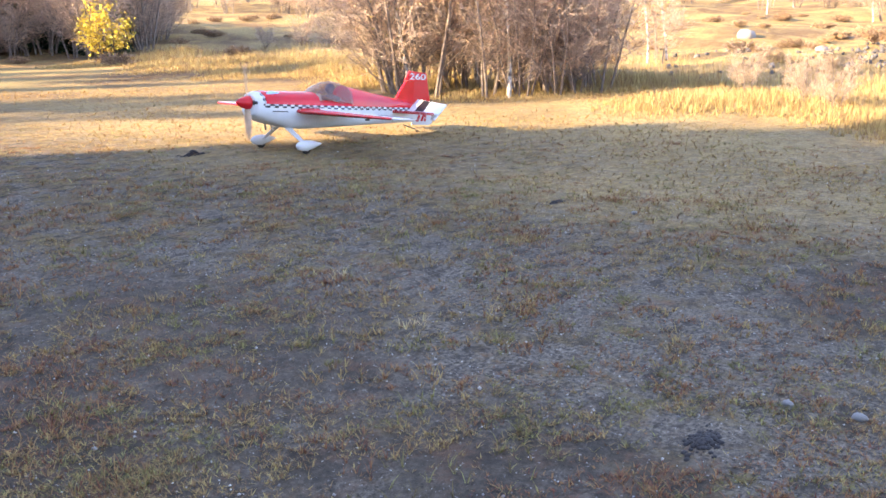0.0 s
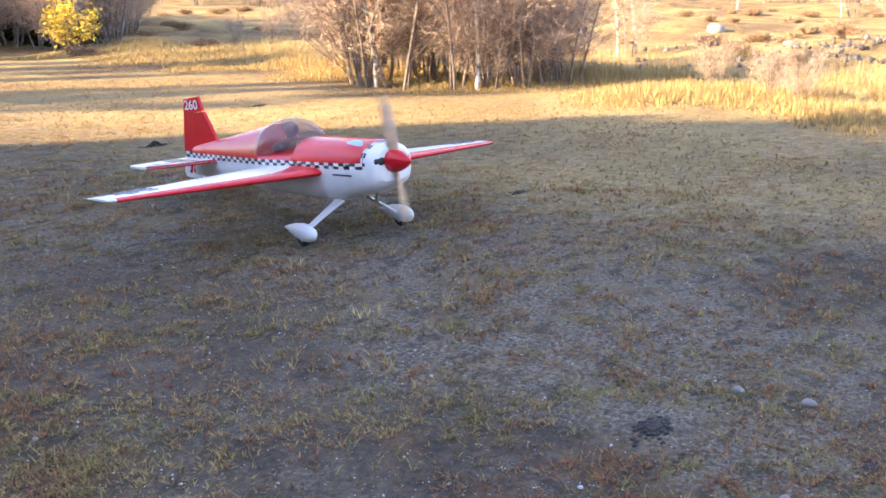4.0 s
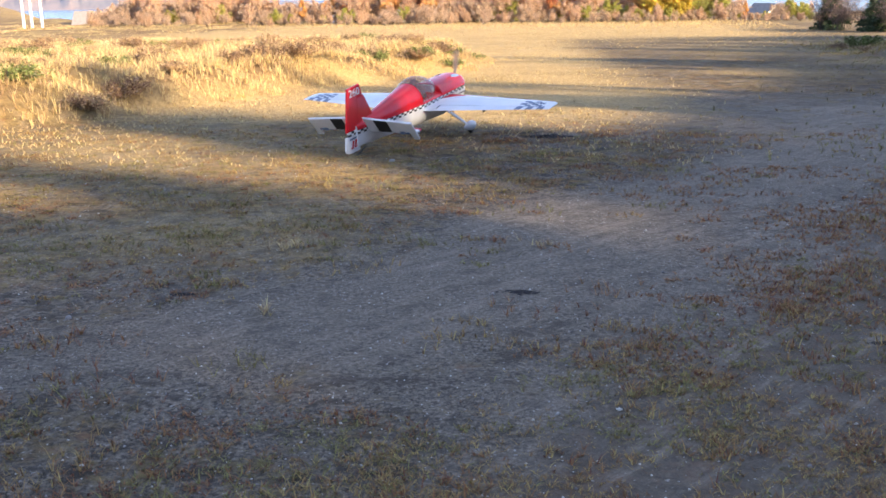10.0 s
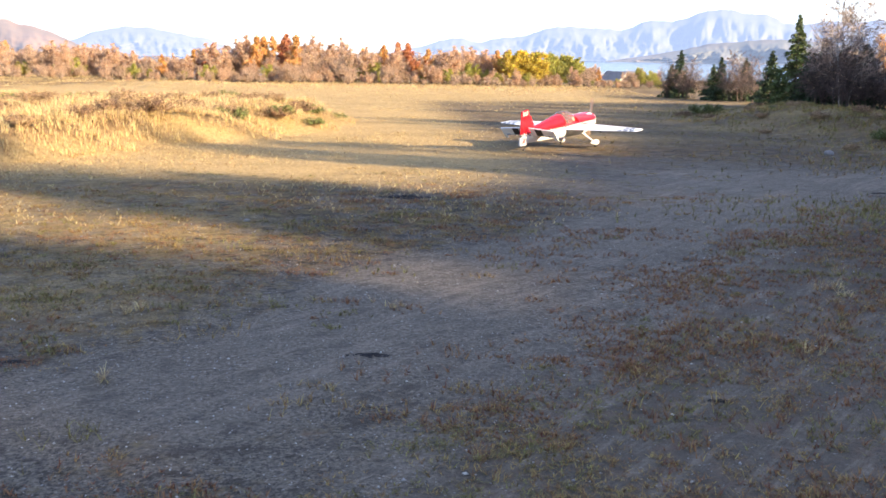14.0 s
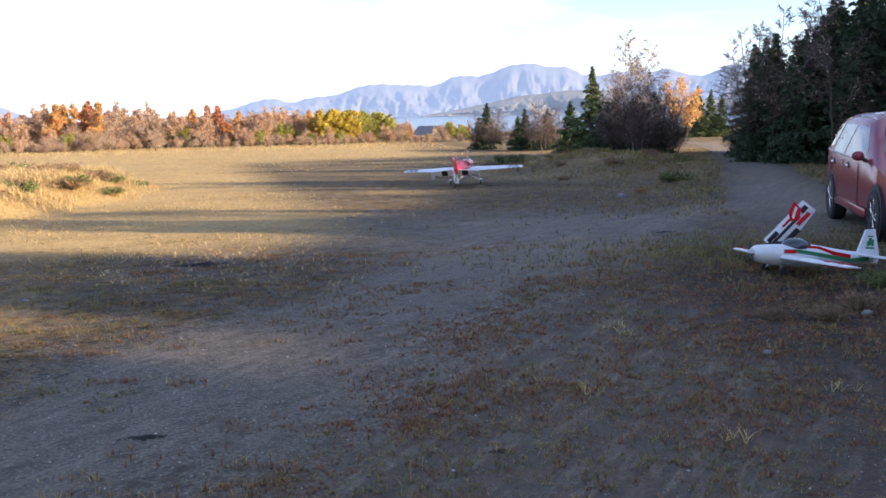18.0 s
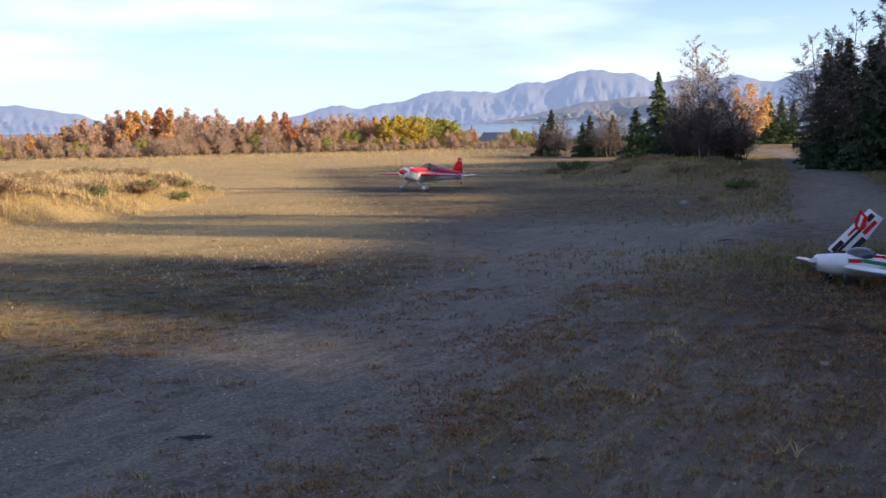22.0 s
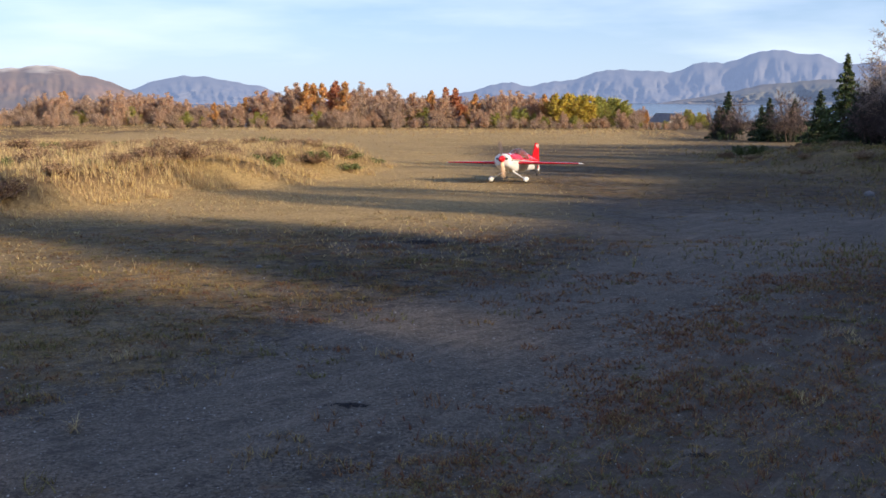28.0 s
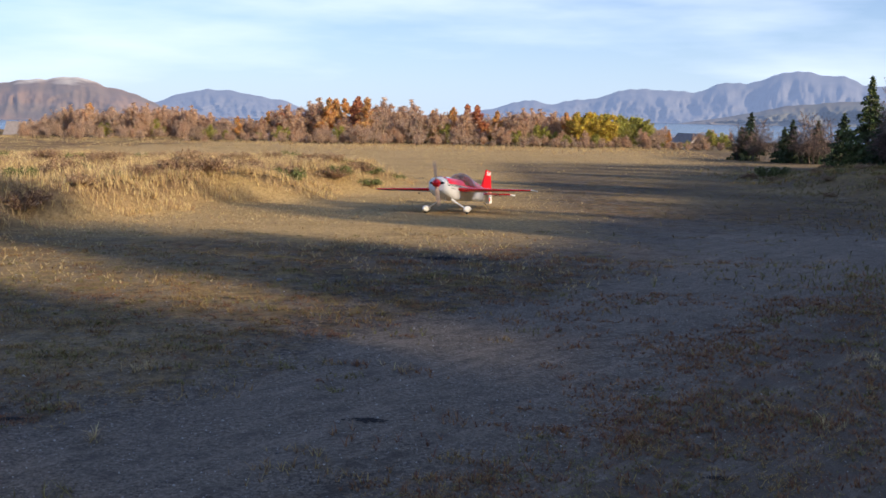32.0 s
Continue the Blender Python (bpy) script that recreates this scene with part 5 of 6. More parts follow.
# ---- houses ----
def house(x, y, size, turn, wall_mat, label, z=None):
    w, d, h = size
    z = gz(x, y) if z is None else z
    ob = empty("house", pose(x, y, z, 0, 0, turn))
    bm = bmesh.new()
    prof = [(-d / 2, -1.0), (d / 2, -1.0), (d / 2, h), (0, h + d * 0.42), (-d / 2, h)]
    ring_loft(bm, [[Vector((-w / 2, a, b)) for a, b in prof], [Vector((w / 2, a, b)) for a, b in prof]])
    part("wall", bm, wall_mat, ob, smooth=False)
    for s in (-1, 1):
        bm = bmesh.new()
        a, b = Vector((0, s * (d / 2 + 0.4), h - 0.3)), Vector((0, 0, h + d * 0.42 + 0.06))
        t = Vector((0, 0, 0.16))
        ring_loft(bm, [[Vector((q, 0, 0)) + p for p in (a, b, b + t, a + t)] for q in (-w / 2 - 0.3, w / 2 + 0.3)])
        part("roof", bm, ROOF, ob, smooth=False)
    for s in (-1, 1):
        for q in range(3):
            bm = bmesh.new()
            box(bm, (1.0, 0.08, 1.2), Matrix.Translation((-w / 3 + q * w / 3, s * (d / 2 + 0.03), h * 0.5)))
            win = part("window", bm, HOUSE_WHITE, ob, smooth=False)
            bm = bmesh.new()
            box(bm, (0.8, 0.04, 1.0), Matrix.Translation((-w / 3 + q * w / 3, s * (d / 2 + 0.08), h * 0.5)))
            part("pane", bm, WINDOW, win, smooth=False)
    for q in (-1, 1):
        bm = bmesh.new()
        box(bm, (0.08, 1.0, 1.2), Matrix.Translation((q * (w / 2 + 0.03), 0, h * 0.6)))
        part("window", bm, HOUSE_WHITE, ob, smooth=False)
    return tagged(ob, label, "house")


hx, hy = polar(12.75, 168)
house(hx, hy, (4.6, 4.0, 2.4), 118, HOUSE_WHITE, "white wooden house behind the autumn trees", -5.3)
hx, hy = polar(6.2, 150)
house(hx, hy, (4.5, 4, 1.9), 55, HOUSE_RED, "red wooden house with a dark roof behind trees", -2.4)
hx, hy = polar(-23.8, 150)
house(hx, hy, (7, 6, 1.8), 10, HOUSE_RED, "red barn behind the field's edge", -5.0)
hx, hy = polar(-10.5, 122)
house(hx, hy, (3.2, 3, 1.6), 60, HOUSE_WHITE, "small white shed among the autumn trees")
hx, hy = polar(19.9, 190)
house(hx, hy, (10, 8, 2.6), 60, HOUSE_WHITE, "white house glimpsed between bare trees", -8.3)

for h_, d_ in ((-27.8, 118), (-27.4, 119), (-26.9, 118)):
    x, y = polar(h_, d_)
    V, F = stick_mesh([((0, 0, -0.3), (0, 0, 9.0), 0.16, 0.11), ((-1.0, 0, 8.4), (1.0, 0, 8.4), 0.06, 0.06)], 6)
    po = mesh_part("utility_pole", V, F, HOUSE_WHITE)
    po.matrix_basis = pose(x, y, gz(x, y))
    tagged(po, "pale utility pole with a cross-arm", "pole", group="utility poles")


V, F = stick_mesh([((26.9, 51.3, 2.2), (28.0, 50.7, 2.32), 0.02, 0.02), ((28.0, 50.7, 2.32), (28.95, 50.2, 2.5), 0.02, 0.02), ((28.95, 50.2, 2.5), (30.0, 49.6, 2.87), 0.02, 0.02)], 5)
tagged(mesh_part("power_cable", V, F, METAL), "thin pale power cable over the lane between trees", "cable")


# ---- the red and white model aircraft ----
TILT = radians(5.0)
TM = Matrix.Translation((0, 0, 0.49)) @ Matrix.Rotation(-TILT, 4, "Y")
BODY = [(-2.00, 0.050, -0.165, 0.030), (-1.80, 0.080, -0.174, 0.055), (-1.40, 0.135, -0.192, 0.115), (-0.813, 0.220, -0.224, 0.184), (-0.81, 0.055, -0.224, 0.184),
        (-0.355, 0.060, -0.248, 0.199), (-0.352, 0.140, -0.248, 0.199), (-0.20, 0.136, -0.258, 0.203), (0.00, 0.132, -0.245, 0.206), (0.20, 0.128, -0.212, 0.204), (0.32, 0.126, -0.182, 0.190), (0.39, 0.105, -0.150, 0.160), (0.425, 0.080, -0.118, 0.118)]
S0, S1, S2 = -0.036, -0.017, 0.002


def body_ring(u):
    top, bot, hw = lerp_table(BODY, u)
    up, band, low = [], [], []
    for k in range(7):
        a = math.pi / 2 * k / 6
        up.append((hw * math.sin(a) ** 0.9, S2 + (top - S2) * math.cos(a)))
    for k in range(1, 9):
        a = math.pi / 2 * k / 8
        low.append((hw * max(math.cos(a), 0) ** 0.5, S0 + (bot - S0) * math.sin(a) ** 0.85))
    return up + [(hw, S1), (hw, S0)] + low


def build_red_plane():
    plane = empty("model_aircraft")
    us = [-2.0]
    while us[-1] < 0.425 - 0.03:
        us.append(round(us[-1] + 0.05, 4))
    us = sorted(set(us[:-1] + [-0.813, -0.81, -0.355, -0.352, 0.34, 0.353, 0.366, 0.39, 0.425]))
    half = [body_ring(u) for u in us]
    meshes = {k: bmesh.new() for k in ("deck", "belly", "dark", "light")}
    for i in range(len(us) - 1):
        for side in (1, -1):
            A = [TM @ Vector((us[i], side * y, w)) for y, w in half[i]]
            B = [TM @ Vector((us[i + 1], side * y, w)) for y, w in half[i + 1]]
            mid = (us[i] + us[i + 1]) / 2
            for k in range(len(A) - 1):
                if k < 6:
                    key = "deck" if mid < 0.34 else ("belly" if mid > 0.366 else ("dark" if (k + i) % 2 else "light"))
                elif k < 8 and mid < 0.366:
                    key = "dark" if (k + int(math.floor((mid + 3) / 0.05))) % 2 else "light"
                else:
                    key = "belly"
                bm = meshes[key]
                f4 = [bm.verts.new(p) for p in (A[k], A[k + 1], B[k + 1], B[k])]
                bm.faces.new(f4)
    bm = meshes["belly"]
    for idx in (0, -1):
        loop = [TM @ Vector((us[idx], y, w)) for y, w in half[idx]] + [TM @ Vector((us[idx], -y, w)) for y, w in reversed(half[idx][1:-1])]
        bm.faces.new([bm.verts.new(p) for p in loop])
    for bm in meshes.values():
        bmesh.ops.remove_doubles(bm, verts=bm.verts, dist=0.0005)
    part("upper_fuselage", meshes["deck"], RED, plane, "glossy red upper fuselage")
    part("lower_fuselage", meshes["belly"], WHITE, plane, "white lower fuselage and cowl")
    part("stripe_pattern", meshes["dark"], BLACK, plane, "black squares of the chequered stripe")
    part("stripe", meshes["light"], CHECKWHITE, plane, "white squares of the chequered stripe")
    # cockpit floor, canopy, figure
    bm = bmesh.new()
    box(bm, (0.44, 0.26, 0.02), TM @ Matrix.Translation((-0.585, 0, 0.02)))
    part("cockpit_floor", bm, COCKPIT, plane)
    bm = bmesh.new()
    rings = []
    for u, top, hw in [(-0.335, 0.146, 0.06), (-0.385, 0.174, 0.12), (-0.45, 0.212, 0.16), (-0.53, 0.246, 0.182), (-0.62, 0.262, 0.188), (-0.70, 0.258, 0.188), (-0.77, 0.240, 0.187), (-0.825, 0.221, 0.186)]:
        sill = 0.03 if u < -0.62 else 0.03 + (u + 0.62) * 0.40
        rings.append([TM @ Vector((u, (hw + 0.004) * math.cos(a), sill + (top - sill) * math.sin(a) ** 0.85)) for a in [math.pi * q / 14 for q in range(15)]])
    ring_loft(bm, rings, close=False, caps=False)
    part("canopy", bm, GLASS, plane, "smoke-tinted clear canopy")
    bm = bmesh.new()
    ring_loft(bm, [[TM @ Vector((-0.64 + cx + rx * math.cos(2 * math.pi * q / 16), ry * math.sin(2 * math.pi * q / 16), z)) for q in range(16)]
                   for z, cx, rx, ry in ((0.02, -0.01, 0.085, 0.12), (0.06, -0.01, 0.082, 0.145), (0.095, -0.012, 0.066, 0.135), (0.113, -0.012, 0.038, 0.06), (0.122, -0.01, 0.027, 0.03), (0.136, -0.004, 0.030, 0.028), (0.150, 0.002, 0.045, 0.036), (0.172, 0.002, 0.052, 0.044), (0.198, -0.002, 0.054, 0.047), (0.218, -0.006, 0.044, 0.038), (0.230, -0.008, 0.024, 0.020), (0.234, -0.008, 0.005, 0.005))])
    part("seated_dummy", bm, FIGURE, plane, "plain dark dummy bust under the canopy")
    bm = bmesh.new()
    ring_loft(bm, [[TM @ Vector((u, y * s, w)) for y, w in ((-0.12, 0.04), (0.12, 0.04), (0.09, 0.12), (-0.09, 0.12))] for u, s in ((-0.44, 1), (-0.365, 1))])
    part("dashboard", bm, COCKPIT, plane)
    # cowl openings, exhaust stubs
    for side in (1, -1):
        bm = bmesh.new()
        bmesh.ops.create_uvsphere(bm, u_segments=12, v_segments=8, radius=0.06, matrix=TM @ Matrix.Translation((0.412, side * 0.088, 0.005)) @ Matrix.Diagonal((0.32, 0.80, 0.55, 1)))
        part("cooling_inlet", bm, PLASTIC, plane, "dark cooling inlet")
        bm = bmesh.new()
        tube(bm, TM @ Vector((0.18, side * 0.05, -0.20)), TM @ Vector((0.16, side * 0.055, -0.275)), 0.012)
        part("exhaust_pipe", bm, METAL, plane, "short metal exhaust pipe")
        bm = bmesh.new()
        box(bm, (0.27, 0.003, 0.010), TM @ Matrix.Translation((0.15, side * 0.2065, -0.070)) @ Matrix.Rotation(0.06 * side, 4, "Z"))
        part("lettering_bar", bm, BLACK, plane, "dark lettering bar on the cowl")
        bm = bmesh.new()
        bmesh.ops.create_uvsphere(bm, u_segments=16, v_segments=8, radius=0.1, matrix=TM @ Matrix.Translation((0.20, side * 0.125, 0.098)) @ Matrix.Rotation(radians(-38) * side, 4, "X") @ Matrix.Diagonal((1.0, 0.5, 0.04, 1)))
        part("emblem", bm, PALEBLUE, plane, "pale blue emblem on the nose deck")
    # spinner and propeller
    bm = bmesh.new()
    spin(bm, [(0.418, 0.070), (0.45, 0.069), (0.50, 0.056), (0.545, 0.034), (0.572, 0.016), (0.585, 0.001)], TM)
    part("spinner", bm, RED, plane, "pointed red spinner")
    hub = TM @ Matrix.Translation((0.445, 0, 0))
    bm = bmesh.new()
    for s in (1, -1):
        rings = []
        for r_, c, tw in [(0.03, 0.040, 60), (0.10, 0.070, 42), (0.20, 0.078, 28), (0.30, 0.066, 20), (0.36, 0.036, 16), (0.385, 0.012, 15)]:
            a = radians(tw) * 1.0
            pts = []
            for q in range(8):
                b = 2 * math.pi * q / 8
                cx, cy = c / 2 * math.cos(b), 0.006 * math.sin(b)
                pts.append(Vector((cx * math.sin(a) + cy * math.cos(a), s * (cx * math.cos(a) - cy * math.sin(a)), s * r_)))
            rings.append(pts)
        ring_loft(bm, rings)
    prop = part("propeller", bm, WOOD, plane, "two-bladed wooden propeller")
    prop.matrix_basis = hub

    # wings
    WY = 1.44

    def wing_pt(yf, c, up, thick=1.0):
        """Point on the wing: span fraction, chord fraction from the leading edge, upper or lower side."""
        le, te = -0.02 - 0.17 * yf, -0.84 + 0.30 * yf
        t = (0.115 - 0.068 * yf) * thick
        y = 0.17 + (WY - 0.17) * yf
        prof = t * 3.3 * (0.2969 * math.sqrt(c) - 0.126 * c - 0.3516 * c * c + 0.2843 * c ** 3 - 0.1036 * c ** 4)
        return le + (te - le) * c, y, -0.062 + (prof if up else -prof)

    def chord_at(yf, j):
        """Chord stations that follow the slanting red border."""
        c = cs[j]
        border = 0.13 + 0.36 * max(0.0, 1 - yf / 0.24) ** 1.6
        return c / 0.25 * border if c <= 0.25 else border + (c - 0.25) / 0.495 * (0.745 - border)

    cs = [0.0, 0.012, 0.04, 0.09, 0.16, 0.25, 0.38, 0.52, 0.66, 0.745]
    spans = [0.0, 0.05, 0.1, 0.16, 0.24, 0.4, 0.55, 0.7, 0.85, 0.97, 1.0]
    ais = [0.10, 0.4, 0.7, 0.97]
    for side, nm in ((-1, "wing"), (1, "wing")):
        bms = {"red": bmesh.new(), "white": bmesh.new()}
        for a, b in zip(spans, spans[1:]):
            for up in (True, False):
                for j in range(len(cs) - 1):
                    key = "red" if cs[j + 1] <= 0.26 else "white"
                    bm = bms[key]
                    bm.faces.new([bm.verts.new(TM @ Vector((p[0], side * p[1], p[2]))) for p in (wing_pt(a, chord_at(a, j), up), wing_pt(a, chord_at(a, j + 1), up), wing_pt(b, chord_at(b, j + 1), up), wing_pt(b, chord_at(b, j), up))])
        # rear face and root and tip strips beside the aileron
        bm = bms["white"]
        for a, b in ((0.0, 0.09), (0.975, 1.0)):
            for up in (True, False):
                for c0, c1 in ((0.745, 0.88), (0.88, 1.0)):
                    bm.faces.new([bm.verts.new(TM @ Vector((p[0], side * p[1], p[2]))) for p in (wing_pt(a, c0, up), wing_pt(a, c1, up), wing_pt(b, c1, up), wing_pt(b, c0, up))])
        for a, b in zip(spans, spans[1:]):
            bm.faces.new([bm.verts.new(TM @ Vector((p[0], side * p[1], p[2]))) for p in (wing_pt(a, 0.745, True), wing_pt(a, 0.745, False), wing_pt(b, 0.745, False), wing_pt(b, 0.745, True))])
        tip_cs = [chord_at(1.0, j) for j in range(len(cs))]
        tip = [wing_pt(1.0, c, True) for c in tip_cs + [0.88, 1.0]] + [wing_pt(1.0, c, False) for c in reversed((tip_cs + [0.88])[1:])]
        out = [(p[0] - 0.05 * max(0.0, (p[0] + 0.4) / 0.21), p[1] + 0.04, -0.062 + (p[2] + 0.062) * 0.4) for p in tip]
        ring_loft(bm, [[TM @ Vector((p[0], side * p[1], p[2])) for p in r_] for r_ in (tip, out)], caps=False)
        bm.faces.new([bm.verts.new(TM @ Vector((p[0], side * p[1], p[2]))) for p in out])
        for bm in bms.values():
            bmesh.ops.remove_doubles(bm, verts=bm.verts, dist=0.0005)
        wing = part("wing", bms["white"], WHITE, plane, "white tapered wing")
        part("leading_edge", bms["red"], RED, wing, "red leading edge")
        bm = bmesh.new()
        rings = []
        for yf in ais:
            rings.append([TM @ Vector((p[0], side * p[1], p[2])) for p in (wing_pt(yf, 0.76, True), wing_pt(yf, 0.88, True), wing_pt(yf, 1.0, True), wing_pt(yf, 0.88, False), wing_pt(yf, 0.76, False))])
        ring_loft(bm, rings)
        part("aileron", bm, WHITE, wing, "white hinged aileron")
        # chequers near the tip, above and as wide bars below
        for q, (c0, c1) in enumerate(((0.28, 0.395), (0.395, 0.51), (0.51, 0.625), (0.625, 0.74))):
            for r_ in range(4):
                if (q + r_) % 2 == 0:
                    y0 = 0.775 + r_ * 0.047 - q * 0.006
                    bm = bmesh.new()
                    pts = [(y0, c0), (y0 - 0.006, c1), (y0 + 0.041, c1), (y0 + 0.047, c0)]
                    lo = [Vector(wing_pt(a, c, True)) for a, c in pts]
                    ring_loft(bm, [[TM @ Vector((p.x, side * p.y, p.z + d)) for p in lo] for d in (-0.002, 0.003)])
                    part("chequer", bm, BLUEGREY, wing, smooth=False)
        for r_ in range(3):
            y0 = 0.755 + r_ * 0.088
            bm = bmesh.new()
            lo = [Vector(wing_pt(a, c, True)) for a, c in ((y0, 0.77), (y0 - 0.008, 0.99), (y0 + 0.04, 0.99), (y0 + 0.048, 0.77))]
            ring_loft(bm, [[TM @ Vector((p.x, side * p.y, p.z + d)) for p in lo] for d in (-0.002, 0.0035)])
            part("chequer", bm, BLUEGREY, wing, smooth=False)
        bm = bmesh.new()
        box(bm, (0.05, 0.012, 0.02), TM @ Matrix.Translation((-0.52, side * 0.75, -0.11)))
        part("servo_arm", bm, PLASTIC, wing, "dark servo arm under the wing")

    # tail
    def flat(bm, outline, thick, axis):
        """A slab with rounded rim from an outline of (u, v) in the fuselage frame: axis 'y' upright, 'z' level."""
        def at(u, v, o):
            return TM @ (Vector((u, o, v)) if axis == "y" else Vector((u, v, -0.045 + o)))
        cu = sum(p[0] for p in outline) / len(outline)
        cv = sum(p[1] for p in outline) / len(outline)
        rings = []
        for k, o in ((0.985, -thick), (1.0, -thick * 0.5), (1.0, thick * 0.5), (0.985, thick)):
            rings.append([at(cu + (u - cu) * k, cv + (v - cv) * k, o) for u, v in outline])
        return ring_loft(bm, rings)

    bm = bmesh.new()
    flat(bm, [(-1.64, 0.09), (-1.80, 0.312), (-1.933, 0.306), (-1.933, -0.02), (-1.70, -0.02)], 0.013, "y")
    part("fin", bm, RED, plane, "red tail fin")
    hinge = Vector((-1.93, 0, 0))
    piv = TM @ Matrix.Translation(hinge)

    bm = bmesh.new()
    flat(bm, [(-1.935, 0.01), (-1.935, 0.31), (-1.812, 0.318), (-1.868, 0.428), (-2.09, 0.415), (-2.17, 0.01)], 0.012, "y")
    red_r = part("rudder", bm, RED, plane, "red rudder with a number on top")
    inv = piv.inverted()
    red_r.data.transform(inv)
    red_r.matrix_basis = piv

    def rudder_piece(name, bm, material, label="", smooth=False):
        ob = part(name, bm, material, red_r, label, smooth)
        ob.data.transform(inv)
        return ob

    bm = bmesh.new()
    flat(bm, [(-1.935, -0.035), (-2.178, -0.035), (-2.20, -0.15), (-2.185, -0.185), (-2.15, -0.195), (-1.935, -0.20)], 0.012, "y")
    rudder_piece("rudder_foot", bm, WHITE, "white lower rudder")
    for q in range(4):
        for r_ in range(2):
            bm = bmesh.new()
            u0 = -1.938 - q * 0.05
            box(bm, (0.05, 0.0245, 0.0225), TM @ Matrix.Translation((u0 - 0.025, 0, -0.0125 - 0.0 + 0.0225 * (r_ - 0.5))))
            rudder_piece("stripe_square", bm, BLACK if (q + r_) % 2 else CHECKWHITE)
    for side in (1, -1):
        bm = bmesh.new()
        lean = Matrix.Rotation(radians(16) * (1 if side < 0 else -1), 4, "Y")
        for (u0, v0, w_, h_) in ((-2.075, -0.118, 0.026, 0.075), (-2.098, -0.150, 0.030, 0.016), (-2.025, -0.118, 0.026, 0.075), (-1.995, -0.092, 0.040, 0.024), (-1.990, -0.136, 0.024, 0.036)):
            if side > 0:
                u0 = -4.09 - u0
            box(bm, (w_, 0.003, h_), TM @ Matrix.Translation((u0, side * 0.0135, v0)) @ lean)
        rudder_piece("emblem", bm, RED, "red emblem bars on the lower rudder")
        bm = bmesh.new()
        box(bm, (0.17, 0.003, 0.016), TM @ Matrix.Translation((-2.045, side * 0.0135, -0.062)))
        rudder_piece("lettering_bar", bm, BLUEGREY, "dark lettering bar")
        cu = bpy.data.curves.new("number", "FONT")
        cu.body, cu.size, cu.extrude, cu.offset = "260", 0.122, 0.001, 0.0012
        cu.align_x, cu.align_y = "CENTER", "CENTER"
        tmp = new("number", cu)
        me = bpy.data.meshes.new_from_object(tmp.evaluated_get(bpy.context.evaluated_depsgraph_get()))
        bpy.data.objects.remove(tmp)
        me.materials.append(CHECKWHITE)
        num = new("number", me)
        num.parent = red_r
        num["label"] = "white number 260"
        rot = Matrix.Rotation(radians(90), 4, "X") if side < 0 else Matrix.Rotation(radians(180), 4, "Z") @ Matrix.Rotation(radians(90), 4, "X")
        num.data.transform(inv @ TM @ Matrix.Translation((-1.977, side * 0.0145, 0.362)) @ rot @ Matrix.Diagonal((1.16, 0.82, 1, 1)))
    elevators = []
    for side in (1, -1):
        bm = bmesh.new()
        flat(bm, [(-1.50, side * 0.05), (-1.68, side * 0.56), (-1.79, side * 0.56), (-1.79, side * 0.03)], 0.012, "z")
        st = part("stabiliser", bm, WHITE, plane, "white tailplane half")
        bm = bmesh.new()
        flat(bm, [(-1.50, side * 0.05), (-1.68, side * 0.56), (-1.72, side * 0.56), (-1.57, side * 0.05)], 0.0125, "z")
        part("leading_edge", bm, RED, st, "red leading edge")
        bm = bmesh.new()
        flat(bm, [(-1.80, side * 0.06), (-1.80, side * 0.50), (-1.70, side * 0.505), (-1.70, side * 0.565), (-1.96, side * 0.565), (-2.015, side * 0.06)], 0.010, "z")
        el = part("elevator", bm, WHITE, plane, "white elevator with black bars below")
        pv = TM @ Matrix.Translation((-1.80, 0, -0.045))
        el.data.transform(pv.inverted())
        el.matrix_basis = pv
        elevators.append(el)
        for y0 in (0.17,):
            bm = bmesh.new()
            flat(bm, [(-1.81, side * y0), (-1.81, side * (y0 + 0.14)), (-1.985, side * (y0 + 0.14)), (-1.995, side * y0)], 0.0125, "z")
            bar = part("bar", bm, BLACK, el, "black bar")
            bar.data.transform(pv.inverted())
        for q in range(7):
            for r_ in range(2):
                bm = bmesh.new()
                y0, u0 = 0.17 + q * 0.046, -1.655 - 0.013 * q - 0.052 * r_ - 0.026 * (q % 2)
                flat(bm, [(u0, side * y0), (u0 - 0.010, side * (y0 + 0.046)), (u0 - 0.036, side * (y0 + 0.046)), (u0 - 0.026, side * y0)], 0.013, "z")
                part("chequer", bm, DARKRED if q < 4 else BLUEGREY, st, smooth=False)
    # undercarriage
    for side in (1, -1):
        bm = bmesh.new()
        a, b = Vector((0.01, side * 0.10, 0.245)), Vector((0.0, side * 0.372, 0.085))
        ring_loft(bm, [[p + Vector((dx, 0, dz)) for dx, dz in ((-w_, -0.006), (w_, -0.006), (w_, 0.006), (-w_, 0.006))] for p, w_ in ((a, 0.045), (a.lerp(b, 0.15), 0.036), (a.lerp(b, 0.8), 0.024), (b, 0.022))])
        part("gear_leg", bm, WHITE, plane, "white undercarriage leg")
        bm = bmesh.new()
        spin(bm, [(-0.20, 0.002), (-0.15, 0.020), (-0.08, 0.042), (0.0, 0.055), (0.06, 0.055), (0.11, 0.040), (0.135, 0.018), (0.14, 0.002)], Matrix.Translation((0.0, side * 0.381, 0.088)) @ Matrix.Diagonal((1, 0.75, 1, 1)), 16)
        part("wheel_fairing", bm, WHITE, plane, "white teardrop wheel fairing")
        bm = bmesh.new()
        m = Matrix.Translation((0.01, side * 0.381, 0.055)) @ Matrix.Rotation(radians(90), 4, "Z")
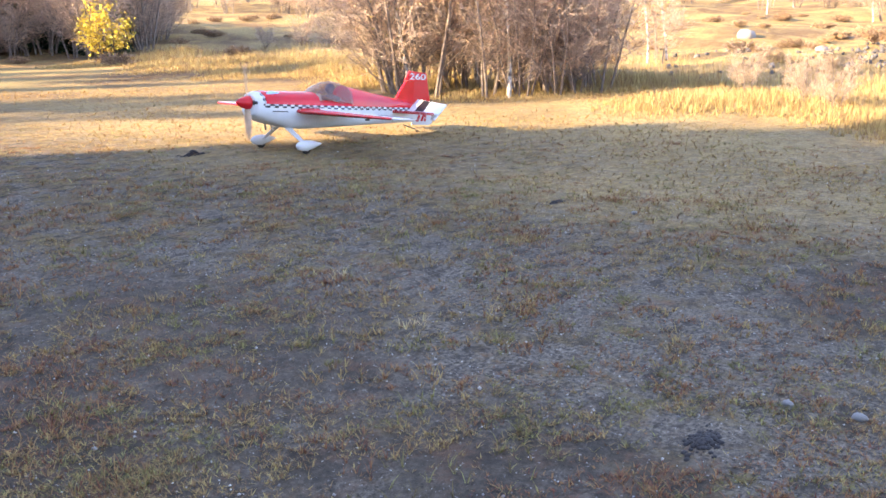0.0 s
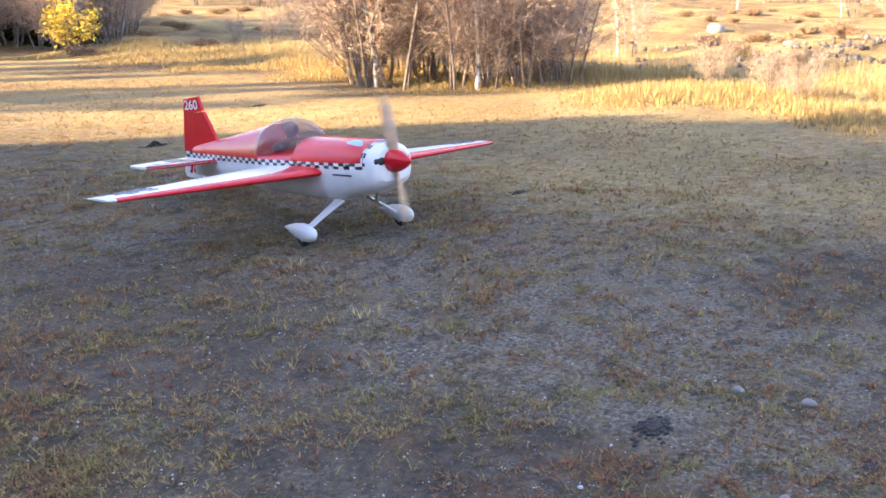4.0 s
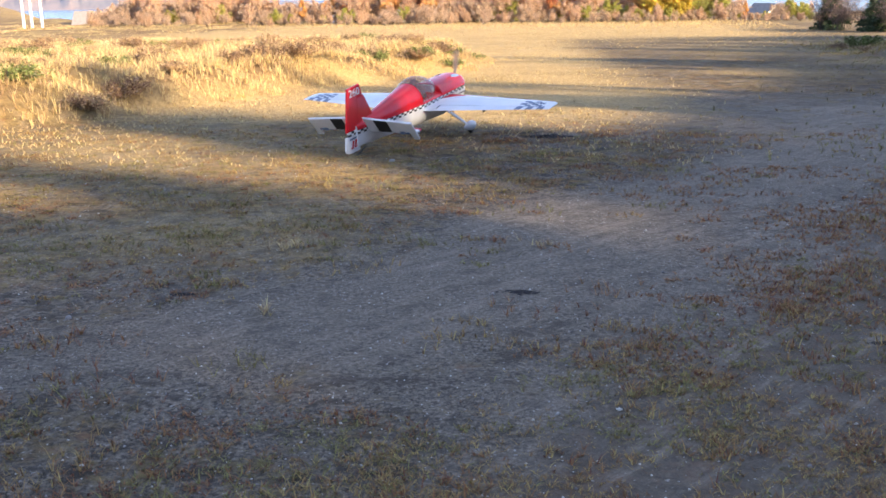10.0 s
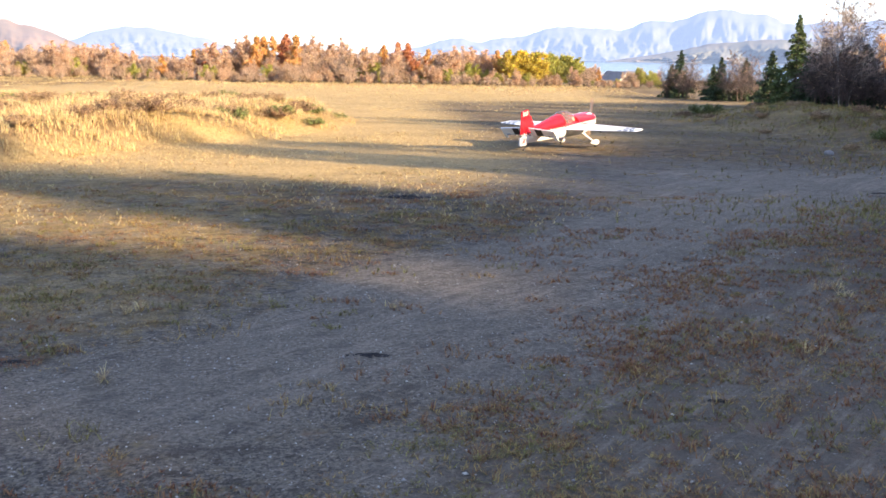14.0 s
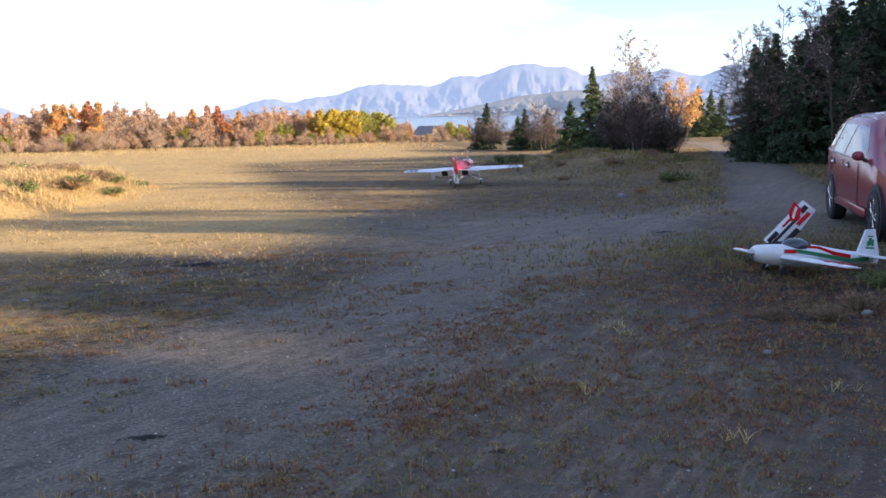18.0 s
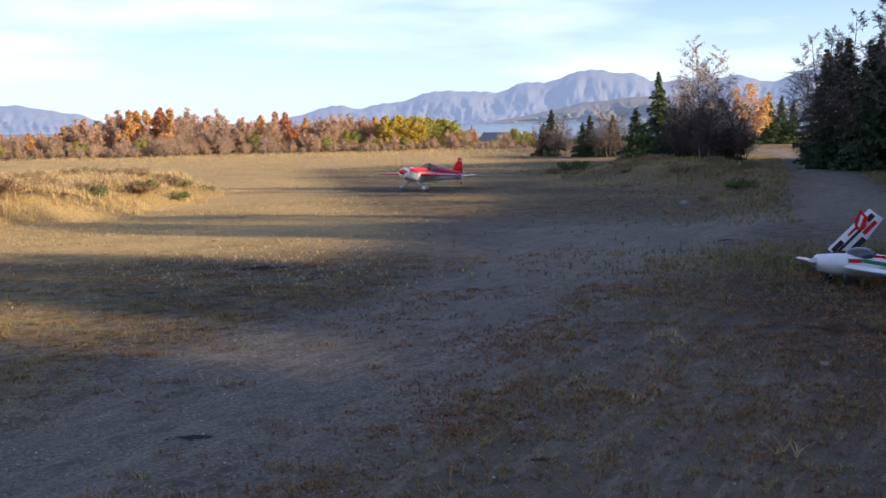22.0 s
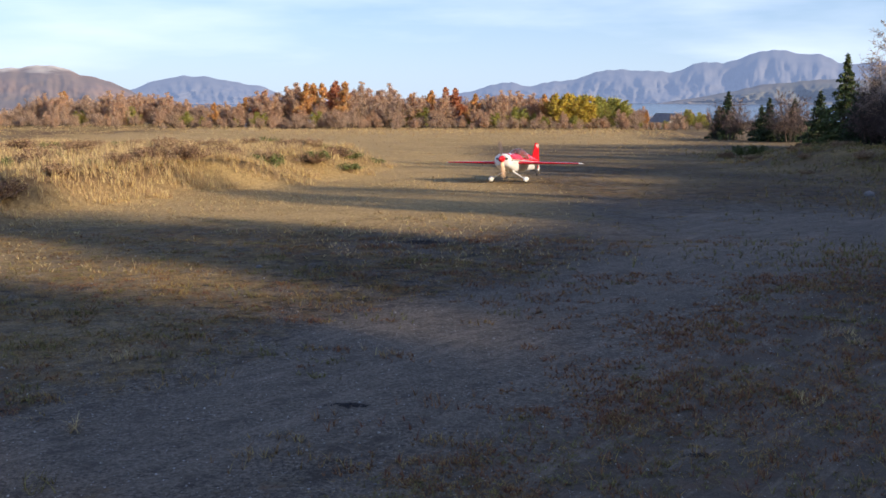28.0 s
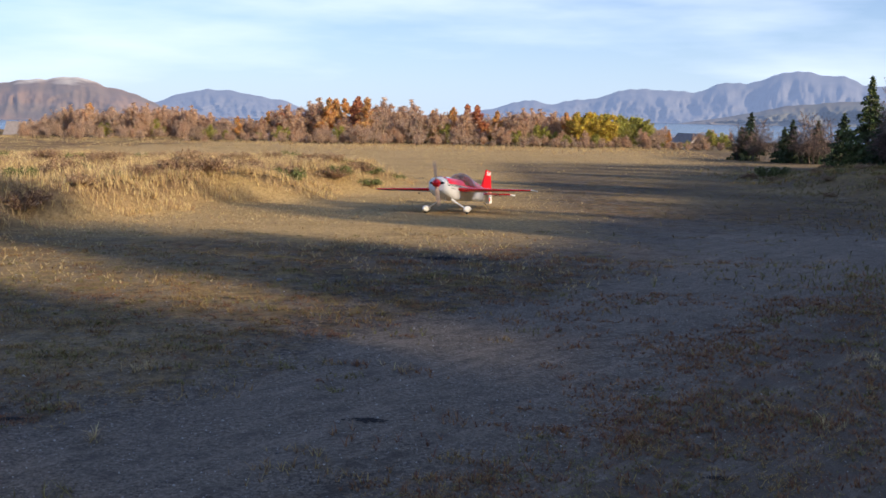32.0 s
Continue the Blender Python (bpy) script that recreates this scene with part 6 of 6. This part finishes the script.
        spin(bm, [(-0.016, 0.030), (-0.016, 0.048), (-0.008, 0.055), (0.008, 0.055), (0.016, 0.048), (0.016, 0.030)], m, 18)
        wh = part("wheel", bm, RUBBER, plane, "black rubber wheel")
        bm = bmesh.new()
        spin(bm, [(-0.017, 0.004), (-0.017, 0.028), (0.017, 0.028), (0.017, 0.004)], m, 12)
        part("hub", bm, METAL, wh)
    bm = bmesh.new()
    tube(bm, TM @ Vector((-1.80, 0, -0.20)), (-1.97, 0, 0.065), 0.007)
    tube(bm, (-1.97, 0, 0.065), (-2.00, 0.018, 0.028), 0.005)
    part("tail_strut", bm, PLASTIC, plane, "dark tail wheel strut")
    bm = bmesh.new()
    spin(bm, [(-0.009, 0.010), (-0.009, 0.024), (0.0, 0.028), (0.009, 0.024), (0.009, 0.010)], Matrix.Translation((-2.005, 0, 0.028)) @ Matrix.Rotation(radians(90), 4, "Z"), 12)
    part("tail_wheel", bm, RUBBER, plane)
    tagged(plane, "red and white model aerobatic aircraft with chequered stripe taxiing", "model aircraft")
    return plane, prop, red_r, elevators


AIRCRAFT, PROP, RUDDER, ELEVATORS = build_red_plane()


# ---- the parked car ----
def build_car():
    car = empty("car")
    # stations along the car (x forward from the rear axle): half width, floor, waist, roof
    st = [(-0.98, 0.62, 0.42, 0.80, 0.80), (-0.93, 0.74, 0.30, 0.90, 0.92), (-0.80, 0.82, 0.26, 0.93, 1.18), (-0.55, 0.87, 0.24, 0.93, 1.40), (-0.2, 0.895, 0.22, 0.92, 1.455), (0.4, 0.905, 0.20, 0.91, 1.475), (1.0, 0.905, 0.20, 0.90, 1.47), (1.5, 0.90, 0.20, 0.89, 1.42), (1.95, 0.895, 0.20, 0.89, 1.20), (2.35, 0.89, 0.20, 0.90, 0.99), (2.7, 0.885, 0.21, 0.84, 0.88), (3.1, 0.86, 0.23, 0.74, 0.80), (3.4, 0.78, 0.27, 0.60, 0.68), (3.55, 0.60, 0.32, 0.50, 0.56)]
    bm = bmesh.new()
    rings = []
    for x, hw, fl, wa, ro in st:
        pts = [(0.55 * hw, fl), (0.93 * hw, fl + 0.03), (hw, fl + 0.18), (hw, (fl + wa) / 2 + 0.08), (0.985 * hw, wa)]
        cab = max(ro - wa, 0.0)
        pts += [(0.93 * hw - 0.08 * cab, wa + cab * 0.4), (0.86 * hw - 0.15 * cab, wa + cab * 0.8), (0.70 * hw - 0.15 * cab, wa + cab * 0.96), (0.35 * hw, ro)]
        rings.append([Vector((x, y, z)) for y, z in pts] + [Vector((x, -y, z)) for y, z in reversed(pts)])
    ring_loft(bm, rings)
    body = part("body", bm, CARPAINT, car, "dusty red car body")
    # wheel arches: dark wells set into the sides
    for x in (0.0, 2.7):
        for s in (1, -1):
            bm = bmesh.new()
            spin(bm, [(-0.12, 0.0), (-0.12, 0.345), (0.008, 0.350), (0.008, 0.0)], Matrix.Translation((x, s * 0.895, 0.33)) @ Matrix.Rotation(radians(90 * s), 4, "Z"), 28)
            part("wheel_arch", bm, PLASTIC, car, "dark wheel arch")
            bm = bmesh.new()
            mw = Matrix.Translation((x, s * 0.83, 0.315)) @ Matrix.Rotation(radians(90 * s), 4, "Z")
            spin(bm, [(-0.1, 0.20), (-0.1, 0.295), (-0.07, 0.318), (0.06, 0.318), (0.09, 0.300), (0.095, 0.225), (0.06, 0.215)], mw, 32)
            wheel = part("wheel", bm, RUBBER, car, "black tyre")
            bm = bmesh.new()
            spin(bm, [(0.055, 0.0), (0.055, 0.205), (0.092, 0.222), (0.097, 0.205), (0.07, 0.195), (0.066, 0.0)], mw, 32)
            part("rim", bm, PLASTIC, wheel, "dark wheel rim")
            for q in range(10):
                bm = bmesh.new()
                a = 2 * math.pi * q / 10 + (0.12 if q % 2 else -0.12)
                box(bm, (0.02, 0.026, 0.19), mw @ Matrix.Rotation(a, 4, "X") @ Matrix.Translation((0.085, 0, 0.11)), 0.005)
                part("spoke", bm, CHROME, wheel, "bright alloy spoke")
            bm = bmesh.new()
            spin(bm, [(0.07, 0.001), (0.07, 0.045), (0.098, 0.04), (0.102, 0.001)], mw, 16)
            part("hub_cap", bm, CHROME, wheel)
    # side windows, rims, pillars
    for s in (1, -1):
        def side_pt(x, k):
            hw, fl, wa, ro = lerp_table(st, x)
            cab = max(ro - wa, 0)
            tab = [(0.0, 0.985 * hw), (0.4, 0.93 * hw - 0.08 * cab), (0.8, 0.86 * hw - 0.15 * cab), (0.96, 0.70 * hw - 0.15 * cab)]
            return Vector((x, s * (lerp_table(tab, k)[0] + 0.004), wa + cab * k))
        for x0, x1, k0a, k1a in ((-0.62, -0.12, 0.15, 0.74), (-0.04, 0.72, 0.06, 0.84), (0.82, 1.86, 0.06, 0.86)):
            bm = bmesh.new()
            rows_ = []
            for q in range(6):
                x = x0 + (x1 - x0) * q / 5
                k1 = k1a
                if x > 1.3:
                    k1 = k1a - (x - 1.3) * 0.9
                if x < -0.3:
                    k1 = k1a - (-0.3 - x) * 1.4
                rows_.append([side_pt(x, k0a + (k1 - k0a) * w_ / 5) for w_ in range(6)])
            ring_loft(bm, rows_, close=False, caps=False)
            part("side_window", bm, CARGLASS, body, "dark side window")
        bm = bmesh.new()
        for q in range(16):
            x = -0.66 + 2.36 * q / 16
            tube(bm, side_pt(x, 0.03) + Vector((0, s * 0.004, 0)), side_pt(x + 2.36 / 16, 0.03) + Vector((0, s * 0.004, 0)), 0.010, seg=6)
        part("waist_trim", bm, CHROME, body, "bright trim under the windows")
        bm = bmesh.new()
        for q in range(14):
            x = -0.62 + 2.0 * q / 14
            ka, kb = (0.80 - max(0, -0.3 - x) * 1.4, 0.80 - max(0, -0.3 - x - 2.0 / 14) * 1.4)
            tube(bm, side_pt(x, ka + 0.09) + Vector((0, s * 0.002, 0)), side_pt(x + 2.0 / 14, kb + 0.09) + Vector((0, s * 0.002, 0)), 0.009, seg=6)
        part("window_trim", bm, CHROME, body, "bright trim over the windows")
        for x in (0.30, 1.28):
            bm = bmesh.new()
            box(bm, (0.19, 0.03, 0.032), Matrix.Translation((x - 0.2, s * 0.915, 0.80)), 0.01)
            part("door_handle", bm, CHROME, body, "chrome door handle")
            bm = bmesh.new()
            bmesh.ops.create_uvsphere(bm, u_segments=12, v_segments=8, radius=0.07, matrix=Matrix.Translation((x - 0.2, s * 0.885, 0.80)) @ Matrix.Diagonal((1.2, 0.3, 0.8, 1)))
            part("handle_recess", bm, PLASTIC, body)
        for x in (-0.06, 0.78, 1.72):
            bm = bmesh.new()
            tube(bm, (x, s * 0.902, 0.30), (x, s * 0.898, 0.86), 0.005, seg=4)
            part("door_seam", bm, PLASTIC, body)
        bm = bmesh.new()
        box(bm, (1.9, 0.03, 0.10), Matrix.Translation((1.3, s * 0.905, 0.30)), 0.012)
        part("sill", bm, CARPAINT, body, "red side sill")
        bm = bmesh.new()
        bmesh.ops.create_uvsphere(bm, u_segments=14, v_segments=10, radius=0.085, matrix=Matrix.Translation((2.02, s * 0.965, 0.965)) @ Matrix.Diagonal((0.55, 0.85, 0.68, 1)))
        part("mirror", bm, CARPAINT, body, "red door mirror")
        bm = bmesh.new()
        tube(bm, (2.03, s * 0.86, 0.90), (2.02, s * 0.93, 0.94), 0.025)
        part("mirror_stalk", bm, PLASTIC, body)
        bm = bmesh.new()
        tube(bm, (-0.45, s * 0.50, 1.415), (1.2, s * 0.52, 1.458), 0.010)
        part("roof_rail", bm, CHROME, body, "roof rail")
        bm = bmesh.new()
        box(bm, (0.10, 0.14, 0.24), Matrix.Translation((-0.84, s * 0.735, 0.84)) @ Matrix.Rotation(0.2, 4, "Y"), 0.03)
        part("tail_light", bm, RED, body, "red tail light")
        bm = bmesh.new()
        box(bm, (0.30, 0.22, 0.14), Matrix.Translation((3.25, s * 0.66, 0.64)), 0.04)
        part("headlight", bm, CARGLASS, body, "headlight")
    bm = bmesh.new()
    ring_loft(bm, [[Vector((x, y, z)) for y in (-w_, -w_ / 2, 0, w_ / 2, w_)] for x, w_, z in ((1.56, 0.56, 1.405), (1.95, 0.66, 1.21), (2.3, 0.74, 1.02))], close=False, caps=False)
    part("windscreen", bm, CARGLASS, body, "windscreen")
    bm = bmesh.new()
    ring_loft(bm, [[Vector((x, y, z)) for y in (-w_, -w_ / 2, 0, w_ / 2, w_)] for x, w_, z in ((-0.72, 0.52, 1.33), (-0.84, 0.60, 1.12), (-0.95, 0.62, 0.96))], close=False, caps=False)
    part("rear_window", bm, CARGLASS, body, "rear window")
    bm = bmesh.new()
    box(bm, (0.14, 1.5, 0.22), Matrix.Translation((-0.95, 0, 0.46)), 0.05)
    part("rear_bumper", bm, CARPAINT, body, "red rear bumper")
    tagged(car, "red estate car parked beside the lane, dusty", "car")
    car.matrix_basis = pose(9.18, 11.55, gz(8.5, 11.6), 0, 0, math.degrees(math.atan2(-0.905, -0.43)))
    return car


build_car()


# ---- the white model aircraft resting on one wing ----
def build_white_plane():
    ob = empty("model_aircraft")
    k = 0.55
    bm = bmesh.new()
    rings = []
    for u, top, bot, hw in [(0.30, 0.045, -0.045, 0.045), (0.26, 0.07, -0.08, 0.07), (0.1, 0.085, -0.11, 0.08), (-0.05, 0.09, -0.115, 0.08), (-0.35, 0.10, -0.11, 0.075), (-0.7, 0.06, -0.08, 0.05), (-1.05, 0.035, -0.045, 0.02)]:
        rings.append([Vector((u, hw * math.cos(a) * (1 if math.sin(a) > 0 else 1), (top if math.sin(a) > 0 else -bot) * math.sin(a))) for a in [2 * math.pi * q / 20 for q in range(20)]])
    ring_loft(bm, rings)
    part("fuselage", bm, WHITE, ob, "white fuselage")
    for s in (1, -1):
        bm = bmesh.new()
        rings = []
        for yf in (0, 0.5, 0.97, 1.0):
            le, te, t, y = 0.06 - 0.10 * yf, -0.32 + 0.12 * yf, (0.03 - 0.014 * yf) * (1 if yf < 1 else 0.4), 0.06 + 0.64 * yf
            rings.append([Vector((le + (te - le) * c, s * y, -0.03 + d * t)) for c, d in ((0, 0), (0.06, 0.7), (0.25, 1), (0.6, 0.7), (1, 0), (0.6, -0.6), (0.25, -0.8), (0.06, -0.6))])
        ring_loft(bm, rings)
        w = part("wing", bm, WHITE, ob, "white wing with red and black bars")
        for y0, c0, c1, mt in ((0.50, 0.1, 0.9, RED), (0.56, 0.2, 0.7, BLACK), (0.40, 0.3, 0.9, BLUEGREY), (0.62, 0.1, 0.8, RED)):
            bm = bmesh.new()
            yf = (y0 - 0.06) / 0.64
            le, te = 0.06 - 0.10 * yf, -0.32 + 0.12 * yf
            for o in (0.021, -0.02):
                box(bm, ((te - le) * (c0 - c1), 0.035, 0.004), Matrix.Translation((le + (te - le) * (c0 + c1) / 2, s * y0, -0.03 + o)))
            part("bar", bm, mt, w, smooth=False)
        bm = bmesh.new()
        box(bm, (0.20, 0.28, 0.012), Matrix.Translation((-0.95, s * 0.15, 0.02)), 0.005)
        part("tailplane", bm, WHITE, ob, "white tailplane half")
        for pts, mt, lb in (([(0.02, 0.03), (-0.15, 0.035), (-0.40, 0.01), (-0.75, -0.03), (-0.98, -0.01)], GREEN, "green sweeping band"), ([(-0.22, 0.075), (-0.38, 0.07), (-0.55, 0.03), (-0.75, 0.005)], RED, "red sweeping band")):
            bm = bmesh.new()
            prev = None
            for (u, z) in pts:
                hw = float(np.interp(-u, [0, 0.35, 0.7, 1.05], [0.081, 0.076, 0.051, 0.021])) * math.sqrt(max(0.05, 1 - (z / 0.10) ** 2))
                cur = [Vector((u, s * (hw + 0.003), z + d)) for d in (-0.018, 0.018)]
                if prev:
                    bm.faces.new([bm.verts.new(p) for p in (prev[0], prev[1], cur[1], cur[0])])
                prev = cur
            part("band", bm, mt, ob, lb)
        bm = bmesh.new()
        box(bm, (0.12, 0.004, 0.03), Matrix.Translation((-0.05, s * 0.084, 0.03)))
        part("lettering_bar", bm, RED, ob, "red lettering bar on white")
        bm = bmesh.new()
        tube(bm, (0.03, s * 0.05, -0.09), (0.05, s * 0.11, -0.145), 0.008)
        part("gear_leg", bm, METAL, ob, "thin metal leg")
        bm = bmesh.new()
        spin(bm, [(-0.012, 0.01), (-0.012, 0.035), (0, 0.042), (0.012, 0.035), (0.012, 0.01)], Matrix.Translation((0.05, s * 0.12, -0.148)) @ Matrix.Rotation(radians(90), 4, "Z"), 14)
        part("wheel", bm, RUBBER, ob)
    bm = bmesh.new()
    bmesh.ops.create_uvsphere(bm, u_segments=16, v_segments=10, radius=0.16, matrix=Matrix.Translation((-0.18, 0, 0.075)) @ Matrix.Diagonal((1, 0.42, 0.5, 1)))
    part("canopy", bm, CARGLASS, ob, "dark canopy")
    bm = bmesh.new()
    ring_loft(bm, [[Vector((u, o, v)) for u, v in ((-0.86, 0.03), (-0.95, 0.26), (-1.05, 0.27), (-1.12, 0.0), (-1.10, -0.05), (-1.0, -0.04))] for o in (-0.008, 0.008)])
    fin = part("fin", bm, WHITE, ob, "white fin and rudder")
    for s in (1, -1):
        bm = bmesh.new()
        for (u, v, a, b) in ((-1.0, 0.20, 0.06, 0.012), (-1.0, 0.15, 0.03, 0.07), (-1.03, 0.14, 0.02, 0.06), (-0.975, 0.13, 0.02, 0.05), (-1.0, 0.09, 0.10, 0.015)):
            box(bm, (a, 0.003, b), Matrix.Translation((u, s * 0.0098, v)))
        part("emblem", bm, GREEN, fin, "dark green emblem bars")
    bm = bmesh.new()
    spin(bm, [(0.29, 0.04), (0.32, 0.034), (0.35, 0.018), (0.365, 0.001)])
    part("spinner", bm, METAL, ob, "grey spinner")
    bm = bmesh.new()
    for a in (0.6, 0.6 + math.pi):
        box(bm, (0.012, 0.022, 0.10), Matrix.Translation((0.32, 0, 0)) @ Matrix.Rotation(a, 4, "X") @ Matrix.Translation((0, 0, 0.055)) @ Matrix.Rotation(0.4, 4, "Z"), 0.004)
    part("propeller", bm, PLASTIC, ob, "black propeller")
    ob.matrix_basis = pose(4.93, 7.81, gz(4.93, 7.81) + 0.185, 0, 0, 172.3) @ pose(0, 0, 0, 0, -4.4, 0) @ pose(0, 0, 0, 4.1, 0, 0) @ Matrix.Diagonal((0.86, 1.62, 0.98, 1))
    return tagged(ob, "white model aircraft with green and red bands parked on the grass", "model aircraft")


build_white_plane()


def build_striped_plane():
    """A third model, lying on its side behind the white one: only a striped wing stands up."""
    ob = empty("model_aircraft")
    bm = bmesh.new()
    ring_loft(bm, [[Vector((u * k, o, w)) for u, o in ((0.16, 0.0), (0.10, 0.022), (-0.05, 0.018), (-0.16, 0.0), (-0.05, -0.018), (0.10, -0.022))] for w, k in ((0.0, 1.0), (0.35, 0.85), (0.72, 0.70), (0.74, 0.66))])
    w = part("wing", bm, WHITE, ob, "white wing with black and red stripes")
    for z0, z1, u0, u1, mt, lb in ((0.03, 0.40, -0.125, -0.05, BLACK, "black stripe"), (0.05, 0.55, 0.0, 0.04, BLACK, "black stripe"), (0.02, 0.20, 0.055, 0.12, BLACK, "black stripe"), (0.44, 0.66, -0.085, -0.03, RED, "red stripe"), (0.30, 0.60, 0.055, 0.085, RED, "red stripe"), (0.60, 0.71, -0.01, 0.06, BLACK, "black stripe")):
        bm = bmesh.new()
        box(bm, (u1 - u0, 0.048, z1 - z0), Matrix.Translation(((u0 + u1) / 2, 0, (z0 + z1) / 2)) @ Matrix.Rotation(-0.06, 4, "Y"), 0.004)
        part("stripe", bm, mt, w, lb, smooth=False)
    level = Matrix.Rotation(radians(38), 4, "Y")
    bm = bmesh.new()
    spin(bm, [(-0.34, 0.03), (-0.20, 0.07), (0.0, 0.105), (0.14, 0.11), (0.20, 0.09), (0.22, 0.03)], level @ Matrix.Translation((-0.06, 0.02, -0.02)) @ Matrix.Rotation(radians(180), 4, "Z"), 16)
    part("fuselage", bm, BLACK, ob, "black fuselage lying on the ground")
    bm = bmesh.new()
    ring_loft(bm, [[Vector((u, o, z)) for u, z in ((0.06, 0.42), (0.15, 0.50), (0.19, 0.66), (0.05, 0.64), (-0.02, 0.50))] for o in (0.05, 0.064)])
    fin = part("fin", bm, RED, ob, "red fin with a white flash")
    bm = bmesh.new()
    ring_loft(bm, [[Vector((u, o, z)) for u, z in ((0.04, 0.47), (0.08, 0.48), (0.14, 0.62), (0.10, 0.62))] for o in (0.047, 0.067)])
    part("flash", bm, WHITE, fin, "white flash")
    x, y = 5.52, 8.85
    ob.matrix_basis = pose(x, y, gz(x, y) + 0.09, 0, 0, 150) @ pose(0, 0, 0, 0, -38, 0) @ Matrix.Diagonal((0.75, 0.75, 0.75, 1))
    return tagged(ob, "small model aircraft on its side, striped wing raised", "model aircraft")


build_striped_plane()

ROLL_PATH = [  # seconds, x, y, heading, pitch, bank
    (0.0, -7.99, -7.37, 354.0, 0.9, 0.4),
    (1.0, -7.11, -7.32, 391.5, 1.2, 0.2),
    (2.0, -6.78, -7.09, 406.3, -0.7, 1.6),
    (2.5, -6.41, -6.65, 414.6, -0.8, 0.7),
    (4.5, -5.32, -2.50, 441.8, 0.7, 0.4),
    (5.0, -5.24, -1.16, 443.4, 0.1, -0.6),
    (5.5, -5.10, 0.18, 439.0, -0.4, 0.2),
    (5.7, -4.98, 0.72, 438.6, -0.4, 0.0),
    (6.0, -4.83, 1.53, 440.6, -1.6, 0.0),
    (6.3, -4.63, 2.29, 446.5, -2.2, 0.2),
    (6.6, -4.49, 3.06, 446.5, -2.8, 0.2),
    (7.0, -4.31, 3.94, 441.8, -2.4, 0.0),
    (8.0, -3.56, 5.65, 429.1, -1.0, 1.3),
    (9.0, -2.66, 8.05, 426.0, 0.8, 1.4),
    (9.5, -1.99, 9.55, 430.0, 0.6, -0.6),
    (10.0, -1.44, 11.04, 431.0, 1.2, 0.2),
    (11.0, -0.57, 13.04, 428.7, 0.4, -0.1),
    (12.0, 0.32, 14.90, 426.8, 0.3, -1.5),
    (13.0, 1.56, 16.57, 414.6, -0.2, -0.0),
    (14.0, 3.27, 18.90, 410.3, -0.3, 0.0),
    (15.0, 4.46, 20.28, 423.3, -1.0, -2.0),
    (15.5, 4.88, 21.15, 426.2, -1.3, -1.7),
    (17.5, 6.15, 23.30, 425.3, -1.9, -2.2),
    (18.0, 6.23, 23.78, 427.8, -1.7, -2.1),
    (19.0, 6.49, 24.56, 446.4, -1.7, -0.3),
    (19.5, 6.45, 26.30, 473.6, -1.8, -0.6),
    (20.5, 5.36, 27.40, 534.9, -1.2, 0.1),
    (21.0, 4.72, 27.03, 553.1, -0.5, 0.1),
    (21.5, 4.09, 26.37, 566.9, -0.5, -0.0),
    (22.5, 3.21, 24.63, 593.3, -1.2, 0.8),
    (23.0, 2.97, 24.62, 599.0, 0.1, 1.3),
    (24.0, 2.48, 23.50, 605.7, -0.2, 0.8),
    (25.0, 2.05, 22.38, 608.9, 0.4, 0.8),
    (28.0, 1.37, 20.35, 607.7, -0.2, 1.0),
    (29.0, 1.13, 20.14, 609.7, 1.3, 1.1),
    (30.5, 0.93, 19.22, 609.7, 2.0, 0.4),
    (32.0, -0.29, 16.63, 608.0, 2.7, 2.0),
]


def motions():
    rows = []
    for t, x, y, head, nose, bank in ROLL_PATH:
        z = gz(x, y)
        rows.append((t, pose(x, y, z, 0, 0, head) @ pose(0, 0, 0, 0, -nose, 0) @ pose(0, 0, 0, bank, 0, 0)))
    walk(AIRCRAFT, rows)
    hub = PROP.matrix_basis.copy()
    walk(PROP, [(k / FPS, hub @ pose(0, 0, 0, 8 + 84 * k, 0, 0)) for k in range(32 * FPS + 1)])
    pv = RUDDER.matrix_basis.copy()
    walk(RUDDER, [(t, pv @ pose(0, 0, 0, 0, 0, a)) for t, a in ((0.0, -22), (2.0, -22), (3.0, 0), (9.0, 0), (14.0, 5), (16.0, 20), (17.5, 25), (19.0, 25), (21.5, 22), (23.0, 0), (32.0, 0))])
    for el in ELEVATORS:
        pe = el.matrix_basis.copy()
        walk(el, [(t, pe @ pose(0, 0, 0, 0, a, 0)) for t, a in ((0.0, 42), (2.7, 42), (4.2, 0), (8.6, 0), (9.5, 48), (15.5, 48), (19.0, 44), (20.5, 8), (32.0, 0))])


motions()
